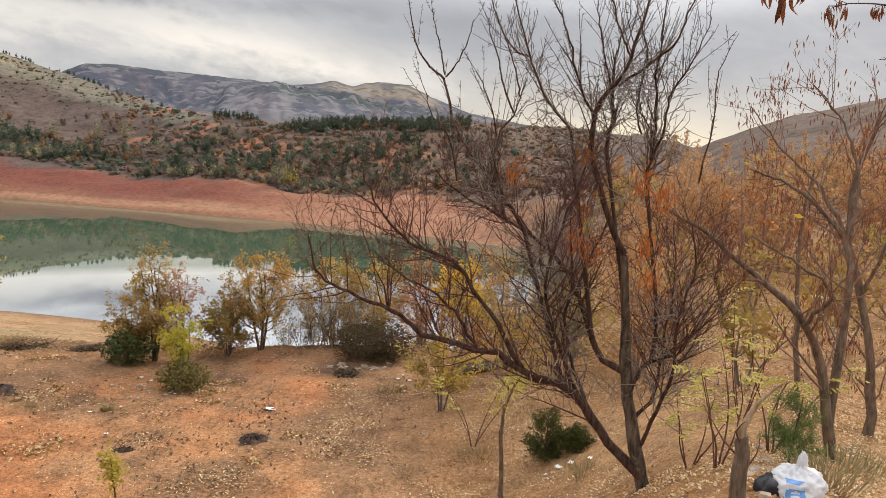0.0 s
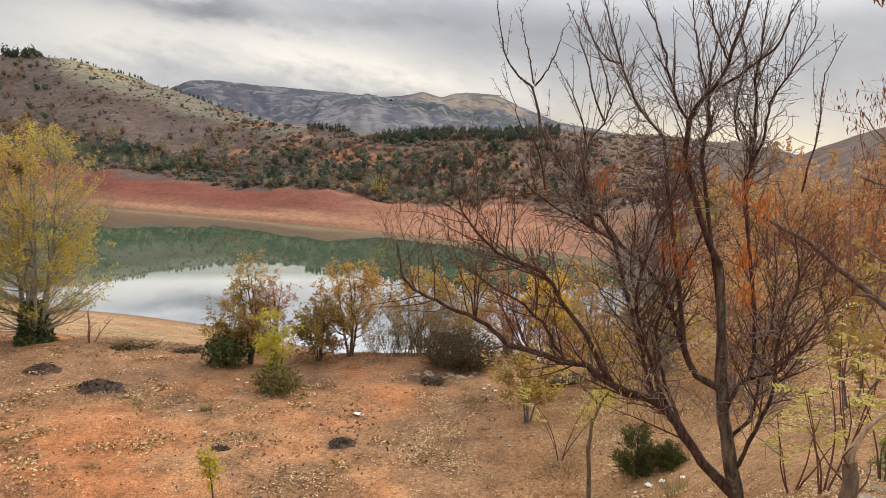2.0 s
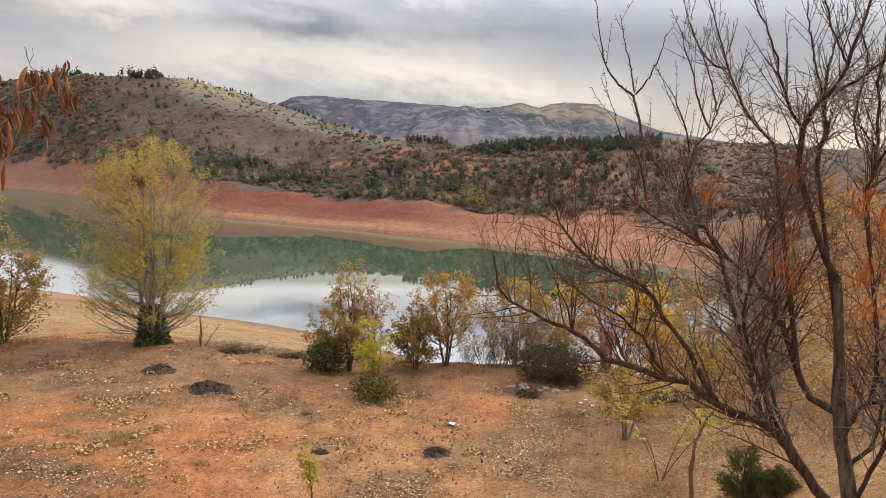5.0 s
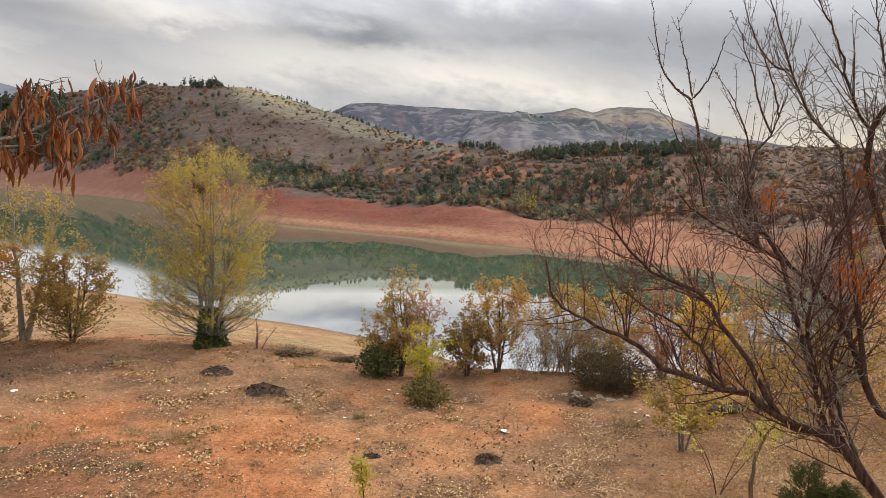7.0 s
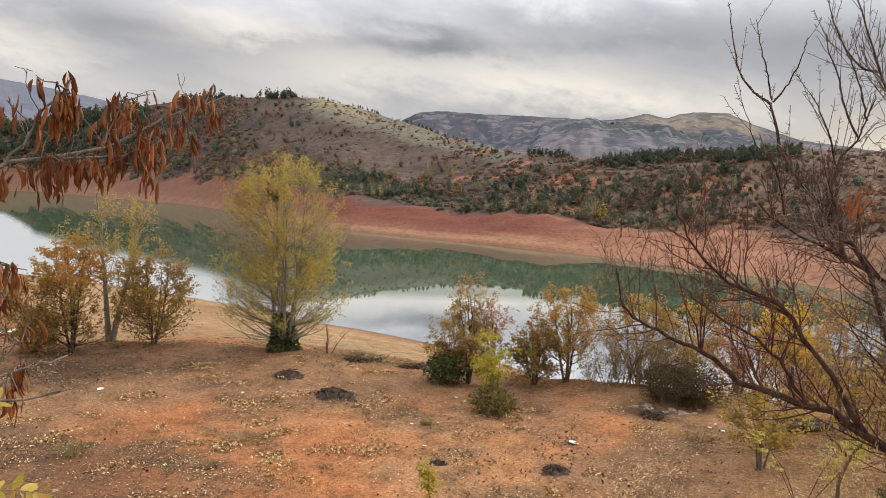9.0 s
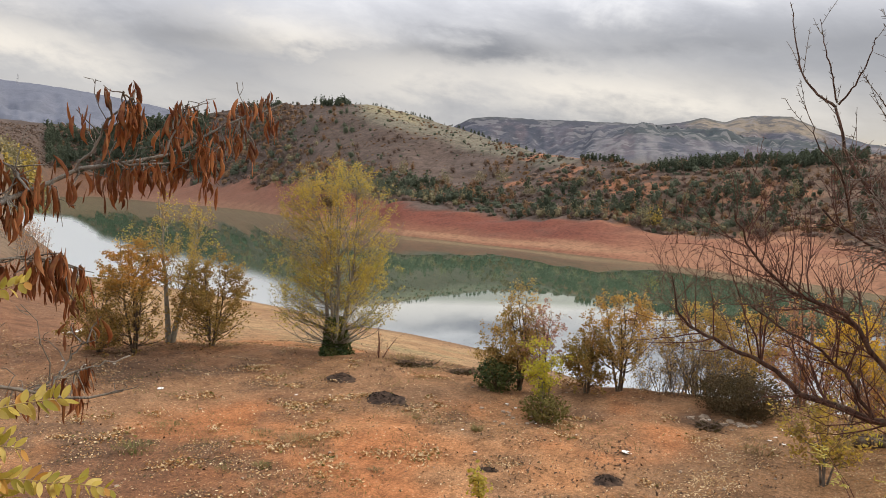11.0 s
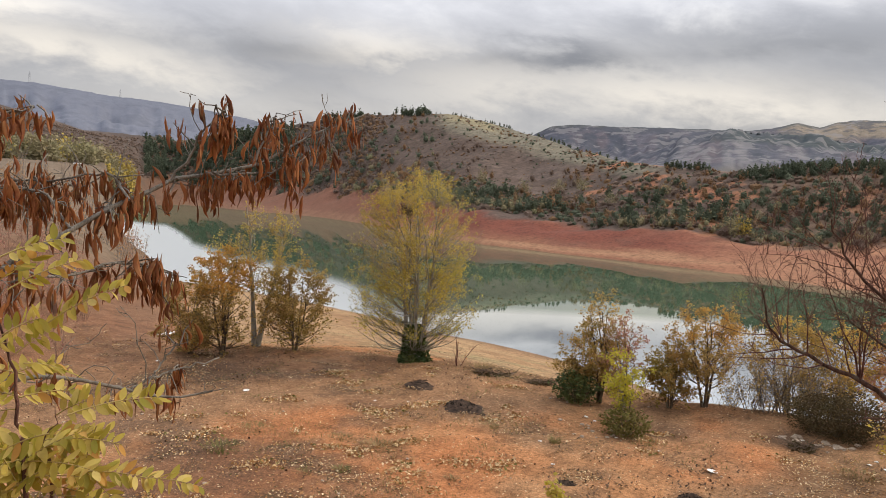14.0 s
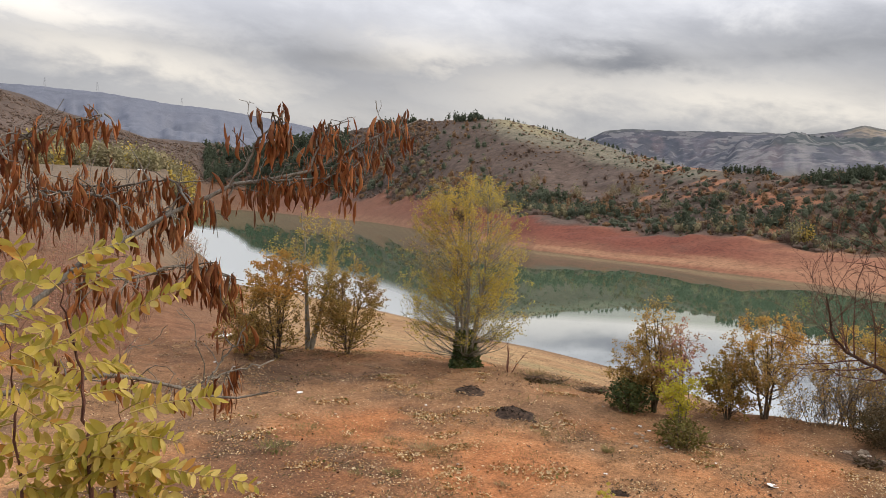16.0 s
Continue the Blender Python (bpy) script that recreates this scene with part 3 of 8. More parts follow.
    rock = blend(rock, C(0.15, 0.128, 0.108), crag * smooth(fbm(az / 0.35 + 0.5 * k, k * 1.2, 3, 127), 0.06, 0.16) * 0.6)
    rock = blend(rock, C(0.080, 0.088, 0.090), (~front) * smooth(k + 0.06 * fbm(az / 0.35, k * 4, 4, 113), 0.965, 0.985) * (az < 34) * 0.85)
    # the left range goes paler and bluer: haze put into the colour
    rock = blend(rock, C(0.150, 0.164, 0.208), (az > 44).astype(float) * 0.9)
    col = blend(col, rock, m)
    fine = 1 - smooth(r, 45, 90)
    fine = np.where(rb & (r < curve(BANK_R, az)) & (r > 90), 0.17, fine)
    return np.clip(col, 0.01, 0.9), fine - smooth(r, 1000, 1500) * np.where(az > 44, 0.26, 1.0)


SCORCHED = [(33.4, 20.4, 0.75), (36.8, 22.6, 0.55), (14.9, 15.5, 0.55), (16.5, 20.3, 1.3), (44.5, 25.0, 1.0), (52, 26.0, 2.6), (55.5, 16.4, 3.4), (49, 13.0, 1.8), (8.5, 20.6, 0.9), (27.5, 19.2, 0.4)]


def build_ground():
    az = np.concatenate([np.arange(-180, -36, 3.0), np.arange(-36, 75, 0.28), np.arange(75, 180, 3.0)])
    rr = np.concatenate([[0.0], np.arange(0.4, 12, 0.4), np.arange(12, 32, 0.18), np.arange(32, 60, 0.7), np.arange(60, 270, 1.8), np.arange(270, 640, 4.2), 640 * (1150 / 640) ** np.linspace(0, 1, 22)[:-1], np.linspace(1150, 2720, 105), [2850, 3100, 3600, 4200, 4700]])
    A, R = np.meshgrid(np.radians(az), rr)
    x, y = (-R * np.sin(A)).ravel(), (R * np.cos(A)).ravel()
    z = land(x, y)
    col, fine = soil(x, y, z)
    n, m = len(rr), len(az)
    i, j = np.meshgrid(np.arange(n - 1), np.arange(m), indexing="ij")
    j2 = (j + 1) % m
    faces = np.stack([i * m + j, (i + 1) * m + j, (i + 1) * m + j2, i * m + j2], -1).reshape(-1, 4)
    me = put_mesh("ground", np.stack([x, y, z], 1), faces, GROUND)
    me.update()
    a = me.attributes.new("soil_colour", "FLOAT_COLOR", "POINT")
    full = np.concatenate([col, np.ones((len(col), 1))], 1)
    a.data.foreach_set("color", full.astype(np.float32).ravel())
    b = me.attributes.new("near_soil", "FLOAT", "POINT")
    b.data.foreach_set("value", fine.astype(np.float32))
    ob = new("ground", me)
    tagged(ob, "reddish bare soil, lakeside beach, scrub hills and grey mountains", "ground", kind="structure")
    return ob


ground = build_ground()


def build_water():
    az = np.radians(np.arange(-14, 64.1, 0.5))
    rr = 30 * (950 / 30) ** np.linspace(0, 1, 90)
    A, R = np.meshgrid(az, rr)
    verts = np.stack([(-R * np.sin(A)).ravel(), (R * np.cos(A)).ravel(), np.full(A.size, WATER_Z)], 1)
    n, m = A.shape
    i, j = np.meshgrid(np.arange(n - 1), np.arange(m - 1), indexing="ij")
    faces = np.stack([i * m + j, (i + 1) * m + j, (i + 1) * m + j + 1, i * m + j + 1], -1).reshape(-1, 4)
    me = put_mesh("water", verts, faces, WATER)
    calm = me.attributes.new("ruffled", "FLOAT", "POINT")
    line = np.interp(np.degrees(A), [36, 41, 44.7, 51.9, 54.5, 56.5, 60], [70, 86, 102, 136, 165, 260, 300])
    calm.data.foreach_set("value", ((1 - smooth(R, line * 0.88, line * 1.12)) * smooth(np.degrees(A), 36, 43)).astype(np.float32).ravel())
    ob = new("water", me)
    tagged(ob, "still green lake water mirroring hills and cloudy sky", "lake", kind="structure")
    return ob


water = build_water()

# ---- growing things: tubes, leaves, clumps ----
def part(name, data, parent, label="", kind=""):
    ob = new(name, data)
    ob.parent = parent
    return tagged(ob, label, kind=kind)


def thing(name, place, label, category, group="", kind=""):
    ob = new(name)
    ob.matrix_basis = Matrix.Translation(place)
    ob.empty_display_size = 0.2
    return tagged(ob, label, category, group, kind)


class Wood:
    """Collects tapered tubes into one mesh."""

    def __init__(self):
        self.verts, self.faces, self.count = [], [], 0

    def tube(self, pts, radii, sides=5, cap=True):
        pts = np.asarray(pts, float)
        n = len(pts)
        tang = np.gradient(pts, axis=0)
        tang /= np.linalg.norm(tang, axis=1)[:, None] + 1e-9
        ref = np.array([0.31, 0.93, 0.2]) if abs(tang[0][1]) < 0.8 else np.array([0.93, 0.1, 0.35])
        u = np.cross(tang, ref)
        u /= np.linalg.norm(u, axis=1)[:, None] + 1e-9
        v = np.cross(tang, u)
        a = np.linspace(0, 2 * np.pi, sides, endpoint=False)
        rad = np.asarray(radii, float)[:, None, None]
        ring = pts[:, None, :] + rad * (np.cos(a)[None, :, None] * u[:, None, :] + np.sin(a)[None, :, None] * v[:, None, :])
        self.verts.append(ring.reshape(-1, 3))
        i, j = np.meshgrid(np.arange(n - 1), np.arange(sides), indexing="ij")
        k = (j + 1) % sides
        f = np.stack([i * sides + j, i * sides + k, (i + 1) * sides + k, (i + 1) * sides + j], -1).reshape(-1, 4) + self.count
        self.faces.append(f)
        self.count += n * sides

    def mesh(self, name, mat):
        return put_mesh(name, np.concatenate(self.verts), np.concatenate(self.faces), mat)


def bend(p0, way, length, n, rng, wander=0.12, lift=0.0):
    """A wandering line from p0."""
    pts, d = [np.array(p0, float)], np.array(way, float)
    step = length / n
    for _ in range(n):
        d = d + rng.normal(0, wander, 3) + np.array([0, 0, lift])
        d /= np.linalg.norm(d)
        pts.append(pts[-1] + d * step)
    return np.array(pts)


def spline(pts, n):
    """A smooth line through control points."""
    pts = np.asarray(pts, float)
    t = np.linspace(0, len(pts) - 1, n)
    i = np.clip(t.astype(int), 0, len(pts) - 2)
    f = (t - i)[:, None]
    p = np.concatenate([[2 * pts[0] - pts[1]], pts, [2 * pts[-1] - pts[-2]]])
    a, b, c, d = p[i], p[i + 1], p[i + 2], p[i + 3]
    return 0.5 * (2 * b + (c - a) * f + (2 * a - 5 * b + 4 * c - d) * f ** 2 + (3 * b - a - 3 * c + d) * f ** 3)


def shoots(wood, pts, radii, rng, level, many, reach, lift=0.12, wander=0.14, sides=4, start=0.2, thin=0.55, spread=0.9, tips=None, least=0.0022):
    """Side shoots along a branch, and shoots on those; tips collects the points where leaves may sit."""
    n = len(pts)
    total = np.linalg.norm(np.diff(pts, axis=0), axis=1).sum()
    k = max(1, int(many[0] * total + rng.random()))
    for _ in range(k):
        f = start + (1 - start) * rng.random()
        q = f * (n - 1)
        i = min(int(q), n - 2)
        p = pts[i] + (pts[i + 1] - pts[i]) * (q - i)
        tang = pts[i + 1] - pts[i]
        tang = tang / (np.linalg.norm(tang) + 1e-9)
        side = rng.normal(0, 1, 3)
        side -= tang * side.dot(tang)
        side /= np.linalg.norm(side) + 1e-9
        d = tang * (1 - 0.5 * spread) + side * spread + np.array([0, 0, lift * 2])
        d /= np.linalg.norm(d)
        length = reach[0] * (0.45 + 0.75 * rng.random()) * (1 - 0.45 * f)
        m = (5 if level > 1 else 4) if sides > 3 else (4 if level > 1 else 3)
        line = bend(p, d, length, m, rng, wander, lift * 0.5)
        r0 = max(least, min((radii[i] + (radii[i + 1] - radii[i]) * (q - i)) * thin, 0.011 * length + 0.002))
        rad = np.linspace(r0, max(least * 0.7, r0 * 0.25), m + 1)
        wood.tube(line, rad, sides if level > 1 else 3)
        if tips is not None and level <= 2:
            tips.append(line[1:])
        if level > 1:
            shoots(wood, line, rad, rng, level - 1, many[1:] if len(many) > 1 else many, reach[1:] if len(reach) > 1 else reach, lift, wander, sides, 0.15, thin, spread, tips, least)


def leaf_quads(centres, size, rng, flat=0.5, long=1.4):
    """One small four-sided leaf at each place, bent along its rib by its own tilt."""
    n = len(centres)
    a = rng.normal(0, 1, (n, 3))
    a[:, 2] *= flat
    a /= np.linalg.norm(a, axis=1)[:, None] + 1e-9
    b = rng.normal(0, 1, (n, 3))
    b -= a * (a * b).sum(1)[:, None]
    b /= np.linalg.norm(b, axis=1)[:, None] + 1e-9
    s = (size * (0.6 + 0.8 * rng.random(n)))[:, None]
    c = centres
    v = np.stack([c - a * s * long * 0.5, c + b * s * 0.5, c + a * s * long * 0.5, c - b * s * 0.5], 1).reshape(-1, 3)
    f = np.arange(4 * n).reshape(n, 4)
    return v, f


def clumps(centres, half, per, size, rng, shape="round"):
    """Many bushes of loose leaves in one go: centres (n,3) on the ground, half sizes (n,3)."""
    n = len(centres)
    d = rng.normal(0, 1, (n, per, 3))
    d /= np.linalg.norm(d, axis=2)[:, :, None]
    rad = rng.random((n, per, 1)) ** 0.45
    lobes = 1 + 0.35 * np.sin(3 * np.arctan2(d[:, :, 1], d[:, :, 0]) + rng.random((n, 1)) * 6.3)[:, :, None]
    if shape == "cone":
        h = rng.random((n, per, 1)) ** 1.3
        ring = (1 - h) ** 0.6 * (0.35 + 0.65 * rng.random((n, per, 1)))
        ang = rng.random((n, per, 1)) * 2 * np.pi
        off = np.concatenate([ring * np.cos(ang), ring * np.sin(ang), 2 * h], 2) * half[:, None, :]
    else:
        off = d * rad * lobes * half[:, None, :]
        off[:, :, 2] = np.abs(off[:, :, 2] + half[:, None, 2] * 0.55)
    pts = (centres[:, None, :] + off).reshape(-1, 3)
    s = np.repeat(size, per) if np.ndim(size) else np.full(n * per, size)
    return leaf_quads(pts, s, rng, 0.8, 1.3)


def lumps(centres, half, rng, per=8, spray=0.30):
    """Many far bushes in one go: each a rough closed mound with a few sprays standing off it."""
    bm = bmesh.new()
    bmesh.ops.create_icosphere(bm, subdivisions=1, radius=1.0)
    bmesh.ops.delete(bm, geom=[v for v in bm.verts if v.co.z < -0.6], context="VERTS")
    bm.verts.index_update()
    base = np.array([v.co[:] for v in bm.verts])
    tri = np.array([[v.index for v in f.verts] for f in bm.faces])
    bm.free()
    n, k = len(centres), len(base)
    ph = rng.random((n, 1, 6)) * 6.28
    d = base[None]
    r = 1 + 0.20 * np.sin(3.1 * d[..., 0] + ph[..., 0]) * np.cos(2.7 * d[..., 1] + ph[..., 1]) + 0.16 * np.sin(6.3 * d[..., 2] + 5 * d[..., 0] + ph[..., 2]) * np.cos(5.9 * d[..., 1] + ph[..., 3])
    r = r * (1 + 0.10 * rng.normal(0, 1, (n, k)))
    v = (centres[:, None] + d * r[..., None] * half[:, None]).reshape(-1, 3)
    f = (tri[None] + (np.arange(n) * k)[:, None, None]).reshape(-1, 3)
    # loose sprays that break the outline
    e = rng.normal(0, 1, (n, per, 3))
    e[..., 2] = np.abs(e[..., 2])
    e /= np.linalg.norm(e, axis=2)[..., None]
    c = (centres[:, None] + e * half[:, None] * rng.uniform(0.75, 1.25, (n, per, 1))).reshape(-1, 3)
    s = np.repeat(half[:, 0] * spray, per)
    q, g = leaf_quads(c, s, rng, 0.9, 1.2)
    both = np.concatenate([g[:, [0, 1, 2]], g[:, [0, 2, 3]]]) + len(v)
    return np.concatenate([v, q]), np.concatenate([f, both])


def scatter(az0, az1, r0, r1, n, rng):
    """Places spread evenly over a stretch of land, by bearing and distance."""
    az = rng.uniform(az0, az1, n)
    r = np.sqrt(rng.uniform(r0 ** 2, r1 ** 2, n))
    return -r * np.sin(np.radians(az)), r * np.cos(np.radians(az)), az, r

# ---- scrub and woods on the far hills ----
def stuff(name, verts, faces, mat, label, category):
    ob = new(name, put_mesh(name, verts, faces, mat, False))
    return tagged(ob, label, category, kind="stuff")


def crowns(centres, half, rng, per=18, leaf=0.30, point=0.0):
    """Many far trees or bushes in one go: a small dark heart in a shell of loose sprays; point draws the top to a spire."""
    bm = bmesh.new()
    bmesh.ops.create_icosphere(bm, subdivisions=1, radius=1.0)
    base = np.array([v.co[:] for v in bm.verts])
    tri = np.array([[v.index for v in f.verts] for f in bm.faces])
    bm.free()
    n, k = len(centres), len(base)
    ph = rng.random((n, 1, 4)) * 6.28
    r = 0.52 * (1 + 0.25 * np.sin(3.1 * base[None, :, 0] + ph[..., 0]) * np.cos(2.7 * base[None, :, 1] + ph[..., 1]) + 0.10 * rng.normal(0, 1, (n, k)))
    d = base[None] * r[..., None]
    e = rng.normal(0, 1, (n, per, 3))
    e /= np.linalg.norm(e, axis=2)[..., None]
    e = e * rng.uniform(0.25, 1.12, (n, per, 1)) ** 0.8 * (1 + 0.25 * np.sin(5 * e[..., :1] + ph[..., 2:3]) * np.cos(4 * e[..., 1:2] + ph[..., 3:4]))
    for a in (d, e):
        a[..., :2] *= (1 - point * (a[..., 2:] * 0.5 + 0.5))
    v = (centres[:, None] + d * half[:, None]).reshape(-1, 3)
    f = (tri[None] + (np.arange(n) * k)[:, None, None]).reshape(-1, 3)
    c = (centres[:, None] + e * half[:, None]).reshape(-1, 3)
    q, g = leaf_quads(c, np.repeat(half[:, 0] * leaf, per), rng, 0.9, 1.3)
    both = np.concatenate([g[:, [0, 1, 2]], g[:, [0, 2, 3]]]) + len(v)
    return np.concatenate([v, q]), np.concatenate([f, both])


def on_slope(az, u):
    b = curve(BANK_R, az)
    r = b + (curve(RIDGE_R, az) - b) * u
    return -r * np.sin(np.radians(az)), r * np.cos(np.radians(az)), r


def far_cover():
    rng = np.random.default_rng(7)
    # low scrub all over the slopes
    x, y, az, r = scatter(-34, 73, 80, 900, 310000, rng)
    far, bank_r, ridge = curve(FAR_SHORE, az), curve(BANK_R, az), curve(RIDGE_R, az)
    up = (r - bank_r) / (ridge - bank_r)
    ok = (up > -0.02) & (up < 1.0)
    ok &= ~((az > -14) & (az < 62) & (r / far + 0.30 * fbm(x / 20, y / 20, 4, 75) < 1.20))
    patch = fbm(x / 38, y / 38, 4, 131)
    bald = smooth(az, 21, 26) * (1 - smooth(az, 38, 42)) * smooth(up, 0.10, 0.36)
    thick = np.clip(0.55 + 1.9 * patch, 0.04, 1) * (1 - 0.66 * bald) * np.where(az > 57, 0.30, 1) * np.where(up < 0.22, 0.9, 0.7)
    ok &= (rng.random(len(x)) < thick) & (az > -13)
    x, y, az, r, up, bald = (v[ok] for v in (x, y, az, r, up, bald))
    z = land(x, y)
    size = (0.36 + 1.0 * rng.random(len(x)) ** 2.5) * (0.62 + r / 330) * np.where(up < 0.35, 1.2, 1.0) * (1 - 0.55 * bald) * np.where(az > 57, 0.6, 1.0)
    base = np.stack([x, y, z + 0.1 * size], 1)
    half = np.stack([size, size, size * rng.uniform(0.6, 1.0, len(x))], 1)
    species = rng.random(len(x)) + 0.9 * fbm(x / 30, y / 30, 4, 141)
    green = (species < np.where((up < 0.4) & (az > 4) & (az < 36), 0.26, 0.13)) & (az < 57)
    rust = ~green & (species > 0.70) & (az < 57)
    for name, pick, key, label in (("evergreen_scrub", green, "green", "dark green juniper and oak scrub on far hillside"),
                                   ("rust_scrub", rust, "rust", "rust-brown autumn scrub on the far hillside"),
                                   ("bare_scrub", ~green & ~rust, "bare", "grey-brown leafless scrub covering the far hillside")):
        k = np.where(pick)[0]
        v, f = lumps(base[k], half[k] * np.array([0.80, 0.80, 0.8]), rng, 4, 0.36)
        stuff(name, v, f, SCRUB[key], label, "shrubs")
    # small trees in the belt above the bank: dark oaks and junipers, ochre, tan and pale ones between
    belts = [("dark_oak_wood", "green", "dark green oaks and junipers above the red bank", ((20, 36, 0.01, 0.20, 260, 1.5, 2.7), (6, 20, 0.02, 0.65, 190, 0.8, 2.0), (-4, 8, 0.1, 0.8, 60, 0.9, 1.6), (36, 47, 0.02, 0.75, 110, 1.5, 3.0), (26, 36, 0.25, 0.9, 26, 0.7, 1.3))),
             ("rust_oak_wood", "rust", "rust and orange autumn oaks on far slope", ((4, 26, 0.05, 0.95, 420, 0.5, 1.5), (22, 40, 0.02, 0.30, 110, 1.0, 2.0), (37, 46, 0.1, 0.95, 110, 1.0, 2.2), (-10, 4, 0.1, 0.95, 120, 0.8, 1.5))),
             ("bare_oak_wood", "bare", "grey-brown leafless small trees on far slope", ((4, 36, 0.0, 0.55, 300, 0.9, 1.9), (-12, 4, 0.05, 0.95, 160, 0.8, 1.5), (40, 47, 0.05, 0.9, 120, 1.0, 2.4))),
             ("pale_willow_wood", "pale", "pale straw-coloured willows at the hill foot", ((18, 35, 0.0, 0.12, 80, 1.2, 2.3), (4, 18, 0.0, 0.35, 70, 0.8, 1.5), (36, 46, 0.0, 0.5, 40, 1.4, 2.6)))]
    for name, key, label, sets in belts:
        cs, hs = [], []
        for a0, a1, u0, u1, n, h0, h1 in sets:
            a, u = rng.uniform(a0, a1, n), u0 + (u1 - u0) * rng.random(n) ** 1.4
            x, y, r = on_slope(a, u)
            keep = fbm(x / 22, y / 22, 3, 151 + len(cs)) > rng.uniform(-0.25, 0.10, n)
            x, y, r = x[keep], y[keep], r[keep]
            h = rng.uniform(h0, h1, len(x)) * (0.75 + r / 900)
            cs.append(np.stack([x, y, land(x, y) + 0.75 * h], 1))
            hs.append(np.stack([h * 0.85, h * 0.85, h * rng.uniform(0.8, 1.15, len(x))], 1))
        v, f = crowns(np.concatenate(cs), np.concatenate(hs), rng, 95, 0.17, 0.15)
        stuff(name, v, f, SCRUB[key], label, "trees")
    # woods of pine: on the saddle, along crests, the dark wood at the head of the lake
    sets = [(-2.0, 13.0, 0.80, 0.97, 560, 2.0, 3.2), (14.5, 23, 0.95, 1.0, 130, 1.8, 3.2), (36.4, 46, 0.945, 1.0, 150, 2.2, 7.0), (24, 37, 0.985, 1.0, 70, 1.2, 2.4), (47.0, 58, 0.10, 0.93, 950, 7, 12),
            (20, 36, 0.02, 0.18, 60, 3.6, 6.0), (6, 23, 0.05, 0.45, 60, 3.0, 5.0), (-4, 8, 0.1, 0.7, 60, 3, 5.0)]
    cs, hs = [], []
    for a0, a1, u0, u1, n, h0, h1 in sets:
        a, u = rng.uniform(a0, a1, n), rng.uniform(u0, u1, n)
        x, y, r = on_slope(a, u)
        keep = fbm(x / 26, y / 26, 3, 151) > rng.uniform(-0.22, 0.08, n) - (0.15 if u0 > 0.95 else 0)
        x, y = x[keep], y[keep]
        h = rng.uniform(h0, h1, len(x))
        cs.append(np.stack([x, y, land(x, y) + 0.42 * h], 1))
        hs.append(np.stack([h * 0.38, h * 0.38, h * rng.uniform(0.46, 0.58, len(x))], 1))
    v, f = crowns(np.concatenate(cs), np.concatenate(hs), rng, 44, 0.34, 0.6)
    stuff("pine_wood", v, f, SCRUB["pine"], "dark green pine wood on far hillside crests", "pine wood")
    # far woods along the mountain's wooded step
    n = 90
    a, r = rng.uniform(0.5, 14.5, n), rng.uniform(SPUR_R - 70, SPUR_R + 5, n)
    keep = fbm(a / 1.4, r / 400, 3, 161) > rng.uniform(-0.25, 0.15, n)
    a, r = a[keep], r[keep]
    x, y = -r * np.sin(np.radians(a)), r * np.cos(np.radians(a))
    h = rng.uniform(3, 6, len(x))
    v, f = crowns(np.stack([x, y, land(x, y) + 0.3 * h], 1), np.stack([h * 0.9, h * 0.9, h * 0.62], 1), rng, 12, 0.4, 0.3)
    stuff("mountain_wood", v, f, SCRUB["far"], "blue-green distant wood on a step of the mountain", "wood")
    # a line of yellowing poplars and willows on the valley floor
    n = 190
    az = rng.uniform(58.2, 69.5, n)
    r = rng.uniform(478, 620, n)
    x, y = -r * np.sin(np.radians(az)), r * np.cos(np.radians(az))
    h = rng.uniform(12, 21, n)
    half = np.stack([h * 0.22, h * 0.22, h * 0.5], 1)
    base = np.stack([x, y, land(x, y) - 0.5], 1)
    gold = (rng.random(n) < 0.14) | (np.abs(az - 59.2) < 0.35)
    for name, k, key in (("valley_poplars", gold, "gold"), ("valley_willows", ~gold, "pale")):
        v, f = clumps(base[k], half[k] * np.array([1.25, 1.25, 1.0]), 130, h[k] * 0.085, rng)
        stuff(name, v, f, SCRUB[key], "yellowing trees in a row on the valley floor", "trees")


far_cover()


def far_tree(az, r, height, width, key, label):
    """One tree across the water: a thin stem and a loose crown."""
    rng = np.random.default_rng(int(abs(az) * 100))
    p = at(az, r)
    ob = thing("tree", p, label, "tree", "trees on the far bank")
    wood = Wood()
    wood.tube(bend((0, 0, -0.3), (0, 0, 1), height * 0.8, 5, rng, 0.05), np.linspace(0.16, 0.05, 6) * height / 6, 5)
    part("trunk", wood.mesh("trunk", BARK_GREY), ob)
    v, f = clumps(np.array([[0, 0, height * 0.12]]), np.array([[width / 2, width / 2, height * 0.46]]), 520, np.array([height * 0.042]), rng)
    part("crown", put_mesh("crown", v, f, SCRUB[key], False), ob)
    return ob


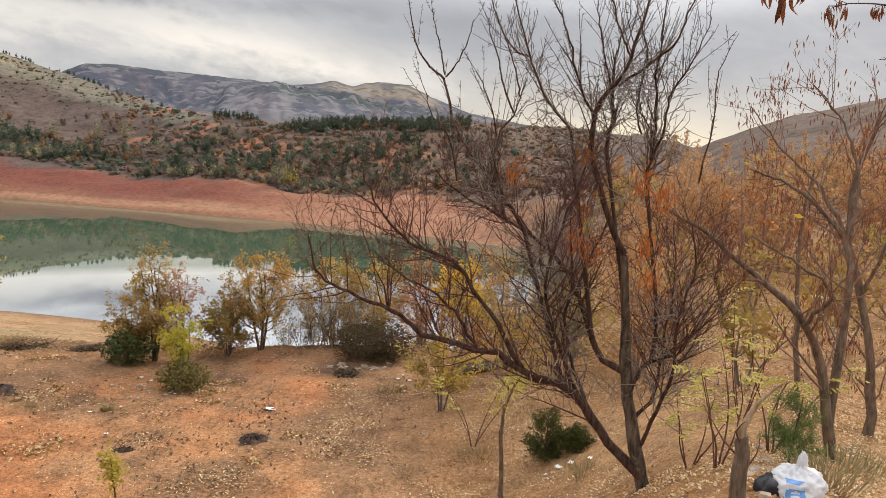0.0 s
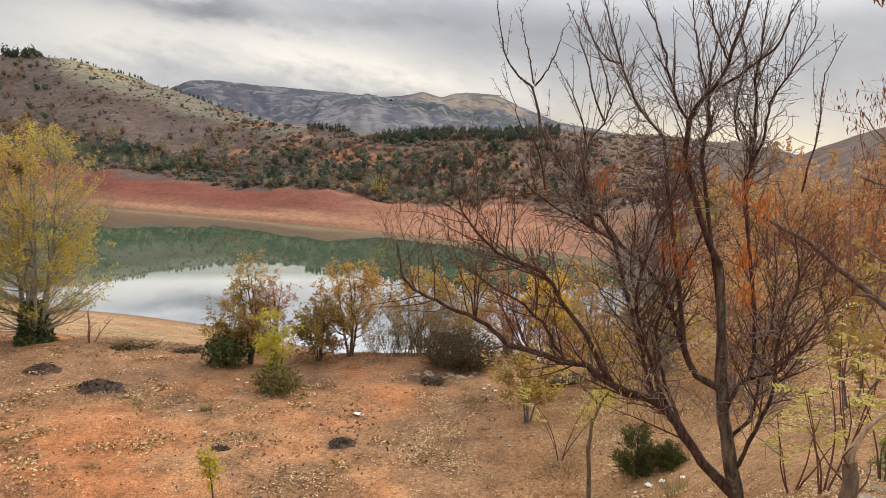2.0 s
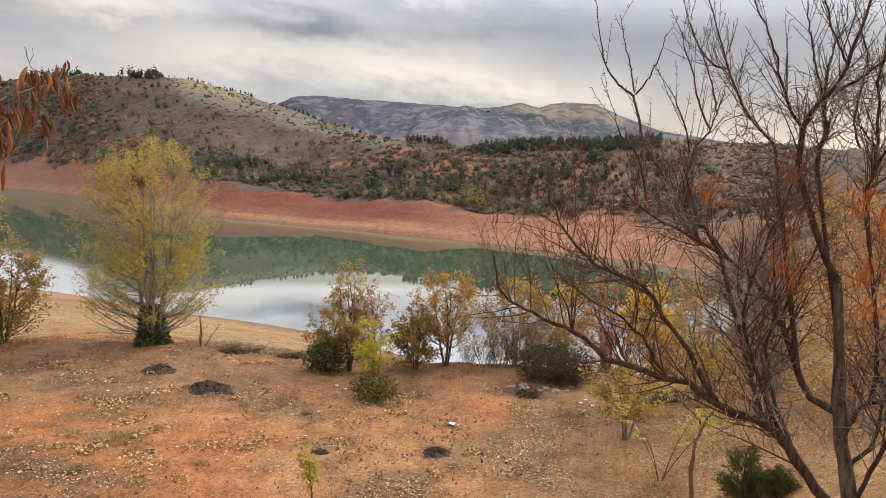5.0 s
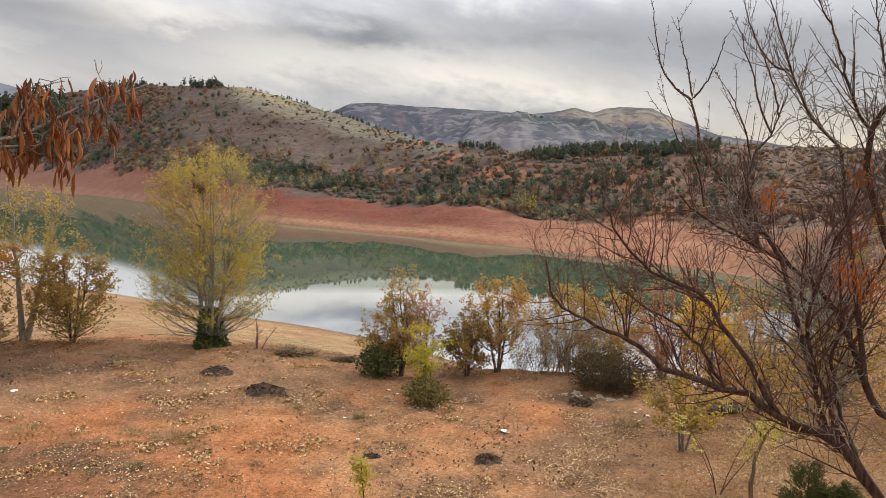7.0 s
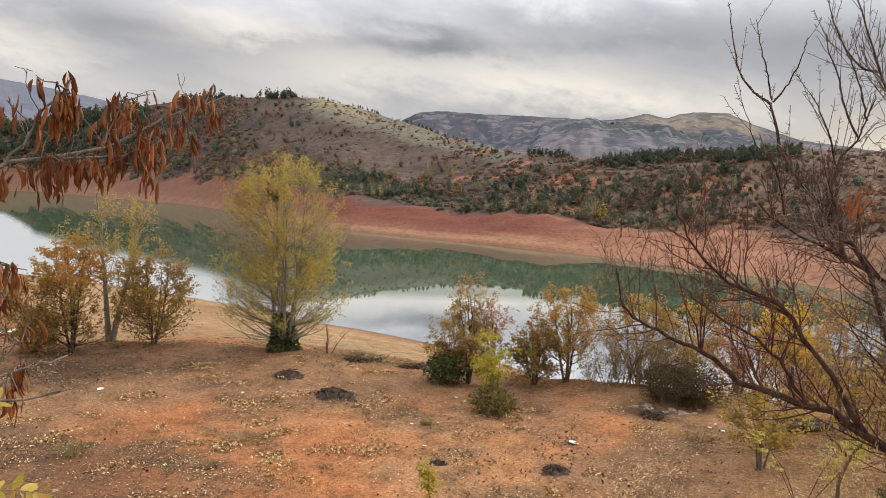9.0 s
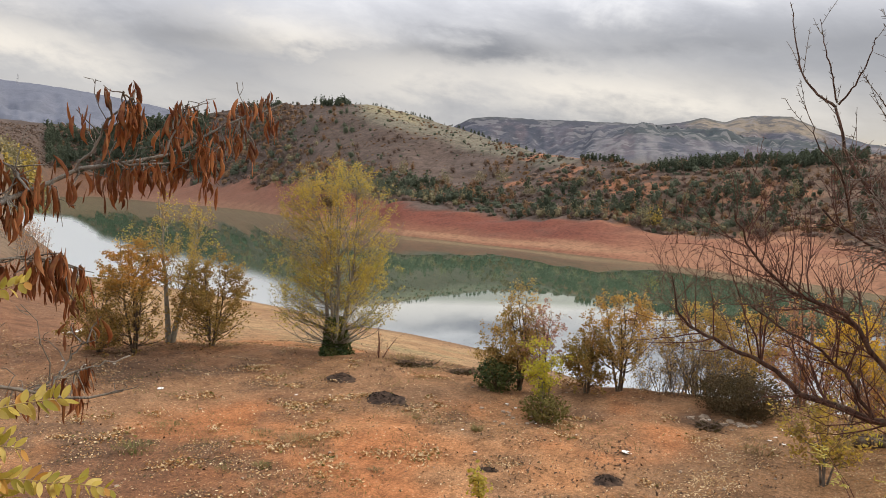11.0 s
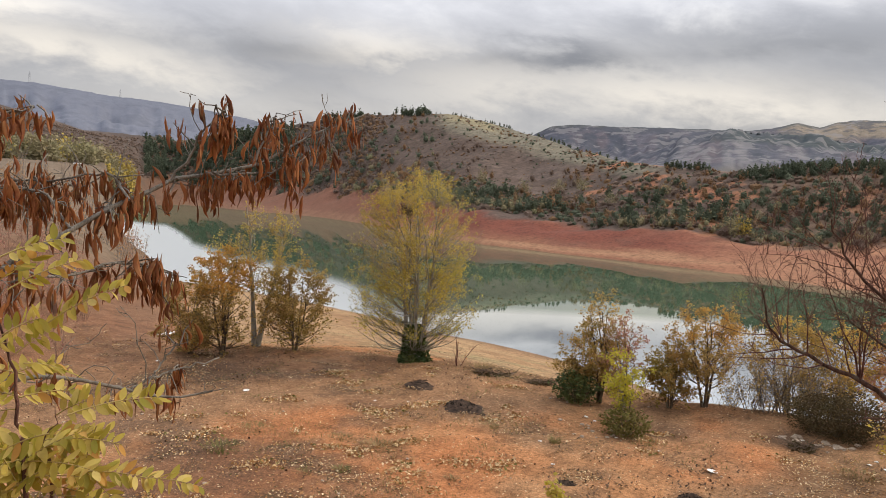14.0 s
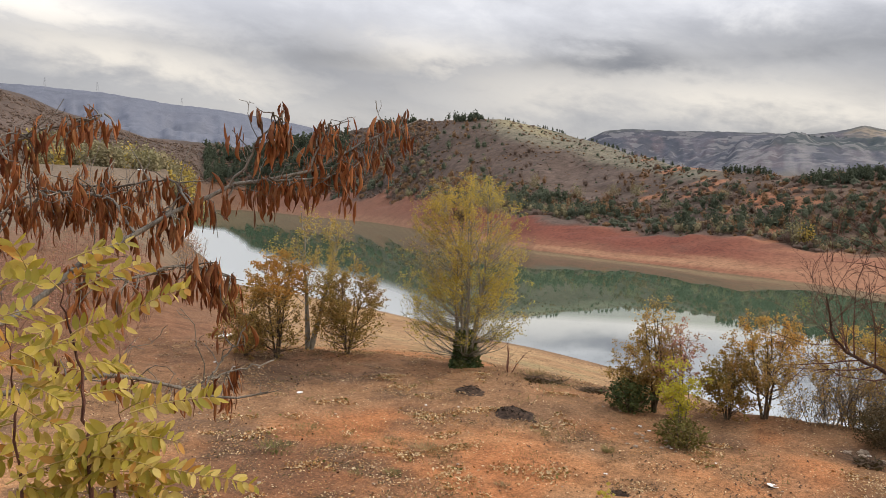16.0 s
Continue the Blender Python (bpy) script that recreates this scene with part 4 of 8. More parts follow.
for az, r, h, wd, key, label in ((12.2, 153.5, 5.8, 3.0, "gold", "bright yellow poplar on the red far bank"), (13.05, 154, 6.6, 3.6, "pale", "pale olive poplar on the red far bank"),
                                 (11.2, 166, 3.6, 3.0, "pale", "pale leafless poplar beside a yellow one"), (24.3, 235, 6.0, 5.2, "pale", "pale spreading willow on the far bank"),
                                 (32.2, 262, 7.5, 4.4, "pale", "pale bare poplar at the hill foot"), (26.0, 240, 5.5, 5.0, "pale", "pale willow thicket on the far bank"), (22.0, 205, 4.6, 5.4, "pale", "low spreading pale willow above the red bank"), (9.9, 170, 4.4, 3.2, "pale", "pale grey-green poplar on the far bank"), (2.6, 168, 5.4, 2.6, "pale", "thin pale poplar on the far bank"), (17.9, 196, 4.4, 3.8, "pale", "pale ochre bush-like tree above the bank"), (28.8, 238, 6.5, 4.6, "pale", "pale olive willow at the hill foot"),
                                 (4.0, 158, 6.5, 2.0, "pine", "dark narrow pine on the far bank"), (5.4, 170, 4.2, 2.6, "pine", "dark young pine on the far bank")):
    far_tree(az, r, h, wd, key, label)


def small_car(az, r):
    """A white car parked by the valley road."""
    p = at(az, r)
    ob = thing("parked_car", p, "small white car parked on the valley road", "car")
    paint = plain_mat("white_car_paint", (0.75, 0.75, 0.75), (0.82, 0.82, 0.82), 2.0, 0.3, 0, 0.5)
    dark = plain_mat("dark_rubber_glass", (0.02, 0.02, 0.025), (0.04, 0.04, 0.045), 5.0, 0.4)

    def hull(name, prof, half, mat, lift):
        bm = bmesh.new()
        ring = [[bm.verts.new((x, s * half * (1 - 0.12 * (z > 0.9)), z + lift)) for x, z in prof] for s in (-1, 1)]
        n = len(prof)
        for i in range(n):
            bm.faces.new((ring[0][i], ring[0][(i + 1) % n], ring[1][(i + 1) % n], ring[1][i]))
        bm.faces.new(ring[0][::-1])
        bm.faces.new(ring[1])
        me = bpy.data.meshes.new(name)
        bm.to_mesh(me)
        bm.free()
        me.materials.append(mat)
        return me
    part("body", hull("body", [(-2.1, 0.3), (2.1, 0.3), (2.1, 0.75), (1.2, 0.95), (-1.9, 0.98), (-2.1, 0.8)], 0.85, paint, 0.1), ob)
    part("cabin", hull("cabin", [(-1.7, 0.95), (1.0, 0.93), (0.4, 1.42), (-1.2, 1.45)], 0.72, dark, 0.1), ob)
    for x in (-1.3, 1.3):
        for y in (-0.8, 0.8):
            w1 = Wood()
            w1.tube([(x, y - 0.1, 0.32), (x, y - 0.09, 0.32), (x, y + 0.09, 0.32), (x, y + 0.1, 0.32)], [0.05, 0.32, 0.32, 0.05], 14)
            part("wheel", w1.mesh("wheel", dark), ob)
    ob.matrix_basis = Matrix.Translation(p) @ Matrix.Rotation(radians(az + 8), 4, "Z")


small_car(62.45, 470)


def pylon(az, r, height):
    """A lattice mast with cross arms on the far skyline."""
    p = at(az, r, -2)
    ob = thing("power_pylon", p, "grey steel lattice pylon on the far ridge", "pylon", "pylons on the far ridge")
    steel = plain_mat("grey_steel", (0.25, 0.26, 0.28), (0.34, 0.35, 0.37), 0.5, 0.6)
    w1 = Wood()
    h, b, t = height, height * 0.09, height * 0.02
    foot = [(-b, -b), (b, -b), (b, b), (-b, b)]
    for k, (x, y) in enumerate(foot):
        w1.tube([(x, y, 0), (x * t / b, y * t / b, h)], [0.17, 0.12], 4)
        x2, y2 = foot[(k + 1) % 4]
        for i in range(7):
            f, g = i / 7, (i + 1) / 7
            a, c = 1 - f * (1 - t / b), 1 - g * (1 - t / b)
            w1.tube([(x * a, y * a, h * f), (x2 * c, y2 * c, h * g)], [0.08, 0.08], 3)
    part("lattice", w1.mesh("lattice", steel), ob)
    for z, L in ((0.72, 0.16), (0.84, 0.2), (0.96, 0.13)):
        w2 = Wood()
        w2.tube([(-h * L, 0, h * z), (0, 0, h * (z + 0.015)), (h * L, 0, h * z)], [0.08, 0.18, 0.08], 4)
        part("cross_arm", w2.mesh("cross_arm", steel), ob)


pylon(65.3, 2660, 42)
pylon(68.6, 2660, 40)
pylon(59.6, 2660, 34)

# ---- trees and bushes on the flat ----
def crown_leaves(ob, tips, specs, rng, loose=0.07, inside=None):
    """Leaf parts: specs of (material, count, size, name, test)."""
    for mat, count, size, name, test in specs:
        pts = np.concatenate(tips)
        if test is not None:
            pts = pts[test(pts)]
        if len(pts) < 3:
            continue
        pick = pts[rng.integers(0, len(pts), count)] + rng.normal(0, loose, (count, 3))
        if inside is not None:
            pick = pick[inside(pick)]
        v, f = leaf_quads(pick, size, rng)
        part(name, put_mesh(name, v, f, mat, False), ob, kind="stuff")


def bush(name, place, height, width, stems, seed, bark, specs, label, category="shrub", group="", lean=(0, 0), open_=0.5, many=(5, 7), reach=None, clear=0.1, thick=0.011, levels=2, lift=0.12, sides=4):
    """A shrub or small tree: stems from one foot, side shoots, leaves on the shoots."""
    rng = np.random.default_rng(seed)
    ob = thing(name, place, label, category, group)
    tips, fine = [], Wood()
    reach = reach or (height * 0.28, height * 0.12)
    for k in range(stems):
        a = 2 * math.pi * (k + 0.6 * rng.random()) / stems
        out = open_ * (0.35 + 0.65 * rng.random()) if stems > 1 else 0.05
        d = np.array([math.cos(a) * out + lean[0], math.sin(a) * out + lean[1], 1.0])
        d /= np.linalg.norm(d)
        length = height * (0.72 + 0.28 * rng.random()) / max(d[2], 0.5) * 0.92
        line = bend((0.04 * math.cos(a) * stems ** 0.5, 0.04 * math.sin(a) * stems ** 0.5, -0.08), d, length, 9, rng, 0.09, 0.03)
        r0 = thick * height * (0.7 + 0.6 * rng.random())
        rad = np.linspace(r0, r0 * 0.18, 10)
        w1 = Wood()
        w1.tube(line, rad, 5)
        part("stem" if stems > 1 else "trunk", w1.mesh("stem", bark), ob)
        shoots(fine, line, rad, rng, levels, many, reach, lift, 0.13, sides, clear, 0.55, 0.85, tips, 0.003)
        tips.append(line[4:])
    part("twig_growth", fine.mesh("twig_growth", bark), ob, kind="stuff")
    hw = width / 2

    def inside(p):
        return ((p[:, 0] - lean[0] * p[:, 2]) / hw) ** 2 + ((p[:, 1] - lean[1] * p[:, 2]) / hw) ** 2 + ((p[:, 2] - height * 0.52) / (height * 0.54)) ** 2 < 1.15
    crown_leaves(ob, tips, specs, rng, inside=inside)
    return ob


def dense_bush(name, place, half, count, size, mat, bark, label, seed, category="bush"):
    """A close evergreen bush: short stems inside a ragged mass of small leaves."""
    rng = np.random.default_rng(seed)
    ob = thing(name, place, label, category)
    wood, tips = Wood(), []
    for k in range(9):
        a = 2 * math.pi * k / 9 + rng.random()
        line = bend((0, 0, -0.05), (math.cos(a) * 0.8, math.sin(a) * 0.8, 0.9), half[2] * 1.5, 5, rng, 0.1, 0.05)
        rad = np.linspace(0.022, 0.006, 6)
        wood.tube(line, rad, 5)
        shoots(wood, line, rad, rng, 2, (9, 8), (half[0] * 0.6, half[0] * 0.3), 0.06, 0.12, 3, 0.1, 0.5, 0.9, tips, 0.002)
    part("stem_base", wood.mesh("stem_group", bark), ob)
    d = rng.normal(0, 1, (count, 3))
    d /= np.linalg.norm(d, axis=1)[:, None]
    lump = 1 + 0.22 * np.sin(d[:, 0] * 5 + seed) * np.cos(d[:, 1] * 6) + 0.12 * np.sin(d[:, 2] * 9 + d[:, 0] * 7)
    pts = d * (rng.random((count, 1)) ** 0.3) * lump[:, None] * np.array(half)
    pts[:, 2] = pts[:, 2] * 0.95 + half[2] * 0.85
    pts = pts[pts[:, 2] > 0.02]
    v, f = leaf_quads(pts, size, rng)
    part("foliage", put_mesh("foliage", v, f, mat, False), ob, kind="stuff")
    return ob


def right_of(az):
    """Unit vector to the right as one faces that bearing."""
    return np.array([math.cos(radians(az)), math.sin(radians(az)), 0])


def crown_tree(name, place, height, half_w, clear, stems, branches, seed, bark, specs, label, category="tree", group="", lean=(0, 0), thick=0.014, many=(3.7, 4.2), reach=(0.52, 0.21), lumps=0.22, foot=0.05, rise=0.75, profile=None, splay=(0.15, 0.5)):
    """A tree whose limbs reach out to fill a rounded crown: stems, limbs, twigs and leaves."""
    rng = np.random.default_rng(seed)
    ob = thing(name, place, label, category, group)
    zc, hz = (height + clear) / 2, (height - clear) / 2
    lines, tips, fine = [], [], Wood()
    for k in range(stems):
        a = 2 * math.pi * (k + 0.5 * rng.random()) / stems
        d = np.array([math.cos(a), math.sin(a), 0]) * (half_w * rng.uniform(*splay) if stems > 1 else 0.0)
        top = d + np.array([lean[0] * height, lean[1] * height, height * rng.uniform(0.78, 0.95)])
        start = np.array([math.cos(a) * foot, math.sin(a) * foot, -0.1])
        mid = start * 0.55 + top * 0.45 + rng.normal(0, 0.03 * height, 3) * np.array([1, 1, 0.2]) - d * 0.12
        line = spline([start, mid, top], 12) + rng.normal(0, 0.006 * height, (12, 3)) * np.linspace(0, 1, 12)[:, None]
        r0 = thick * height * rng.uniform(0.75, 1.1)
        rad = np.linspace(r0, r0 * 0.14, 12)
        w1 = Wood()
        w1.tube(line, rad, 7)
        part("stem" if stems > 1 else "trunk", w1.mesh("stem", bark), ob)
        shoots(fine, line, rad, rng, 2, many, reach, 0.12, 0.13, 4, 0.3, 0.5, 0.8, tips, 0.003)
        lines.append((line, rad))
    limbs = Wood()
    for _ in range(branches):
        d = rng.normal(0, 1, 3)
        d /= np.linalg.norm(d)
        f = rng.uniform(0.5, 1.0) ** 0.6 * (1 + lumps * math.sin(3 * math.atan2(d[1], d[0]) + seed) * math.cos(4 * d[2] + seed))
        q = np.array([d[0] * half_w * f + lean[0] * zc, d[1] * half_w * f + lean[1] * zc, zc + d[2] * hz * min(f, 1.03)])
        if profile is not None:
            h = rng.random() ** 0.85
            a = rng.random() * 2 * math.pi
            k = half_w * profile(h) * rng.uniform(0.2, 1.0) ** 0.42
            q = np.array([k * math.cos(a), k * math.sin(a), clear + h * (height - clear)])
        near = [float(np.hypot(*(ln[8][:2] - q[:2]))) + 0.5 * rng.random() for ln, _ in lines]
        line, rad = lines[int(np.argmin(near))]
        want = q[2] - rise * math.hypot(q[0], q[1]) * rng.uniform(0.6, 1.2)
        i = int(np.argmin(np.abs(line[:, 2] - max(want, clear * 0.8 + 0.05))))
        i = min(max(i, 1), 10)
        p0 = line[i]
        L = np.linalg.norm(q - p0)
        if L < 0.15:
            continue
        mid = p0 * 0.48 + q * 0.52 + np.array([0, 0, -0.07 * L]) + rng.normal(0, 0.05 * L, 3)
        run = spline([p0, mid, q], 9)
        r0 = min(rad[i] * 0.6, 0.007 * L + 0.004)
        rr = np.linspace(r0, r0 * 0.22, 9)
        limbs.tube(run, rr, 5)
        shoots(fine, run, rr, rng, 2, many, reach, 0.08, 0.14, 3, 0.3, 0.5, 0.85, tips, 0.0028)
        tips.append(run[5:])
    part("branchwork", limbs.mesh("branchwork", bark), ob, kind="stuff")
    part("twig_growth", fine.mesh("twig_growth", bark), ob, kind="stuff")
    crown_leaves(ob, tips, specs, rng, 0.05)
    return ob


# the yellowing poplar at the edge of the flat
def poplar():
    place = at(37.5, 26.7)
    side = right_of(37.6)

    def gold(p):
        return (p @ side > -1.3 + 0.8 * np.sin(p[:, 2] * 2)) & (p[:, 2] > 2.6)

    def low(p):
        return (p[:, 2] < 3.6) & (p[:, 2] > 1.1)

    def bare(p):
        return (p @ side < 0.2) & (p[:, 2] > 3.2)
    ob = crown_tree("poplar_tree", place, 7.2, 2.5, 0.75, 9, 400, 21, BARK_PALE,
                    [(LEAF_POPLAR, 19000, 0.037, "golden_foliage", gold), (LEAF_PALE_LIME, 6500, 0.040, "pale_foliage", low), (LEAF_POPLAR, 5200, 0.042, "low_foliage", low), (LEAF_POPLAR, 3600, 0.038, "sparse_foliage", bare), (LEAF_OCHRE, 4600, 0.038, "ochre_foliage", bare)],
                    "many-stemmed yellowing poplar with ivy round its foot", thick=0.0105, many=(3.0, 3.8), reach=(0.62, 0.26), lumps=0.08, foot=0.17, rise=0.6, splay=(0.1, 0.5), profile=lambda h: float(np.interp(h, [0, 0.12, 0.35, 0.65, 0.85, 1.0], [0.72, 0.98, 1.05, 1.0, 0.85, 0.45])))
    rng = np.random.default_rng(22)
    # ivy round the foot
    n = 3600
    h = rng.random(n) ** 1.2 * 1.4
    a = rng.random(n) * 2 * math.pi
    rr = (0.30 + 0.30 * np.exp(-h * 1.5)) * (0.6 + 0.5 * rng.random(n)) * (1 + 0.25 * np.sin(a * 3))
    v, f = leaf_quads(np.stack([rr * np.cos(a), rr * np.sin(a), h], 1), 0.075, rng)
    part("ivy", put_mesh("ivy", v, f, LEAF_GREEN, False), ob, "dark green ivy round the stems", "stuff")
    return ob, place


POPLAR, POPLAR_FOOT = poplar()


def nest(place):
    rng = np.random.default_rng(5)
    ob = thing("bird_nest", place, "dark twig bird nest high in the poplar", "nest")
    w1 = Wood()
    for _ in range(90):
        a, e = rng.random() * 6.28, rng.normal(0, 0.5)
        p = np.array([math.cos(a) * 0.17, math.sin(a) * 0.17, 0.16 * e])
        d = np.array([-math.sin(a), math.cos(a), rng.normal(0, 0.5)])
        w1.tube(bend(p - d * 0.12, d, 0.26, 3, rng, 0.2), [0.009, 0.009, 0.008, 0.005], 4)
    part("twig_growth", w1.mesh("twig_growth", BARK_DARK), ob)


nest(POPLAR_FOOT + Vector((*(right_of(37.6)[:2] * -0.30), 5.75)) + Vector((0.61, -0.79, 0)) * 1.1)

# the clump of small oaks by the water, and the bushes before it
crown_tree("oak_tree", at(22.3, 22.2), 3.4, 0.92, 0.4, 4, 70, 31, BARK_DARK,
           [(LEAF_OLIVE, 3000, 0.048, "olive_foliage", lambda p: p[:, 2] < 2.5), (LEAF_OCHRE, 3400, 0.048, "ochre_foliage", None)], "slender small oak with sparse olive and ochre leaves", lumps=0.4)
crown_tree("oak_tree", at(23.7, 22.4), 2.0, 0.95, 0.2, 4, 46, 32, BARK_DARK, [(LEAF_OCHRE, 2400, 0.048, "ochre_foliage", None), (LEAF_OLIVE, 900, 0.048, "olive_foliage", None)], "low small oak with sparse ochre leaves", lumps=0.4)
crown_tree("oak_tree", at(20.6, 21.6), 2.85, 0.72, 1.0, 3, 34, 33, BARK_DARK, [(LEAF_PINK, 1300, 0.050, "pink_foliage", None)], "thin small tree with dull pink autumn leaves", lumps=0.35)
dense_bush("evergreen_bush", at(24.2, 21.9), (0.72, 0.65, 0.55), 2300, 0.06, LEAF_GREEN, BARK_DARK, "dark evergreen bush at the foot of small oaks", 35)
crown_tree("young_tree", at(20.35, 19.9), 2.3, 0.62, 0.6, 3, 28, 37, BARK_GREY, [(LEAF_LIME, 1500, 0.055, "lime_foliage", None)], "young tree with bright lime-yellow leaves", lumps=0.4)
OLIVE_BUSH = leaf_mat("olive_bush_foliage", (0.10, 0.10, 0.03), (0.19, 0.165, 0.05), (0.16, 0.13, 0.045), 0.25)
dense_bush("evergreen_bush", at(20.2, 19.3), (0.66, 0.58, 0.42), 1500, 0.055, OLIVE_BUSH, BARK_DARK, "olive-green bush standing in front of a lime-yellow tree", 39)
crown_tree("oak_tree", at(14.4, 22.6), 3.3, 1.30, 0.75, 4, 84, 41, BARK_DARK, [(LEAF_OCHRE, 6000, 0.048, "ochre_foliage", None), (LEAF_ORANGE, 1300, 0.046, "orange_foliage", lambda p: p[:, 2] > 2.0)], "round-crowned small oak with ochre autumn leaves", lumps=0.15)
crown_tree("oak_tree", at(16.9, 22.4), 2.05, 0.85, 0.1, 5, 60, 43, BARK_DARK, [(LEAF_OLIVE, 5200, 0.048, "olive_foliage", None), (LEAF_OCHRE, 900, 0.045, "ochre_foliage", None)], "bushy small oak with dull olive leaves", lumps=0.3)
for az, r, h, wd, seed in ((12.4, 23.0, 1.2, 1.3, 45), (11.2, 22.9, 1.7, 1.5, 46), (10.0, 22.9, 2.1, 1.7, 47), (8.7, 22.9, 2.15, 1.8, 48), (7.3, 23.0, 2.1, 1.8, 49), (11.8, 23.6, 1.9, 1.4, 50), (6.2, 23.2, 1.9, 1.6, 51)):
    bush("bare_shrub", at(az, r), h, wd, 9, seed, BARK_GREY if seed % 2 else BARK_DARK, [(LEAF_OCHRE, 200, 0.042, "last_foliage", None)], "grey leafless shrub above the water", "shrub", "leafless shrubs above the water", open_=0.55, many=(10, 10), thick=0.006, sides=3)
crown_tree("oak_tree", at(8.6, 25.0), 4.9, 1.55, 1.6, 4, 80, 51, BARK_GREY, [(LEAF_OCHRE, 6800, 0.052, "ochre_foliage", None), (LEAF_YELLOW, 900, 0.050, "yellow_foliage", None)], "small oak with yellow-ochre autumn leaves")
crown_tree("oak_tree", at(5.2, 25.5), 5.0, 1.5, 1.6, 4, 70, 52, BARK_GREY, [(LEAF_OCHRE, 5200, 0.052, "olive_foliage", None), (LEAF_YELLOW, 2200, 0.050, "yellow_foliage", None)], "small oak with ochre and yellow leaves")
dense_bush("dusky_bush", at(5.4, 21.6), (1.25, 0.95, 0.66), 17000, 0.032, LEAF_DUSK, BARK_DARK, "low round bush with dusky brown foliage", 53)
crown_tree("yellow_shrub", at(-0.4, 17.2), 1.95, 0.95, 0.5, 4, 40, 55, BARK_GREY, [(LEAF_POPLAR, 1300, 0.052, "yellow_foliage", None), (LEAF_OCHRE, 1500, 0.052, "ochre_foliage", None)], "sparse shrub with small yellow-green leaves", "shrub", lumps=0.3)

# golden trees at the foot of the slope
crown_tree("autumn_tree", at(-1.7, 21.0), 3.3, 0.75, 1.2, 3, 44, 56, BARK_GREY, [(LEAF_YELLOW, 3200, 0.052, "golden_foliage", lambda p: p[:, 2] > 1.5)], "small tree thick with bright golden leaves", lumps=0.3)
crown_tree("autumn_tree", at(1.2, 24.6), 5.6, 1.5, 1.6, 4, 70, 157, BARK_HAZE, [(LEAF_PINK, 2600, 0.055, "salmon_foliage", None), (LEAF_TAN, 3000, 0.055, "tan_foliage", None), (LEAF_ORANGE, 900, 0.052, "orange_foliage", None)], "small tree with salmon and orange autumn leaves", lumps=0.3)
crown_tree("autumn_tree", at(-3.4, 25.2), 5.2, 1.5, 1.2, 4, 70, 158, BARK_HAZE, [(LEAF_TAN, 3800, 0.055, "tan_foliage", None), (LEAF_ORANGE, 1100, 0.055, "orange_foliage", None)], "small tree with orange-tan autumn leaves", lumps=0.3)
crown_tree("autumn_tree", at(-5.6, 20.5), 3.5, 1.5, 0.5, 4, 60, 57, BARK_GREY, [(LEAF_YELLOW, 900, 0.05, "golden_foliage", None), (LEAF_OCHRE, 2600, 0.05, "ochre_foliage", None)], "small tree with golden autumn leaves under the slope", lumps=0.3)
crown_tree("autumn_tree", at(-10.8, 18.6), 2.9, 1.3, 0.4, 4, 42, 58, BARK_HAZE, [(LEAF_LIME, 500, 0.058, "lime_foliage", None), (LEAF_OCHRE, 1400, 0.058, "ochre_foliage", None)], "small tree with yellow-green and ochre leaves", lumps=0.3)
crown_tree("autumn_tree", at(-16.0, 17.2), 3.2, 1.5, 0.3, 5, 46, 59, BARK_HAZE, [(LEAF_YELLOW, 300, 0.055, "golden_foliage", None), (LEAF_TAN, 1700, 0.055, "tan_foliage", None)], "small tree with tan and golden autumn leaves", lumps=0.3)

# the clump of oaks at the head of the beach
crown_tree("oak_tree", at(52.5, 28.2), 4.35, 1.6, 0.05, 5, 110, 61, BARK_DARK, [(LEAF_OCHRE, 3800, 0.058, "ochre_foliage", None), (LEAF_ORANGE, 4200, 0.058, "orange_foliage", lambda p: p[:, 2] > 2.5), (LEAF_OLIVE, 1500, 0.058, "olive_foliage", lambda p: p[:, 2] < 2.6)],
           "small oak turning orange at its top", lumps=0.3)
crown_tree("oak_tree", at(54.9, 28.6), 3.0, 1.45, 0.1, 4, 70, 62, BARK_DARK, [(LEAF_OCHRE, 3600, 0.056, "ochre_foliage", None), (LEAF_OLIVE, 3200, 0.056, "olive_foliage", None)], "low small oak with brownish olive leaves", lumps=0.35)
crown_tree("aspen_tree", at(50.0, 29.4), 6.0, 2.0, 2.2, 2, 70, 63, BARK_PALE, [(LEAF_OCHRE, 3600, 0.045, "ochre_foliage", None), (LEAF_POPLAR, 3000, 0.045, "yellow_foliage", None)], "crooked pale-barked tree with sparse small leaves", thick=0.019, lumps=0.3, lean=(0.03, 0.02))
crown_tree("oak_tree", at(47.0, 28.6), 3.75, 1.6, 0.05, 4, 110, 64, BARK_DARK, [(LEAF_OLIVE, 6400, 0.058, "olive_foliage", None), (LEAF_OCHRE, 4200, 0.055, "ochre_foliage", lambda p: p[:, 2] > 1.4)], "dense bushy oak with olive-brown leaves", lumps=0.35)

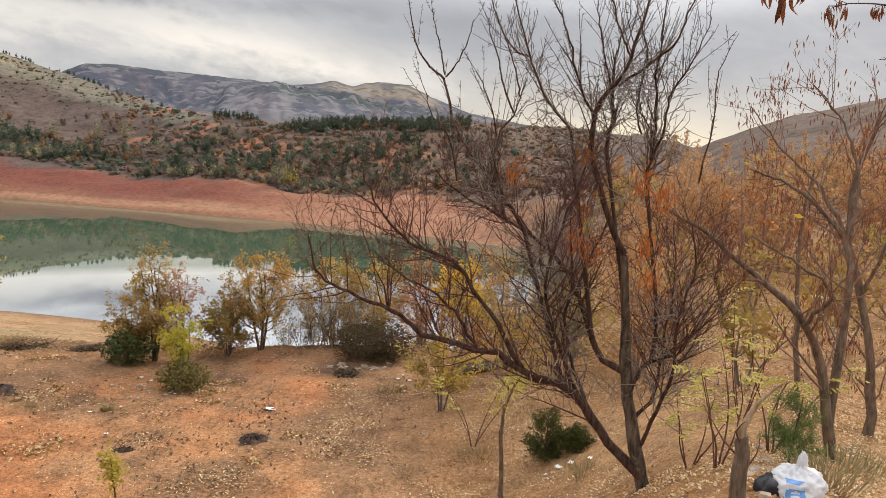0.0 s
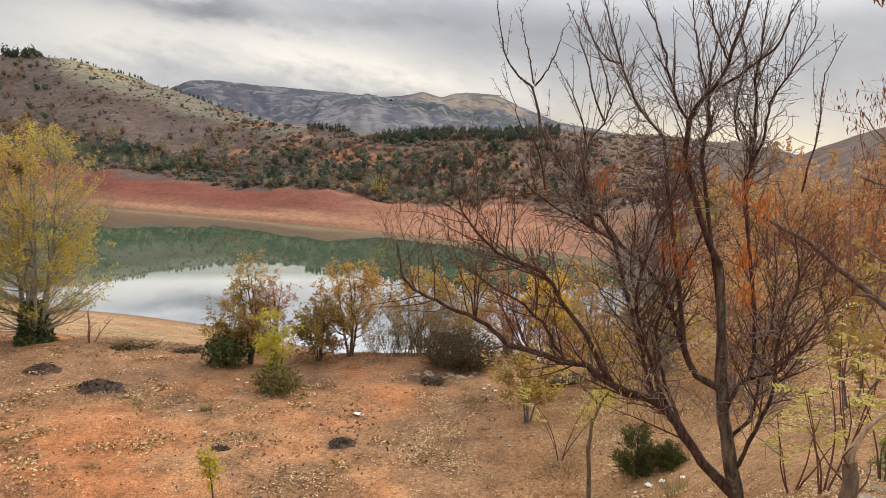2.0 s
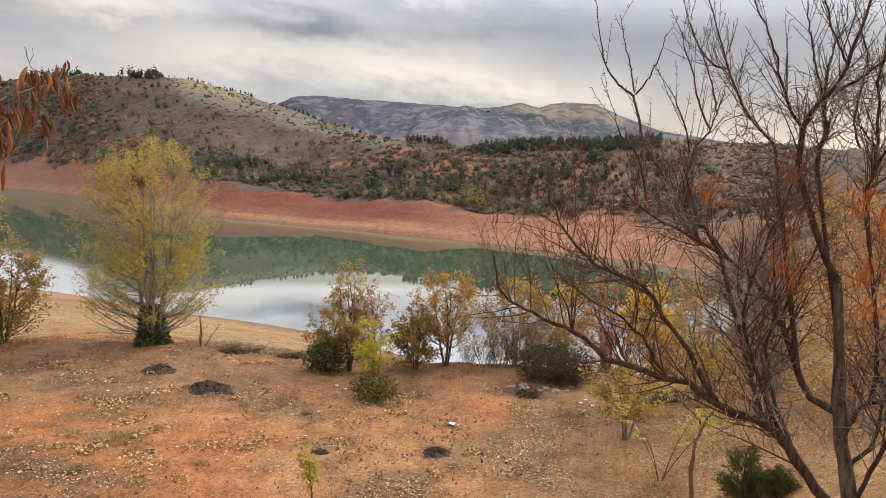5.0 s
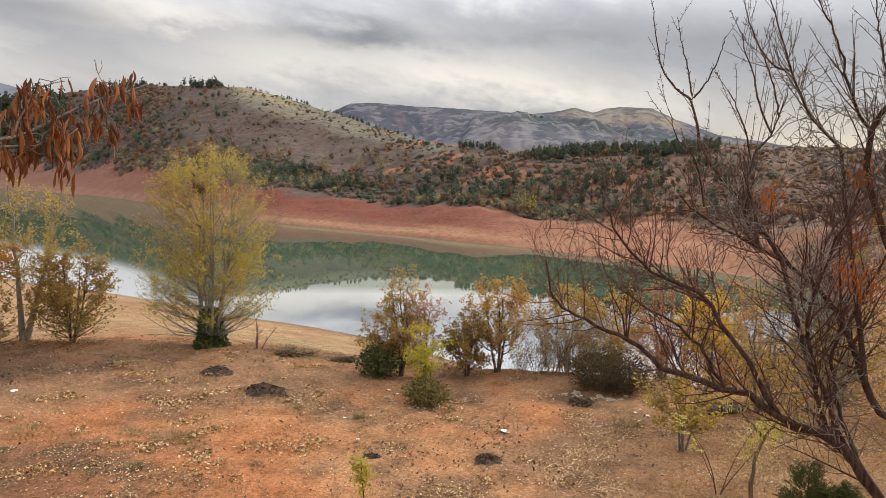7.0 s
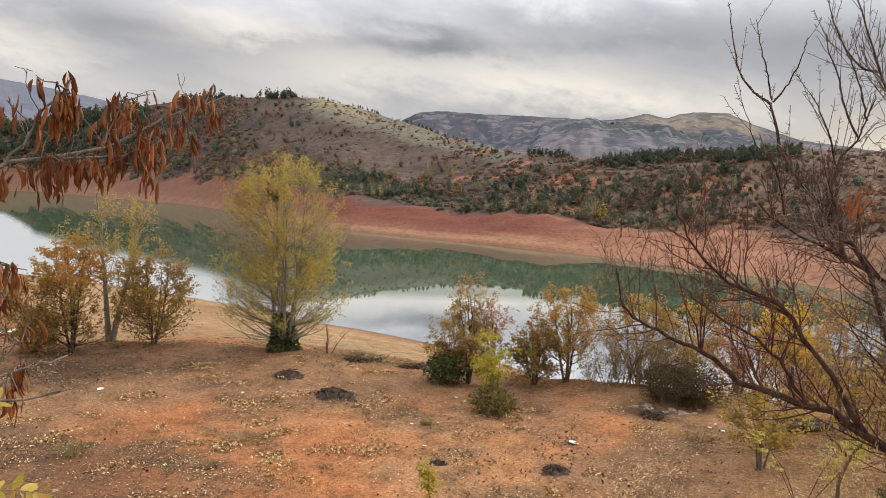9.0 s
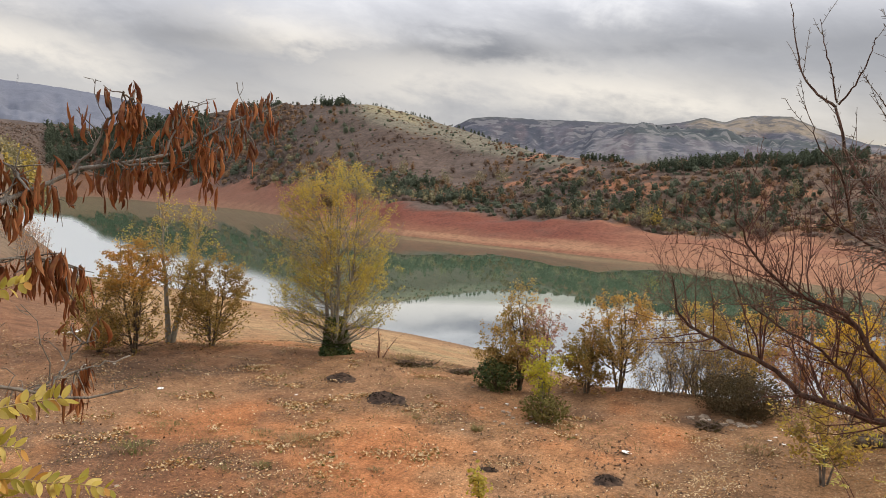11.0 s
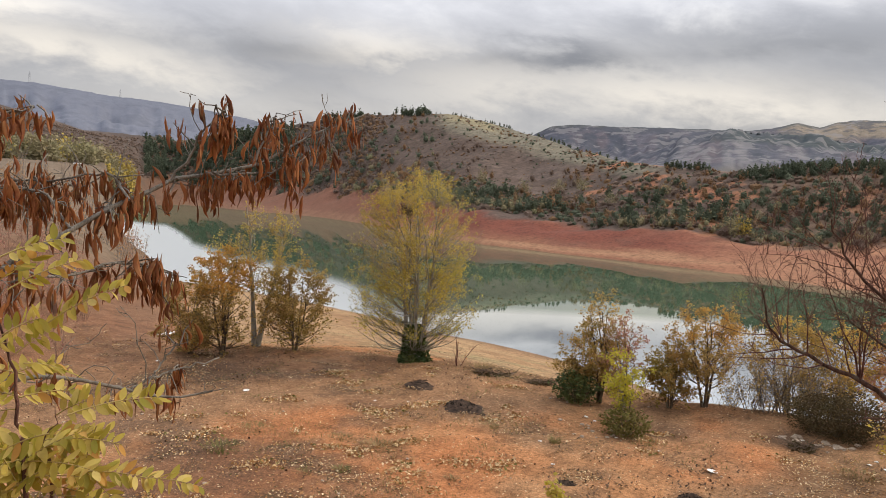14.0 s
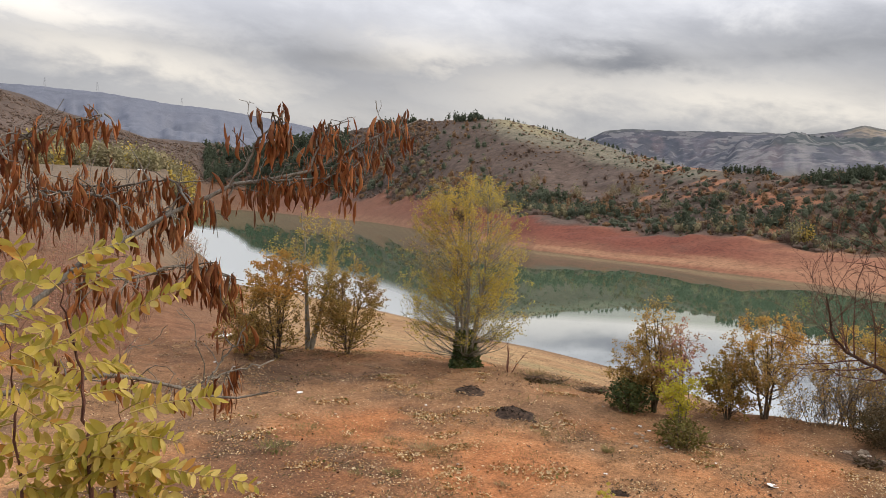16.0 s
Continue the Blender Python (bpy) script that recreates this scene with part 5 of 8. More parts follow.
# small plants standing alone
bush("dead_sapling", at(33.8, 25.6), 1.5, 0.9, 3, 65, BARK_RED, [(LEAF_RUST, 14, 0.04, "last_foliage", None)], "dead leafless sapling at the beach edge", "sapling", open_=0.5, many=(6, 5), thick=0.016)
bush("young_sapling", at(24.6, 11.9), 1.45, 0.85, 1, 66, BARK_DARK, [(LEAF_PALE_LIME, 190, 0.06, "yellow_foliage", lambda p: p[:, 2] > 0.6), (LEAF_LIME, 60, 0.05, "lime_foliage", lambda p: p[:, 2] > 0.6)],
     "young planted sapling with yellow leaves", "sapling", many=(14, 8), reach=(0.30, 0.1), clear=0.55, thick=0.014)


# ---- the autumn thicket up the slope ----
def thicket():
    kinds = [("ochre", LEAF_TAN, 1500, "small tree with tan-brown autumn leaves in the thicket"), ("gold", LEAF_YELLOW, 1200, "small tree with golden leaves in the thicket"),
             ("rust", LEAF_RUST, 260, "small tree with a few rust-red leaves in the thicket"), ("olive", LEAF_OLIVE, 1500, "small tree with olive leaves in the thicket"),
             ("bare", LEAF_TAN, 700, "nearly bare reddish small tree in the thicket"), ("lime", LEAF_LIME, 1200, "small tree with yellow-green leaves in the thicket"), ("straw", LEAF_OCHRE, 900, "small tree with thin ochre leaves in the thicket")]
    made = []
    for k, (_, mat, count, label) in enumerate(kinds):
        ob = bush("thicket_tree", Vector((0, 0, 0)), 4.2, 3.4, 4, 200 + k, BARK_HAZE if k in (0, 2, 4, 6) else BARK_GREY, [(mat, count, 0.082, "foliage", None)], label, "tree", "autumn thicket on the slope", open_=0.5, many=(2.2, 2.3), reach=(1.5, 0.75), sides=3)
        made.append(ob)
    rng = np.random.default_rng(77)
    first = [True] * len(made)
    count = 0
    while count < 128:
        az, r = rng.uniform(-37, 3.0), 14.5 + 75 * rng.random() ** 1.25
        if r < 21 + 0.75 * (az + 12) and az > -12:
            continue
        if az > -5 and r < 27:
            continue
        if r < 20 and rng.random() < 0.45:
            continue
        k = int(rng.choice(7, p=[0.35, 0.02, 0.04, 0.08, 0.41, 0.05, 0.05]))
        s = rng.uniform(0.55, 1.1) * (0.75 + 0.005 * r) * (1.25 if az < -14 and r > 20 else 1.0)
        p = at(az, r, -0.05)
        if p.z < WATER_Z + 0.4:
            continue
        m = Matrix.Translation(p) @ Matrix.Rotation(rng.uniform(0, 6.28), 4, "Z") @ Matrix.Diagonal((s, s, s * rng.uniform(0.85, 1.2), 1))
        if first[k]:
            made[k].matrix_basis = m
            first[k] = False
        else:
            c = copy_thing(made[k], Matrix())
            c.matrix_basis = m
        count += 1


def left_scrub():
    """Leafless scrub and bare trees on the slope past the end of the lake."""
    rng = np.random.default_rng(78)

    def spread(first, count, pick, low, high):
        for k in range(count):
            az, r = pick(k)
            s = rng.uniform(low, high)
            m = Matrix.Translation(at(az, r, -0.05)) @ Matrix.Rotation(rng.uniform(0, 6.28), 4, "Z") @ Matrix.Diagonal((s, s, s * rng.uniform(0.8, 1.4), 1))
            if k == 0:
                first.matrix_basis = m
            else:
                copy_thing(first, Matrix()).matrix_basis = m

    def near_slope(k):
        az, r = rng.uniform(58.5, 76), rng.uniform(27, 60 if k < 46 else 150)
        return (az + 6 if az < 62 and r < 44 else az), r
    pink = bush("bare_scrub_bush", Vector((0, 0, 0)), 2.6, 2.8, 7, 250, BARK_HAZE, [(LEAF_PINK, 300, 0.06, "last_foliage", None)], "leafless pinkish brown scrub bush on the slope", "shrub", "leafless scrub on the slope", open_=0.6, many=(2.2, 2.4), thick=0.006, sides=3)
    spread(pink, 64, near_slope, 0.6, 1.35)
    grey = bush("bare_scrub_bush", Vector((0, 0, 0)), 3.4, 3.2, 6, 251, BARK_ASH, [(LEAF_TAN, 200, 0.07, "last_foliage", None)], "leafless pale grey scrub bush on the slope", "shrub", "leafless scrub on the slope", open_=0.55, many=(1.9, 2.2), thick=0.008, sides=3)
    spread(grey, 48, lambda k: (rng.uniform(58.2, 70), rng.uniform(62, 190)), 0.7, 1.6)
    bare = bush("bare_tree", Vector((0, 0, 0)), 8.0, 3.4, 3, 252, BARK_ASH, [(LEAF_TAN, 120, 0.08, "last_foliage", None)], "tall bare poplar with pale upright branches", "tree", "bare trees on the slope", open_=0.22, many=(1.5, 1.9), reach=(1.8, 0.8), thick=0.009, lift=0.3, sides=3)
    spread(bare, 14, lambda k: (rng.uniform(60, 73), rng.uniform(120, 330)), 0.8, 1.3)


thicket()
left_scrub()


# ---- the run of limbs: control points of the near trees ----
PLUM = {
    "trunk": [(2.92, 9.04, 1.82), (2.74, 9.1, 2.23), (2.61, 9.14, 2.84), (2.51, 9.16, 3.52), (2.44, 9.18, 4.28), (2.35, 9.2, 5.1)],
    "a": [(2.78, 9.08, 2.14), (2.39, 9.12, 2.48), (2.08, 9.12, 2.91), (1.73, 9.12, 3.27), (1.16, 9.14, 3.47), (0.77, 9.11, 3.73), (0.32, 9.07, 3.8), (-0.24, 9.0, 3.98)],
    "a2": [(-0.24, 9.0, 3.98), (-0.64, 8.88, 4.31), (-1.2, 8.72, 4.55), (-1.52, 8.57, 4.8), (-1.62, 8.45, 5.27)],
    "d": [(2.51, 9.16, 3.52), (2.17, 9.38, 3.68), (1.98, 9.55, 4.18), (1.74, 9.73, 4.77), (1.35, 9.92, 5.13), (0.83, 10.11, 5.45), (0.22, 10.27, 5.74), (-0.16, 10.4, 6.08)],
    "h": [(2.54, 9.15, 3.29), (2.8, 9.18, 3.68), (3.16, 9.17, 3.82), (3.46, 9.17, 4.33), (3.75, 9.16, 4.79)],
    "i": [(1.16, 9.13, 3.48), (0.66, 9.02, 4.24), (0.16, 8.88, 4.91), (-0.41, 8.71, 5.19), (-0.83, 8.52, 5.67), (-0.99, 8.34, 6.07)],
    "n": [(1.87, 9.21, 3.17), (1.55, 9.17, 3.94), (1.35, 9.1, 4.63), (1.44, 8.99, 5.24), (1.57, 8.86, 5.75), (1.69, 8.74, 6.25)],
    "o": [(2.61, 9.14, 2.84), (2.91, 9.2, 3.3), (3.01, 9.33, 4.04), (3.14, 9.44, 4.72), (3.1, 9.61, 5.47)],
    "p": [(2.07, 9.07, 2.93), (1.82, 9.27, 3.54), (1.69, 9.45, 4.19), (1.83, 9.58, 4.8), (2.05, 9.69, 5.26)],
    "q": [(0.51, 9.09, 3.75), (0.22, 8.95, 4.24), (-0.08, 8.8, 4.55), (-0.57, 8.63, 4.84), (-0.87, 8.45, 5.13)],
    "r": [(2.72, 9.1, 2.46), (2.83, 8.94, 3.0), (2.98, 8.77, 3.66), (2.95, 8.65, 4.42), (3.05, 8.49, 5.02), (2.94, 8.4, 5.57)],
    "c": [(2.35, 9.2, 5.1), (2.16, 9.21, 5.5), (1.88, 9.24, 6.29), (1.85, 9.21, 6.63), (1.87, 9.17, 6.93), (1.96, 9.11, 7.12), (2.1, 9.04, 7.25), (2.21, 8.98, 7.51), (2.26, 8.93, 7.79), (2.34, 8.87, 8.06), (2.38, 8.82, 8.33), (2.4, 8.78, 8.59)],
    "e": [(2.13, 9.16, 7.26), (2.32, 8.99, 7.39), (2.5, 8.82, 7.55), (2.65, 8.65, 7.71), (2.71, 8.51, 7.95), (2.75, 8.38, 8.15), (2.77, 8.25, 8.33)],
    "f": [(2.14, 9.26, 3.71), (1.98, 9.35, 4.22), (1.79, 9.45, 5.74), (1.71, 9.52, 6.14), (1.66, 9.59, 6.64), (1.58, 9.66, 6.78), (1.35, 9.76, 7.06), (1.2, 9.84, 7.34), (1.08, 9.91, 7.67), (1.0, 9.98, 7.95), (0.92, 10.04, 8.24), (0.83, 10.11, 8.53), (0.73, 10.17, 8.83)],
    "f2": [(1.08, 9.94, 7.67), (0.88, 10.06, 7.76), (0.71, 10.18, 8.03), (0.55, 10.29, 8.43), (0.48, 10.39, 8.79)],
    "g": [(1.86, 9.21, 6.87), (1.71, 9.19, 7.1), (1.58, 9.15, 7.4), (1.51, 9.1, 7.6), (1.43, 9.06, 7.84), (1.35, 9.01, 8.04), (1.24, 8.97, 8.21), (1.13, 8.93, 8.51)],
    "k": [(2.05, 9.17, 7.22), (1.95, 9.18, 7.53), (1.88, 9.17, 7.82), (1.82, 9.16, 8.07), (1.79, 9.15, 8.36), (1.73, 9.14, 8.64)],
    "l": [(2.2, 8.93, 7.58), (2.08, 8.86, 7.77), (1.95, 8.79, 8.0), (1.88, 8.7, 8.22), (1.8, 8.61, 8.43)],
    "m": [(2.8, 9.18, 3.68), (2.85, 9.13, 4.31), (2.57, 9.17, 5.96), (2.6, 9.12, 6.35), (2.62, 9.07, 6.65), (2.58, 9.04, 7.07), (2.55, 9.01, 7.4), (2.57, 8.96, 7.67), (2.56, 8.92, 7.95), (2.58, 8.87, 8.26), (2.6, 8.82, 8.48)],
    "m2": [(2.61, 9.13, 6.35), (2.71, 9.02, 6.74), (2.7, 8.93, 7.06), (2.8, 8.82, 7.3), (2.89, 8.7, 7.52), (2.95, 8.59, 7.74), (3.0, 8.48, 7.98)],
    "s": [(2.62, 9.13, 6.65), (2.47, 9.31, 6.92), (2.37, 9.48, 7.15), (2.32, 9.62, 7.38)],
    "u": [(2.43, 9.08, 6.65), (2.36, 9.06, 6.98), (2.38, 9.01, 7.31), (2.41, 8.96, 7.63), (2.29, 8.95, 7.99), (2.22, 8.93, 8.27)],
    "v": [(2.48, 9.17, 3.98), (2.08, 9.29, 6.38), (2.14, 9.29, 6.78), (2.09, 9.32, 7.12), (2.1, 9.33, 7.51), (2.17, 9.33, 7.86), (2.27, 9.33, 8.11)],
    "b": [(1.73, 9.14, 3.27), (1.59, 9.28, 3.6), (1.0, 9.47, 5.47), (0.73, 9.61, 5.69), (0.58, 9.73, 6.01), (0.28, 9.86, 6.42), (0.07, 9.97, 6.76), (-0.02, 10.09, 7.15), (-0.08, 10.2, 7.35)],
    "b2": [(-0.08, 10.2, 7.35), (-0.26, 10.26, 7.5), (-0.45, 10.31, 7.7), (-0.55, 10.37, 8.05), (-0.63, 10.42, 8.45), (-0.68, 10.48, 8.76)],
    "b3": [(-0.05, 10.2, 7.38), (0.1, 10.13, 7.59), (0.23, 10.06, 7.91), (0.29, 10.0, 8.13)],
    "b4": [(-0.08, 10.2, 7.4), (-0.15, 10.23, 7.77), (-0.25, 10.26, 8.13), (-0.32, 10.3, 8.47)],
    "j": [(0.79, 9.17, 5.53), (0.71, 9.27, 5.89), (0.63, 9.38, 6.24), (0.7, 9.47, 6.61), (0.87, 9.56, 6.87), (0.95, 9.65, 7.08), (1.03, 9.75, 7.37)],
    "j2": [(0.87, 9.56, 6.87), (0.71, 9.65, 7.24), (0.64, 9.73, 7.59), (0.52, 9.81, 7.92), (0.47, 9.89, 8.14)],
    "j3": [(0.69, 9.58, 6.48), (0.56, 9.48, 6.92), (0.42, 9.39, 7.23), (0.33, 9.29, 7.37)],
    "j4": [(0.94, 9.55, 7.07), (0.85, 9.46, 7.42), (0.73, 9.37, 7.71), (0.67, 9.28, 7.83)],
    "w": [(0.14, 9.0, 5.96), (0.07, 8.92, 6.31), (-0.02, 8.85, 6.56), (-0.22, 8.77, 6.79), (-0.27, 8.7, 7.01)],
    "x": [(3.13, 8.86, 6.06), (3.18, 8.76, 6.53), (3.19, 8.67, 6.85), (3.16, 8.6, 7.28), (3.17, 8.51, 7.46), (3.28, 8.38, 7.8)],
}
LOCUST = {
    "stem": [(5.01, 8.66, 2.64), (4.87, 8.6, 3.36), (4.7, 8.57, 4.01), (4.48, 8.56, 4.4), (4.12, 8.61, 4.76), (3.6, 8.71, 5.18), (3.21, 8.75, 5.48), (2.71, 8.79, 5.75)],
    "stem2": [(4.97, 8.68, 3.04), (5.04, 8.72, 3.91), (5.08, 8.77, 4.77), (5.06, 8.86, 5.4), (4.81, 9.07, 5.8), (4.5, 9.3, 6.07), (4.08, 9.57, 6.27)],
    "stem3": [(5.06, 8.86, 5.4), (5.17, 8.95, 6.11), (5.07, 9.16, 6.81), (4.74, 9.48, 7.4)],
    "side": [(4.45, 8.5, 4.41), (4.56, 8.22, 4.85), (4.13, 8.22, 5.2), (3.59, 8.25, 5.48)],
}
LOCUST_B = {
    "stem": [(6.42, 10.14, 2.4), (6.36, 10.18, 3.38), (6.17, 10.29, 4.53), (5.94, 10.42, 5.34), (5.98, 10.4, 6.34), (6.16, 10.3, 7.15)],
    "side": [(6.17, 10.29, 4.53), (6.23, 9.9, 5.41), (6.08, 9.64, 6.35)],
    "side2": [(5.94, 10.42, 5.34), (5.62, 10.75, 6.07), (5.22, 11.1, 6.56), (4.78, 11.44, 7.26)],
}
THIN = {
    "a": [(6.01, 11.53, 2.66), (5.91, 11.58, 3.9), (5.85, 11.61, 5.12), (5.93, 11.57, 6.32)],
}
POD_BRANCH = {
    "main": [(-1.68, 0.5, 5.91), (-1.7, 0.6, 5.93), (-1.71, 0.71, 6.02), (-1.7, 0.86, 6.11), (-1.68, 1.0, 6.18), (-1.67, 1.11, 6.23), (-1.65, 1.22, 6.25), (-1.63, 1.32, 6.27), (-1.6, 1.43, 6.32), (-1.58, 1.53, 6.38), (-1.56, 1.62, 6.42), (-1.53, 1.71, 6.46)],
    "fork": [(-1.61, 1.19, 6.25), (-1.59, 1.27, 6.25), (-1.56, 1.35, 6.26), (-1.54, 1.42, 6.28)],
    "up": [(-1.62, 1.08, 6.23), (-1.59, 1.11, 6.29), (-1.56, 1.13, 6.36), (-1.52, 1.16, 6.4), (-1.52, 1.14, 6.41)],
    "up2": [(-1.54, 1.27, 6.28), (-1.52, 1.3, 6.36), (-1.5, 1.32, 6.41)],
    "left": [(-1.83, 0.53, 6.21), (-1.82, 0.62, 6.3), (-1.82, 0.69, 6.34), (-1.82, 0.77, 6.37), (-1.82, 0.84, 6.39)],
    "mid": [(-1.7, 0.86, 6.11), (-1.78, 0.83, 6.19), (-1.88, 0.77, 6.2), (-1.97, 0.72, 6.21)],
    "mid2": [(-1.63, 0.97, 6.18), (-1.72, 0.96, 6.24), (-1.83, 0.88, 6.22), (-1.93, 0.82, 6.22)],
    "mid3": [(-2.01, 0.6, 6.08), (-2.04, 0.74, 6.18), (-2.04, 0.9, 6.21), (-2.03, 1.08, 6.21)],
    "lowmid": [(-1.66, 0.69, 6.03), (-1.67, 0.83, 6.0), (-1.67, 0.98, 6.02), (-1.67, 1.11, 5.98)],
}
LOW_BRANCH = {
    "main": [(-1.63, 0.48, 5.78), (-1.63, 0.6, 5.78), (-1.62, 0.7, 5.79), (-1.61, 0.81, 5.77), (-1.58, 0.94, 5.72), (-1.55, 1.03, 5.69), (-1.52, 1.13, 5.69)],
    "twig": [(-1.57, 0.97, 5.72), (-1.58, 1.02, 5.77), (-1.57, 1.06, 5.82)],
    "twig2": [(-1.59, 0.94, 5.72), (-1.59, 1.04, 5.74), (-1.56, 1.18, 5.76)],
}
LEAF_LINES = [
    ((-1.33, 0.55, 6.08), (-1.29, 0.64, 6.11)),
    ((-1.35, 0.57, 6.02), (-1.31, 0.69, 6.07)),
    ((-1.39, 0.65, 5.94), (-1.27, 0.75, 6.02)),
    ((-1.29, 0.49, 6.04), (-1.35, 0.45, 6.05)),
    ((-1.35, 0.5, 6.04), (-1.33, 0.46, 6.11)),
    ((-1.51, 0.59, 5.87), (-1.53, 0.51, 5.91)),
    ((-1.39, 0.75, 5.72), (-1.4, 0.72, 5.61)),
    ((-1.32, 0.78, 5.62), (-1.21, 0.87, 5.6)),
    ((-1.4, 0.62, 5.85), (-1.48, 0.55, 5.86)),
    ((-1.35, 0.67, 5.77), (-1.29, 0.83, 5.78)),
    ((-1.38, 0.69, 5.67), (-1.3, 0.73, 5.6)),
    ((-1.43, 0.63, 5.68), (-1.49, 0.49, 5.72)),
    ((-1.36, 0.51, 5.79), (-1.33, 0.42, 5.86)),
    ((-1.46, 0.63, 5.88), (-1.42, 0.7, 5.93)),
    ((-1.43, 0.61, 5.8), (-1.42, 0.74, 5.79)),
    ((-1.42, 0.62, 5.73), (-1.41, 0.75, 5.68)),
    ((-1.34, 0.62, 5.68), (-1.4, 0.56, 5.62)),
    ((-1.41, 0.47, 5.67), (-1.43, 0.58, 5.67)),
    ((-1.47, 0.61, 5.95), (-1.45, 0.53, 5.92)),
    ((-1.3, 0.54, 5.95), (-1.25, 0.58, 5.98)),
    ((-1.46, 0.69, 5.68), (-1.4, 0.78, 5.7)),
    ((-1.41, 0.6, 5.63), (-1.41, 0.52, 5.64)),
    ((-1.36, 0.65, 5.66), (-1.26, 0.79, 5.63)),
    ((-1.4, 0.44, 5.97), (-1.38, 0.53, 5.99)),
    ((-1.39, 0.61, 5.81), (-1.47, 0.55, 5.82)),
    ((-1.43, 0.58, 6.01), (-1.5, 0.53, 6.07)),
    ((-1.45, 0.64, 5.86), (-1.47, 0.74, 5.82)),
    ((-1.42, 0.59, 5.92), (-1.41, 0.5, 5.89)),
    ((-1.46, 0.63, 5.77), (-1.55, 0.56, 5.74)),
    ((-1.46, 0.65, 5.68), (-1.42, 0.74, 5.64)),
    ((-1.41, 0.64, 5.63), (-1.34, 0.71, 5.6)),
    ((-1.49, 0.52, 5.69), (-1.52, 0.47, 5.67)),
    ((-1.36, 0.51, 5.88), (-1.33, 0.43, 5.91)),
    ((-1.46, 0.62, 5.84), (-1.48, 0.72, 5.84)),
    ((-1.27, 0.6, 5.77), (-1.33, 0.55, 5.74)),
    ((-1.37, 0.56, 6.03), (-1.3, 0.6, 6.08)),
    ((-1.37, 0.48, 5.92), (-1.38, 0.54, 5.87)),
    ((-1.43, 0.69, 5.75), (-1.35, 0.73, 5.79)),
    ((-1.44, 0.51, 5.78), (-1.36, 0.56, 5.76)),
    ((-1.4, 0.66, 5.67), (-1.41, 0.6, 5.65)),
    ((-1.5, 0.52, 5.62), (-1.54, 0.59, 5.54)),
    ((-1.35, 0.65, 5.62), (-1.36, 0.77, 5.55)),
]
SAPLING = {
    "stem": [(1.23, 12.24, 0.32), (1.2, 12.24, 1.17), (1.21, 12.24, 1.8), (1.34, 12.23, 2.25), (1.55, 12.2, 2.61)],
    "fork": [(1.32, 12.23, 2.21), (1.05, 12.2, 2.48), (0.86, 12.17, 2.74)],
}
SHOOT = {
    "a": [(-1.37, 0.6, 5.59), (-1.38, 0.6, 5.75), (-1.38, 0.59, 5.88), (-1.39, 0.57, 5.97), (-1.39, 0.56, 6.04)],
    "b": [(-1.37, 0.65, 5.58), (-1.37, 0.64, 5.69), (-1.35, 0.65, 5.79)],
    "c": [(-1.42, 0.5, 5.61), (-1.42, 0.49, 5.83), (-1.42, 0.48, 5.97)],
}


# ---- near trees ----
def local(limbs, foot):
    return {k: np.array(v) - np.array(foot) for k, v in limbs.items()}


def limb_tree(name, limbs, thick, label, bark, twig_bark, seed, many, reach, levels, lift=0.12, group="", lines=18, spread=0.85, start=0.25, limb_bark=None, wild=()):
    """A tree along given limbs, with side shoots grown on them."""
    rng = np.random.default_rng(seed)
    foot = min((p for v in limbs.values() for p in v), key=lambda p: p[2])
    gz = ground_z(foot[0], foot[1])
    ob = thing(name, Vector((foot[0], foot[1], gz)), label, "tree", group)
    here = local(limbs, (foot[0], foot[1], gz))
    tips, fine, upper = [], Wood(), Wood()
    for k, (key, pts) in enumerate(here.items()):
        if abs(pts[0][2] - (foot[2] - gz)) < 1e-6:
            pts = np.concatenate([[pts[0] - np.array([0, 0, max(0.15, pts[0][2] + 0.15)])], pts])
        line = spline(pts, lines)
        line = line + rng.normal(0, min(0.012, thick[key][0] * 0.5), line.shape)
        r0, r1 = thick[key]
        rad = np.linspace(r0, r1, lines) * (1 + 0.06 * rng.normal(0, 1, lines))
        if k == 0:
            rad[:3] *= np.array([1.35, 1.18, 1.06])
        w1 = Wood()
        w1.tube(line, rad, 9)
        part("trunk" if k == 0 else "limb", w1.mesh("limb", bark if k == 0 or limb_bark is None else limb_bark), ob)
        if key in wild:
            whips = []
            shoots(upper, line, rad, rng, 1, wild[key][:1], (0.85,), 0.20, 0.07, 4, 0.12, 0.5, 0.55, whips, 0.0042)
            for run in [line, *whips]:
                shoots(upper, run, np.full(len(run), 0.006), rng, 1, wild[key][1:], (0.075,), 0.03, 0.05, 4, 0.05, 0.8, 0.95, None, 0.0036)
            tips += whips
        elif k > 0 or levels < 3:
            shoots(fine, line, rad, rng, levels, many, reach, lift, 0.13, 4, start, 0.5, spread, tips, 0.0026)
            tips.append(line[-3:])
    part("twig_growth", fine.mesh("twig_growth", twig_bark), ob, kind="stuff")
    if upper.count:
        part("whip_growth", upper.mesh("whip_growth", bark), ob, "dark upright whips with short spurs", "stuff")
    return ob, tips, rng


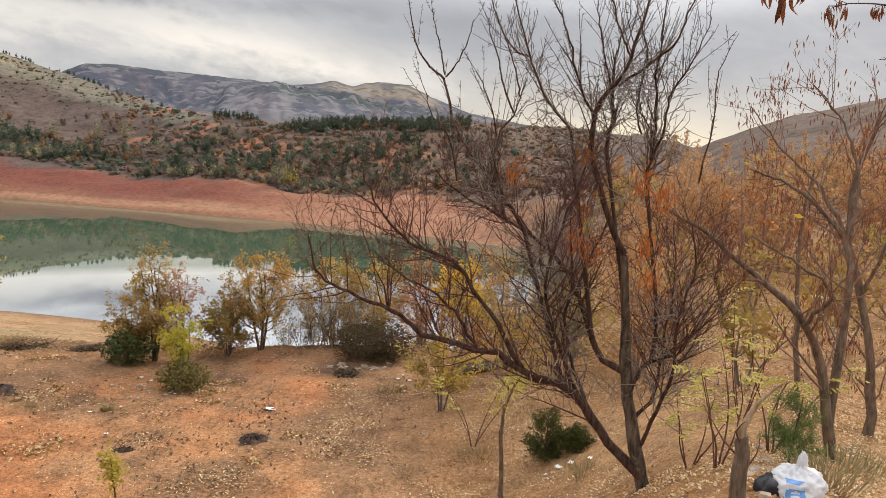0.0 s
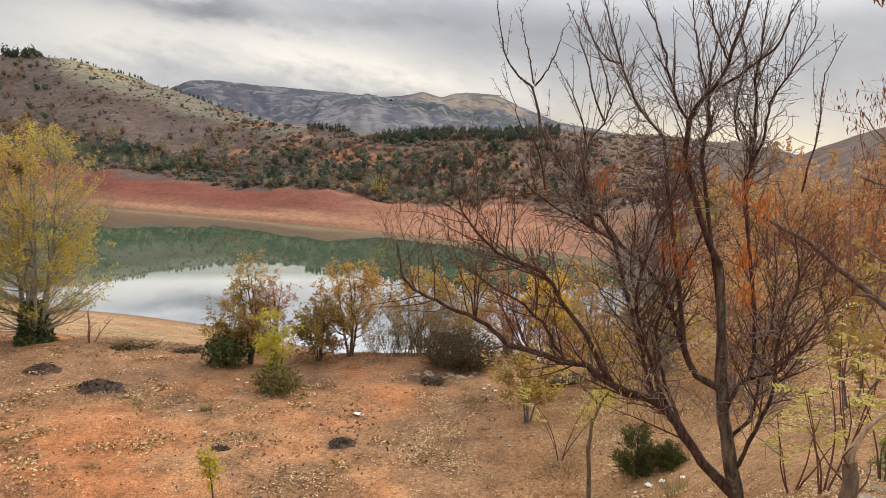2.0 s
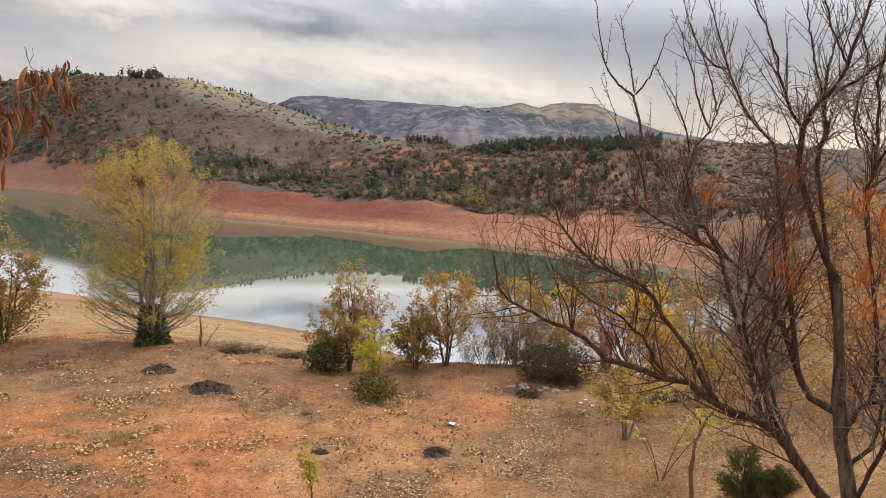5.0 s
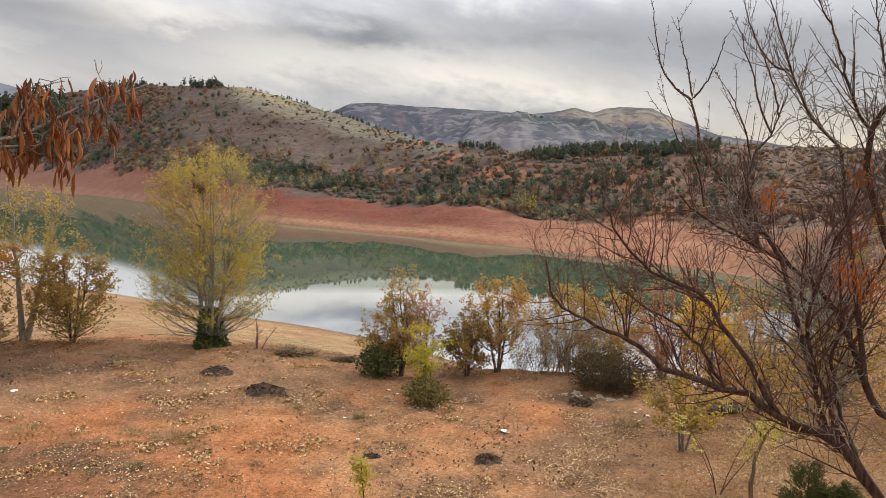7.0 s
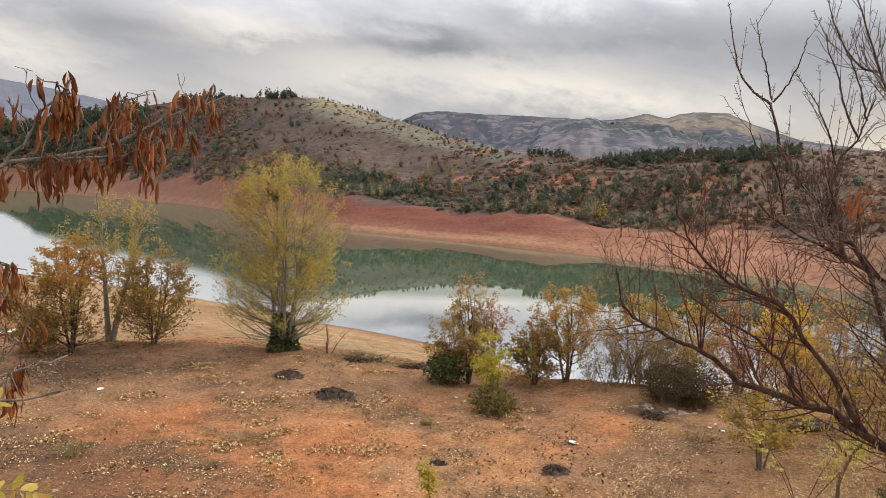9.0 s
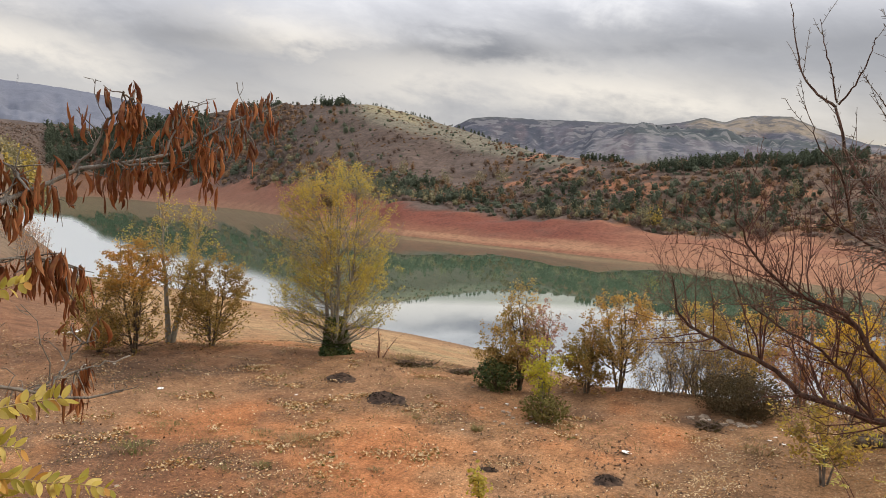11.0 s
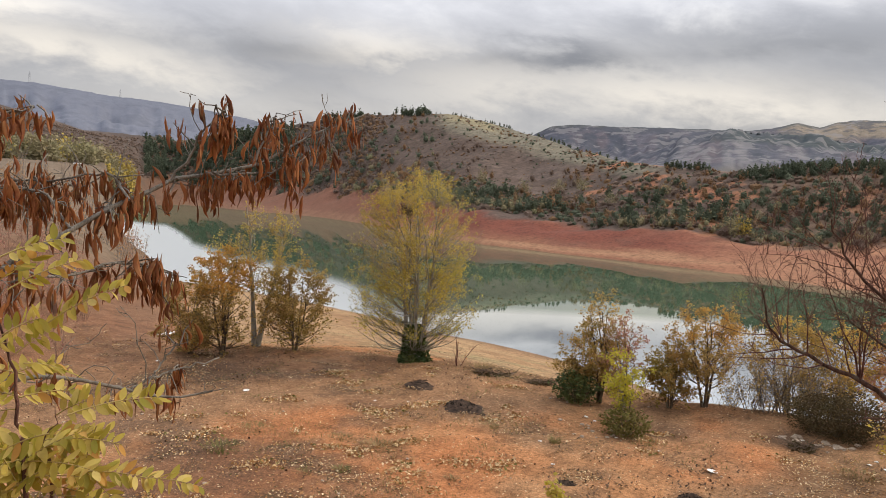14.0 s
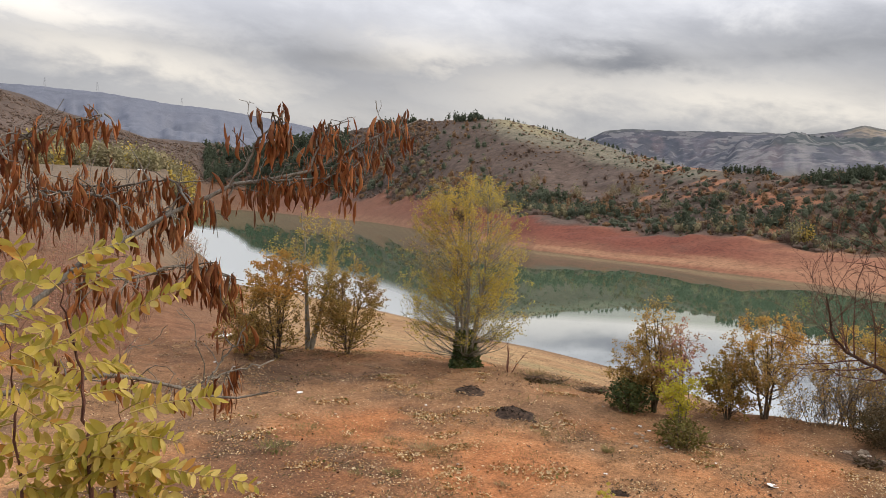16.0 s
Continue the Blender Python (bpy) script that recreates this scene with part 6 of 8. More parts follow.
def dangling(ob, centres, per, size, mat, rng, name, spread_=0.09, label=""):
    """Bunches of limp leaves or pods that hang down."""
    n = len(centres) * per
    c = np.repeat(np.asarray(centres, float), per, 0) + rng.normal(0, spread_, (n, 3)) * np.array([1, 1, 1.2])
    a = rng.normal(0, 0.22, (n, 3)) + np.array([0, 0, -1.0])
    b = rng.normal(0, 1, (n, 3))
    b -= a * (a * b).sum(1)[:, None] / (a * a).sum(1)[:, None]
    b /= np.linalg.norm(b, axis=1)[:, None]
    s = size * (0.7 + 0.6 * rng.random(n))[:, None]
    v = np.stack([c, c + a * s * 0.35 + b * s * 0.11, c + a * s, c + a * s * 0.5 - b * s * 0.10], 1).reshape(-1, 3)
    part(name, put_mesh(name, v, np.arange(4 * n).reshape(n, 4), mat, False), ob, label, "stuff")


PLUM_THICK = {"trunk": (0.115, 0.055), "a": (0.075, 0.032), "a2": (0.03, 0.008), "d": (0.05, 0.012), "h": (0.028, 0.007), "i": (0.036, 0.007), "n": (0.03, 0.008), "o": (0.028, 0.007), "p": (0.03, 0.008), "q": (0.024, 0.006), "r": (0.03, 0.007),
              "c": (0.058, 0.012), "e": (0.026, 0.006), "f": (0.042, 0.008), "f2": (0.02, 0.006), "g": (0.026, 0.006), "k": (0.018, 0.005), "l": (0.02, 0.006), "m": (0.036, 0.006), "m2": (0.024, 0.005), "s": (0.016, 0.005), "u": (0.018, 0.005),
              "v": (0.036, 0.006), "b": (0.045, 0.022), "b2": (0.018, 0.004), "b3": (0.013, 0.004), "b4": (0.012, 0.004), "j": (0.03, 0.008), "j2": (0.014, 0.004), "j3": (0.012, 0.004), "j4": (0.012, 0.004), "w": (0.018, 0.005), "x": (0.012, 0.003)}
for key in ("c", "e", "f", "f2", "g", "k", "l", "m", "m2", "s", "u", "v", "b", "j", "w"):
    PLUM_THICK[key] = tuple(0.74 * v for v in PLUM_THICK[key])
WHIPS = {k: (v[0] * 1.35, v[1]) for k, v in {"c": (6, 16), "e": (7, 16), "f": (5, 16), "f2": (5, 16), "g": (8, 16), "k": (7, 16), "l": (7, 16), "m": (8, 16), "m2": (8, 16), "s": (5, 16), "u": (7, 16), "v": (7, 16), "b": (2.5, 16), "b2": (1.2, 18), "b3": (1.2, 18), "b4": (1, 18),
         "j": (6, 16), "j2": (6, 16), "j3": (5, 16), "j4": (6, 16), "w": (4, 16), "x": (1, 14)}.items()}
plum, plum_tips, rng = limb_tree("plum_tree", PLUM, PLUM_THICK, "large leafless plum tree with dark spreading branches", BARK_DARK, BARK_TWIG, 301, (9.5, 9.5, 6), (1.5, 0.50, 0.07), 3, 0.15, limb_bark=BARK_LIMB, wild=WHIPS)
tangle = Wood()
for key in ("c", "f", "v", "m", "h", "o", "r", "d", "n", "p", "b"):
    line = spline(np.array(PLUM[key]) - np.array(plum.location), 16)[2:11]
    shoots(tangle, line, np.full(9, 0.02), rng, 2, (14, 8), (1.1, 0.45), -0.01, 0.34, 3, 0.05, 0.4, 0.95, None, 0.0050)
part("tangle", tangle.mesh("tangle", BARK_ASH), plum, "pale grey tangled dead twigs", "stuff")
inner = Wood()
for key in ("c", "f", "f2", "v", "m", "b", "j", "w", "e", "g", "l"):
    line = spline(np.array(PLUM[key]) - np.array(plum.location), 16)[1:12]
    line = line[line[:, 2] < 4.3]
    if len(line) > 3:
        shoots(inner, line, np.full(len(line), 0.016), rng, 2, (10, 9), (1.15, 0.42), 0.06, 0.20, 3, 0.05, 0.5, 0.9, None, 0.0040)
part("inner_growth", inner.mesh("inner_growth", BARK_TWIG), plum, "dense red-brown twigs in the crown", "stuff")
pick = np.concatenate(plum_tips)
clusters = np.array([(0.87, 9.16, 6.14), (1.81, 9.02, 5.81), (2.37, 8.68, 6.08), (1.68, 8.94, 5.38), (2.47, 8.55, 5.31), (2.53, 8.53, 4.9), (1.73, 9.03, 6.39), (2.58, 8.41, 5.92), (1.89, 8.9, 5.19)]) - np.array(plum.location)
pick = pick[(pick[:, 2] > 1.2) & (pick[:, 2] < 4.6)]
dangling(plum, clusters, 70, 0.10, LEAF_RUST, rng, "dry_foliage", 0.075, "curled rust-red dry leaves")
low = pick[pick[:, 2] < 2.0]
dangling(plum, low[rng.integers(0, len(low), 22)], 5, 0.10, plain_mat("dry_tan_leaf", (0.42, 0.27, 0.16), (0.55, 0.38, 0.25), 8.0), rng, "tan_foliage", 0.08, "curled tan dry leaves")

locust, tips, rng = limb_tree("locust_tree", LOCUST, {"stem": (0.075, 0.02), "stem2": (0.06, 0.014), "stem3": (0.03, 0.008), "side": (0.03, 0.008)},
                              "leaning locust tree with tan bark and dry pods", BARK_TAN, BARK_HAZE, 311, (4.2, 5.0), (1.5, 0.5), 2, 0.16)
pts = np.concatenate(tips)
dangling(locust, pts[rng.integers(0, len(pts), 260)], 4, 0.085, LEAF_POD, rng, "pod_crown", 0.06, "rust-brown dry seed pods")
yellow = np.array([(3.28, 7.84, 6.32), (3.79, 7.61, 5.78)]) - np.array(locust.location)
v, f = leaf_quads(yellow, 0.055, rng, 0.5, 1.5)
part("last_leaf", put_mesh("last_leaf", v, f, LEAF_YELLOW, False), locust, "single bright yellow leaves")
locust, tips, rng = limb_tree("locust_tree", LOCUST_B, {"stem": (0.085, 0.025), "side": (0.03, 0.01), "side2": (0.035, 0.008)},
                              "upright locust tree with reddish hanging pods", BARK_TAN, BARK_HAZE, 312, (4.2, 5.0), (1.7, 0.55), 2, 0.16)
pts = np.concatenate(tips)
dangling(locust, pts[rng.integers(0, len(pts), 300)], 4, 0.085, LEAF_POD, rng, "pod_crown", 0.06, "rust-brown dry seed pods")
thin, tips, rng = limb_tree("thin_tree", THIN, {"a": (0.06, 0.015)}, "thin straight tree with grey-brown bark", BARK_TAN, BARK_HAZE, 313, (3.0, 4.0), (1.1, 0.4), 2, 0.14)
pts = np.concatenate(tips)
dangling(thin, pts[rng.integers(0, len(pts), 60)], 4, 0.09, LEAF_OCHRE, rng, "foliage", 0.06)

# small trees before the thicket
sapling, sapling_tips, rng = limb_tree("young_tree", SAPLING, {"stem": (0.055, 0.012), "fork": (0.022, 0.006)}, "young tree with a forked tan stem and hanging yellow leaves", BARK_TAN, BARK_RED, 321, (2.5, 4.0), (0.6, 0.25), 2, 0.1, start=0.6)
pts = np.concatenate(sapling_tips)
pts = pts[pts[:, 2] > 1.6]
dangling(sapling, pts[rng.integers(0, len(pts), 70)], 6, 0.085, LEAF_LIME, rng, "yellow_foliage", 0.12, "limp yellow-green leaves")


def compound_leaf(parent, base, tip, pairs, size, mat, rng, shapes, facing):
    """A feathered leaf: a thin rib and pairs of leaflets, each a piece of its own."""
    base, tip = np.array(base), np.array(tip)
    run = tip - base
    length = np.linalg.norm(run)
    t = np.linspace(0, 1, 7)[:, None]
    line = base + run * t + np.array([0, 0, 1]) * (t * (1 - t)) * length * 0.22
    w1 = Wood()
    w1.tube(line, np.linspace(0.0016, 0.0007, 7), 4)
    rib = part("leaf", w1.mesh("leaf", RIB), parent)
    tang = run / length
    normal = np.array(facing, float) + rng.normal(0, 0.25, 3)
    normal -= tang * normal.dot(tang)
    normal /= np.linalg.norm(normal)
    side = np.cross(normal, tang)
    for k in range(pairs):
        f = 0.16 + 0.80 * k / max(pairs - 1, 1)
        p = base + run * f + np.array([0, 0, 1]) * f * (1 - f) * length * 0.22
        for s in (1, -1):
            if rng.random() < 0.05:
                continue
            d = tang * (0.45 + 0.25 * f) + side * s + rng.normal(0, 0.2, 3) + np.array([0, 0, -0.2])
            d /= np.linalg.norm(d)
            n = normal + rng.normal(0, 0.5, 3)
            n -= d * n.dot(d)
            n /= np.linalg.norm(n)
            b = np.cross(n, d)
            L = size * (0.8 + 0.35 * rng.random()) * (1 - 0.35 * max(0, f - 0.6))
            m = Matrix(((d[0] * L, b[0] * L, n[0] * L, p[0]), (d[1] * L, b[1] * L, n[1] * L, p[1]), (d[2] * L, b[2] * L, n[2] * L, p[2]), (0, 0, 0, 1)))
            leaf = new("leaflet", shapes[int(rng.integers(0, len(shapes)))])
            leaf.parent = rib
            leaf.matrix_basis = m


def leaflet_shapes(mat, wide=0.42):
    """Pointed oval leaflets, folded along the rib and curling, one metre long to be scaled."""
    made = []
    for curl, fold in ((0.05, 0.10), (0.16, 0.06), (-0.10, 0.14), (0.28, 0.10)):
        xs = np.array([0.0, 0.18, 0.42, 0.68, 0.88, 1.0])
        half = np.array([0.02, 0.75, 1.0, 0.85, 0.45, 0.02]) * wide / 2
        v = []
        for x, h in zip(xs, half):
            z = curl * x * x
            v += [(x, h, z + fold * h * 2), (x, 0, z), (x, -h, z + fold * h * 2)]
        f = []
        for i in range(5):
            a = 3 * i
            f += [(a, a + 3, a + 4, a + 1), (a + 1, a + 4, a + 5, a + 2)]
        made.append(put_mesh("leaflet", v, f, mat, True))
    return made


def vary_mat(name, stops, rough=0.6, lucent=0.4, veins=True):
    """One colour an object, drawn by chance, with blotches."""
    m, n = material(name)
    each = n.add("ShaderNodeObjectInfo").outputs["Random"]
    col = n.ramp(each, stops)
    blotch = n.ramp(n.noise(spot(n), 60.0, 4.0), [(0.4, 0.0), (0.7, 1.0)])
    col = n.mix(n.math("MULTIPLY", blotch, 0.35), col, (0.36, 0.22, 0.07))
    finish(n, col, rough, spec=0.3, lucent=lucent)
    return m


RIB = plain_mat("leaf_rib", (0.34, 0.26, 0.08), (0.40, 0.30, 0.12), 20.0)
FROND = vary_mat("yellow_green_leaflets", [(0.0, (0.25, 0.235, 0.03)), (0.3, (0.40, 0.335, 0.045)), (0.6, (0.52, 0.415, 0.08)), (0.85, (0.62, 0.50, 0.16)), (0.94, (0.52, 0.27, 0.055)), (1.0, (0.45, 0.23, 0.045))])
POD = vary_mat("rust_brown_pods", [(0.0, (0.12, 0.036, 0.016)), (0.3, (0.22, 0.064, 0.024)), (0.7, (0.31, 0.100, 0.034)), (0.92, (0.42, 0.155, 0.058)), (1.0, (0.08, 0.032, 0.020))], 0.6, 0.3)


def near_shoot():
    rng = np.random.default_rng(331)
    foot = np.array(SHOOT["a"][0])
    g = ground_z(foot[0], foot[1])
    ob = thing("young_tree", Vector((foot[0], foot[1], g)), "young locust shoot with yellow-green feathered leaves", "tree")
    off = np.array([foot[0], foot[1], g])
    for key, r0 in (("a", 0.0040), ("b", 0.0035), ("c", 0.003)):
        pts = np.array(SHOOT[key]) - off
        pts = np.concatenate([[[pts[0][0] * 0.6, pts[0][1] * 0.6, -0.1]], pts])
        w1 = Wood()
        w1.tube(spline(pts, 22) + rng.normal(0, 0.0035, (22, 3)), np.linspace(r0 * 1.3, r0 * 0.15, 22) * (1 + 0.18 * rng.random(22)), 7)
        part("stem", w1.mesh("stem", BARK_TWIG), ob)
    shapes = leaflet_shapes(FROND)
    for base, tip in LEAF_LINES:
        L = np.linalg.norm(np.array(tip) - np.array(base))
        compound_leaf(ob, np.array(base) - off, np.array(tip) - off, int(np.clip(L / 0.0125, 6, 15)), 0.034, FROND, rng, shapes, (0.55, -0.2, 0.6))

    # more leaves low on the stems
    side = right_of(62)
    for k in range(20):
        key = ("a", "b", "c")[k % 3]
        line = spline(np.array(SHOOT[key]), 20)
        base = line[int(rng.integers(0, 11 if key == "a" else 14))]
        way = side * rng.choice((-1, 1)) * rng.uniform(0.5, 1.0) + np.array([0, 0, rng.uniform(-0.5, 0.5)]) + rng.normal(0, 0.3, 3)
        tip = base + way / np.linalg.norm(way) * rng.uniform(0.09, 0.16)
        compound_leaf(ob, base - off, tip - off, int(rng.integers(6, 11)), 0.033, FROND, rng, shapes, (0.55, -0.2, 0.6))


near_shoot()


def pod_shapes():
    """Flat dry pods, one metre long to be scaled: wavy edges, a thicker rim, bulges where the seeds sit."""
    made = []
    for k, (curve_, twist) in enumerate(((0.08, 0.4), (-0.16, 1.2), (0.20, -0.7), (0.03, 1.8), (-0.24, 0.6), (0.13, -1.4))):
        n, v, f = 9, [], []
        for i in range(n):
            t = i / (n - 1)
            h = (0.074 + 0.010 * (k % 3)) * min(1.0, 4.5 * t + 0.10, 3.2 * (1 - t) + 0.05) * (1 + 0.10 * math.sin(t * 23 + 2 * k))
            a = twist * t
            cx = curve_ * math.sin(math.pi * t * 0.9) + 0.015 * math.sin(t * 9 + k)
            bulge = 0.012 + 0.002 * math.sin(t * 19 + k)
            for u, w2 in ((h, 0), (0.5 * h, bulge), (-0.5 * h, bulge), (-h, 0), (-0.5 * h, -bulge), (0.5 * h, -bulge)):
                v.append((cx + u * math.cos(a) - w2 * math.sin(a), u * math.sin(a) + w2 * math.cos(a), -t))
        for i in range(n - 1):
            for j in range(6):
                f.append((6 * i + j, 6 * i + (j + 1) % 6, 6 * i + 6 + (j + 1) % 6, 6 * i + 6 + j))
        made.append(put_mesh("pod", v, f, POD))
    return made


PODS = pod_shapes()


def pod_branch(name, limbs, label, thick, bunches, seed, pod_size=0.071, bark=BARK_GREY, group="branches with pods"):
    """A bough that reaches in over the bank, hung with bunches of pods."""
    rng = np.random.default_rng(seed)
    ob = thing(name, Vector(limbs["main"][0]), label, "branch", group)
    off = np.array(limbs["main"][0])
    fine = Wood()
    for key, pts in limbs.items():
        line = spline(np.array(pts) - off, 16) + rng.normal(0, 0.0025, (16, 3))
        r0, r1 = thick if key == "main" else (thick[0] * 0.42, thick[1] * 0.8)
        w1 = Wood()
        w1.tube(line, np.linspace(r0, r1, 16), 7)
        part("bough" if key == "main" else "side_branch", w1.mesh("bough", bark), ob)
        for _ in range(bunches.get(key, 3)):
            i = int(rng.integers(4 if key == "main" else 2, 16))
            p = line[min(i, 15)] + rng.normal(0, 0.004, 3)
            d = np.array([rng.normal(0, 0.6), rng.normal(0, 0.6), rng.normal(-0.1, 0.5)])
            tw = bend(p, d / np.linalg.norm(d), rng.uniform(0.03, 0.11), 4, rng, 0.3, -0.10)
            fine.tube(tw, np.linspace(0.0022, 0.0011, 5), 4)
            for _ in range(int(rng.integers(4, 9))):
                q = tw[int(rng.integers(2, 5))] + rng.normal(0, 0.010, 3)
                pod = new("pod", PODS[int(rng.integers(0, len(PODS)))])
                pod.parent = ob
                s = pod_size * rng.uniform(0.5, 1.08)
                pod.matrix_basis = Matrix.Translation(q) @ Euler((rng.normal(0, 0.15), rng.normal(0, 0.15), rng.uniform(0, 6.28))).to_matrix().to_4x4() @ Matrix.Diagonal((s, s, s, 1))
    for key, pts in limbs.items():
        line = spline(np.array(pts) - off, 12)
        shoots(fine, line, np.full(12, 0.003), rng, 2, (11, 14), (0.20, 0.07), 0.02, 0.40, 3, 0.05, 0.6, 0.9, None, 0.0011)
    part("twig_growth", fine.mesh("twig_growth", bark), ob, kind="stuff")
    return ob


pod_branch("pod_branch", POD_BRANCH, "grey bough hung with rust-brown dry pods", (0.0080, 0.0026), {"main": 44, "fork": 12, "up": 12, "up2": 9, "left": 22, "mid": 22, "mid2": 20, "mid3": 26, "lowmid": 30}, 341)
pod_branch("pod_branch", LOW_BRANCH, "low bare bough with a few dry pods", (0.0065, 0.0025), {"main": 5, "twig": 3, "twig2": 4}, 342, 0.07)
pod_branch("pod_branch", {"main": [(1.55, 2.95, 7.35), (1.3, 2.75, 7.02), (1.2, 2.66, 6.90), (1.09, 2.58, 6.86)]}, "tip of a bough with a bunch of pods", (0.006, 0.0025), {"main": 4}, 343, 0.10)
pod_branch("pod_branch", {"main": [(3.5, 4.6, 7.0), (2.95, 4.62, 7.22), (2.66, 4.65, 7.30), (2.36, 4.63, 7.27)], "side": [(2.95, 4.62, 7.22), (2.9, 4.6, 7.0), (2.7, 4.6, 6.95)]}, "thin bough with sparse dark pods", (0.008, 0.003), {"main": 16, "side": 8}, 344, 0.085, BARK_DARK)

# ---- the stump, the bag and the evergreens on the bank ----
SPLINTER = bark_mat("broken_pale_wood", (0.30, 0.20, 0.12), (0.55, 0.42, 0.28), 30.0)


def stump():
    rng = np.random.default_rng(351)
    x, y = 2.42, 5.38
    g = ground_z(x, y)
    ob = thing("broken_stump", Vector((x, y, g)), "snapped tree stump with a pale splintered top", "stump")
    top_z = 4.16 - g
    w1 = Wood()
    line = spline([(0.02, 0, -0.15), (0.0, 0, 0.2), (0.01, 0.0, 0.45), (-0.01, 0.01, top_z)], 14)
    w1.tube(line + rng.normal(0, 0.003, (14, 3)), np.concatenate([[0.085, 0.075], np.linspace(0.066, 0.050, 12)]), 11)
    part("trunk", w1.mesh("trunk", BARK_TAN), ob)
    w2 = Wood()
    for _ in range(12):
        a = rng.random() * 6.28
        p = np.array([-0.01 + 0.036 * math.cos(a), 0.01 + 0.036 * math.sin(a), top_z - 0.03])
        w2.tube(bend(p, (0.1 * math.cos(a), 0.1 * math.sin(a), 1), 0.04 + 0.13 * rng.random(), 3, rng, 0.08), [0.014, 0.011, 0.007, 0.001], 4)
    sliver = spline([(-0.01, 0.0, top_z - 0.12), (0.0, 0.0, top_z + 0.06), (0.05, -0.02, 4.38 - g), (0.13, -0.06, 4.52 - g), (0.22, -0.10, 4.62 - g)], 10)
    w2.tube(sliver, np.linspace(0.036, 0.008, 10), 6)
    part("splinter", w2.mesh("splinter", SPLINTER), ob, "pale torn splinters")
    for a, L in ((2.4, 0.5), (0.6, 0.4), (3.9, 0.6)):
        w3 = Wood()
        w3.tube(bend((0, 0, 0.2 + 0.08 * a), (math.cos(a), math.sin(a), 0.7), L, 5, rng, 0.15), np.linspace(0.010, 0.003, 6), 5)
        part("side_shoot", w3.mesh("side_shoot", BARK_RED), ob)


stump()

PLASTIC = plain_mat("white_plastic_film", (0.72, 0.73, 0.75), (0.85, 0.85, 0.86), 9.0, 0.35, 0.25, 0.5, 0.25)
BLACK_FILM = plain_mat("black_plastic_film", (0.012, 0.012, 0.014), (0.03, 0.03, 0.034), 9.0, 0.3, 0.3, 0.5)
BLUE_PRINT = plain_mat("blue_print", (0.13, 0.30, 0.62), (0.20, 0.38, 0.70), 14.0, 0.4)


def crumpled(name, half, seed, mat, crease=0.16, rows=44, cols=64, sag=0.25):
    """A slack film bag: a rounded sack with folds that run up to its tied neck."""
    v, f = [], []
    for i in range(rows):
        t = i / (rows - 1)
        lat = -math.pi / 2 + math.pi * t
        for j in range(cols):
            a = 2 * math.pi * j / cols
            d = Vector((math.cos(lat) * math.cos(a), math.cos(lat) * math.sin(a), math.sin(lat)))
            n1 = noise.noise(Vector((d.x * 2.2, d.y * 2.2, d.z * 2.2 + seed)))
            n2 = abs(noise.noise(Vector((d.x * 5 + seed, d.y * 5, d.z * 3.0))))
            fold = 0.06 * math.sin(a * 7 + 3 * n1) * max(0, t - 0.35)
            n3 = abs(noise.noise(Vector((d.x * 9 + seed, d.y * 9, d.z * 7.0))))
            k = 1 + crease * n1 - crease * 1.5 * n2 - crease * 0.25 * n3 + 1.4 * fold
            z = d.z * k * half[2]
            pinch = 1 - 0.35 * max(0, t - 0.7) / 0.3
            v.append((d.x * k * half[0] * pinch, d.y * k * half[1] * pinch, max(z, -half[2] * (1 - sag)) + half[2] * (1 - sag)))
    for i in range(rows - 1):
        for j in range(cols):
            j2 = (j + 1) % cols
            f.append((i * cols + j, i * cols + j2, (i + 1) * cols + j2, (i + 1) * cols + j))
    return put_mesh(name, v, f, mat)


def rubbish_bag():
    p = at(-28.2, 6.6, -0.05)
    ob = thing("rubbish_bag", p, "full white plastic rubbish bag with blue print", "bag")
    me = crumpled("bag", (0.25, 0.22, 0.19), 3.0, PLASTIC)
    me.materials.append(BLUE_PRINT)
    r = right_of(-28)
    fwd = np.array([-math.sin(radians(28)), -math.cos(radians(28)), 0])
    for poly in me.polygons:
        c = np.array(poly.center) - np.array([0, 0, 0.16])
        u, d, w2 = c @ r, c @ fwd, c[2]
        ring = math.hypot((u + 0.0) / 0.085, (w2 + 0.02) / 0.05)
        if d > 0.02 and (0.55 < ring < 1.0 or (abs(w2 + 0.02) < 0.010 and abs(u) < 0.05) or (abs(w2 - 0.075) < 0.012 and abs(u + 0.02) < 0.07)):
            poly.material_index = 1
    part("sack", me, ob)
    neck = crumpled("neck", (0.05, 0.035, 0.10), 8.0, PLASTIC, 0.3, 12, 18, 0.0)
    n1 = part("neck", neck, ob, "gathered white plastic neck")
    n1.location = (0.03, 0, 0.25)
    q = Vector(r * -0.20) + Vector(fwd * 0.10)
    dark = thing("rubbish_bag", p + Vector((q.x, q.y, 0.0)), "small black plastic bag leaning on the white one", "bag")
    part("sack", crumpled("black_sack", (0.14, 0.13, 0.14), 5.0, BLACK_FILM, 0.22, 18, 28), dark)


rubbish_bag()
JUNIPER = leaf_mat("juniper_green", (0.062, 0.076, 0.022), (0.115, 0.125, 0.038), (0.085, 0.092, 0.028), 0.2)


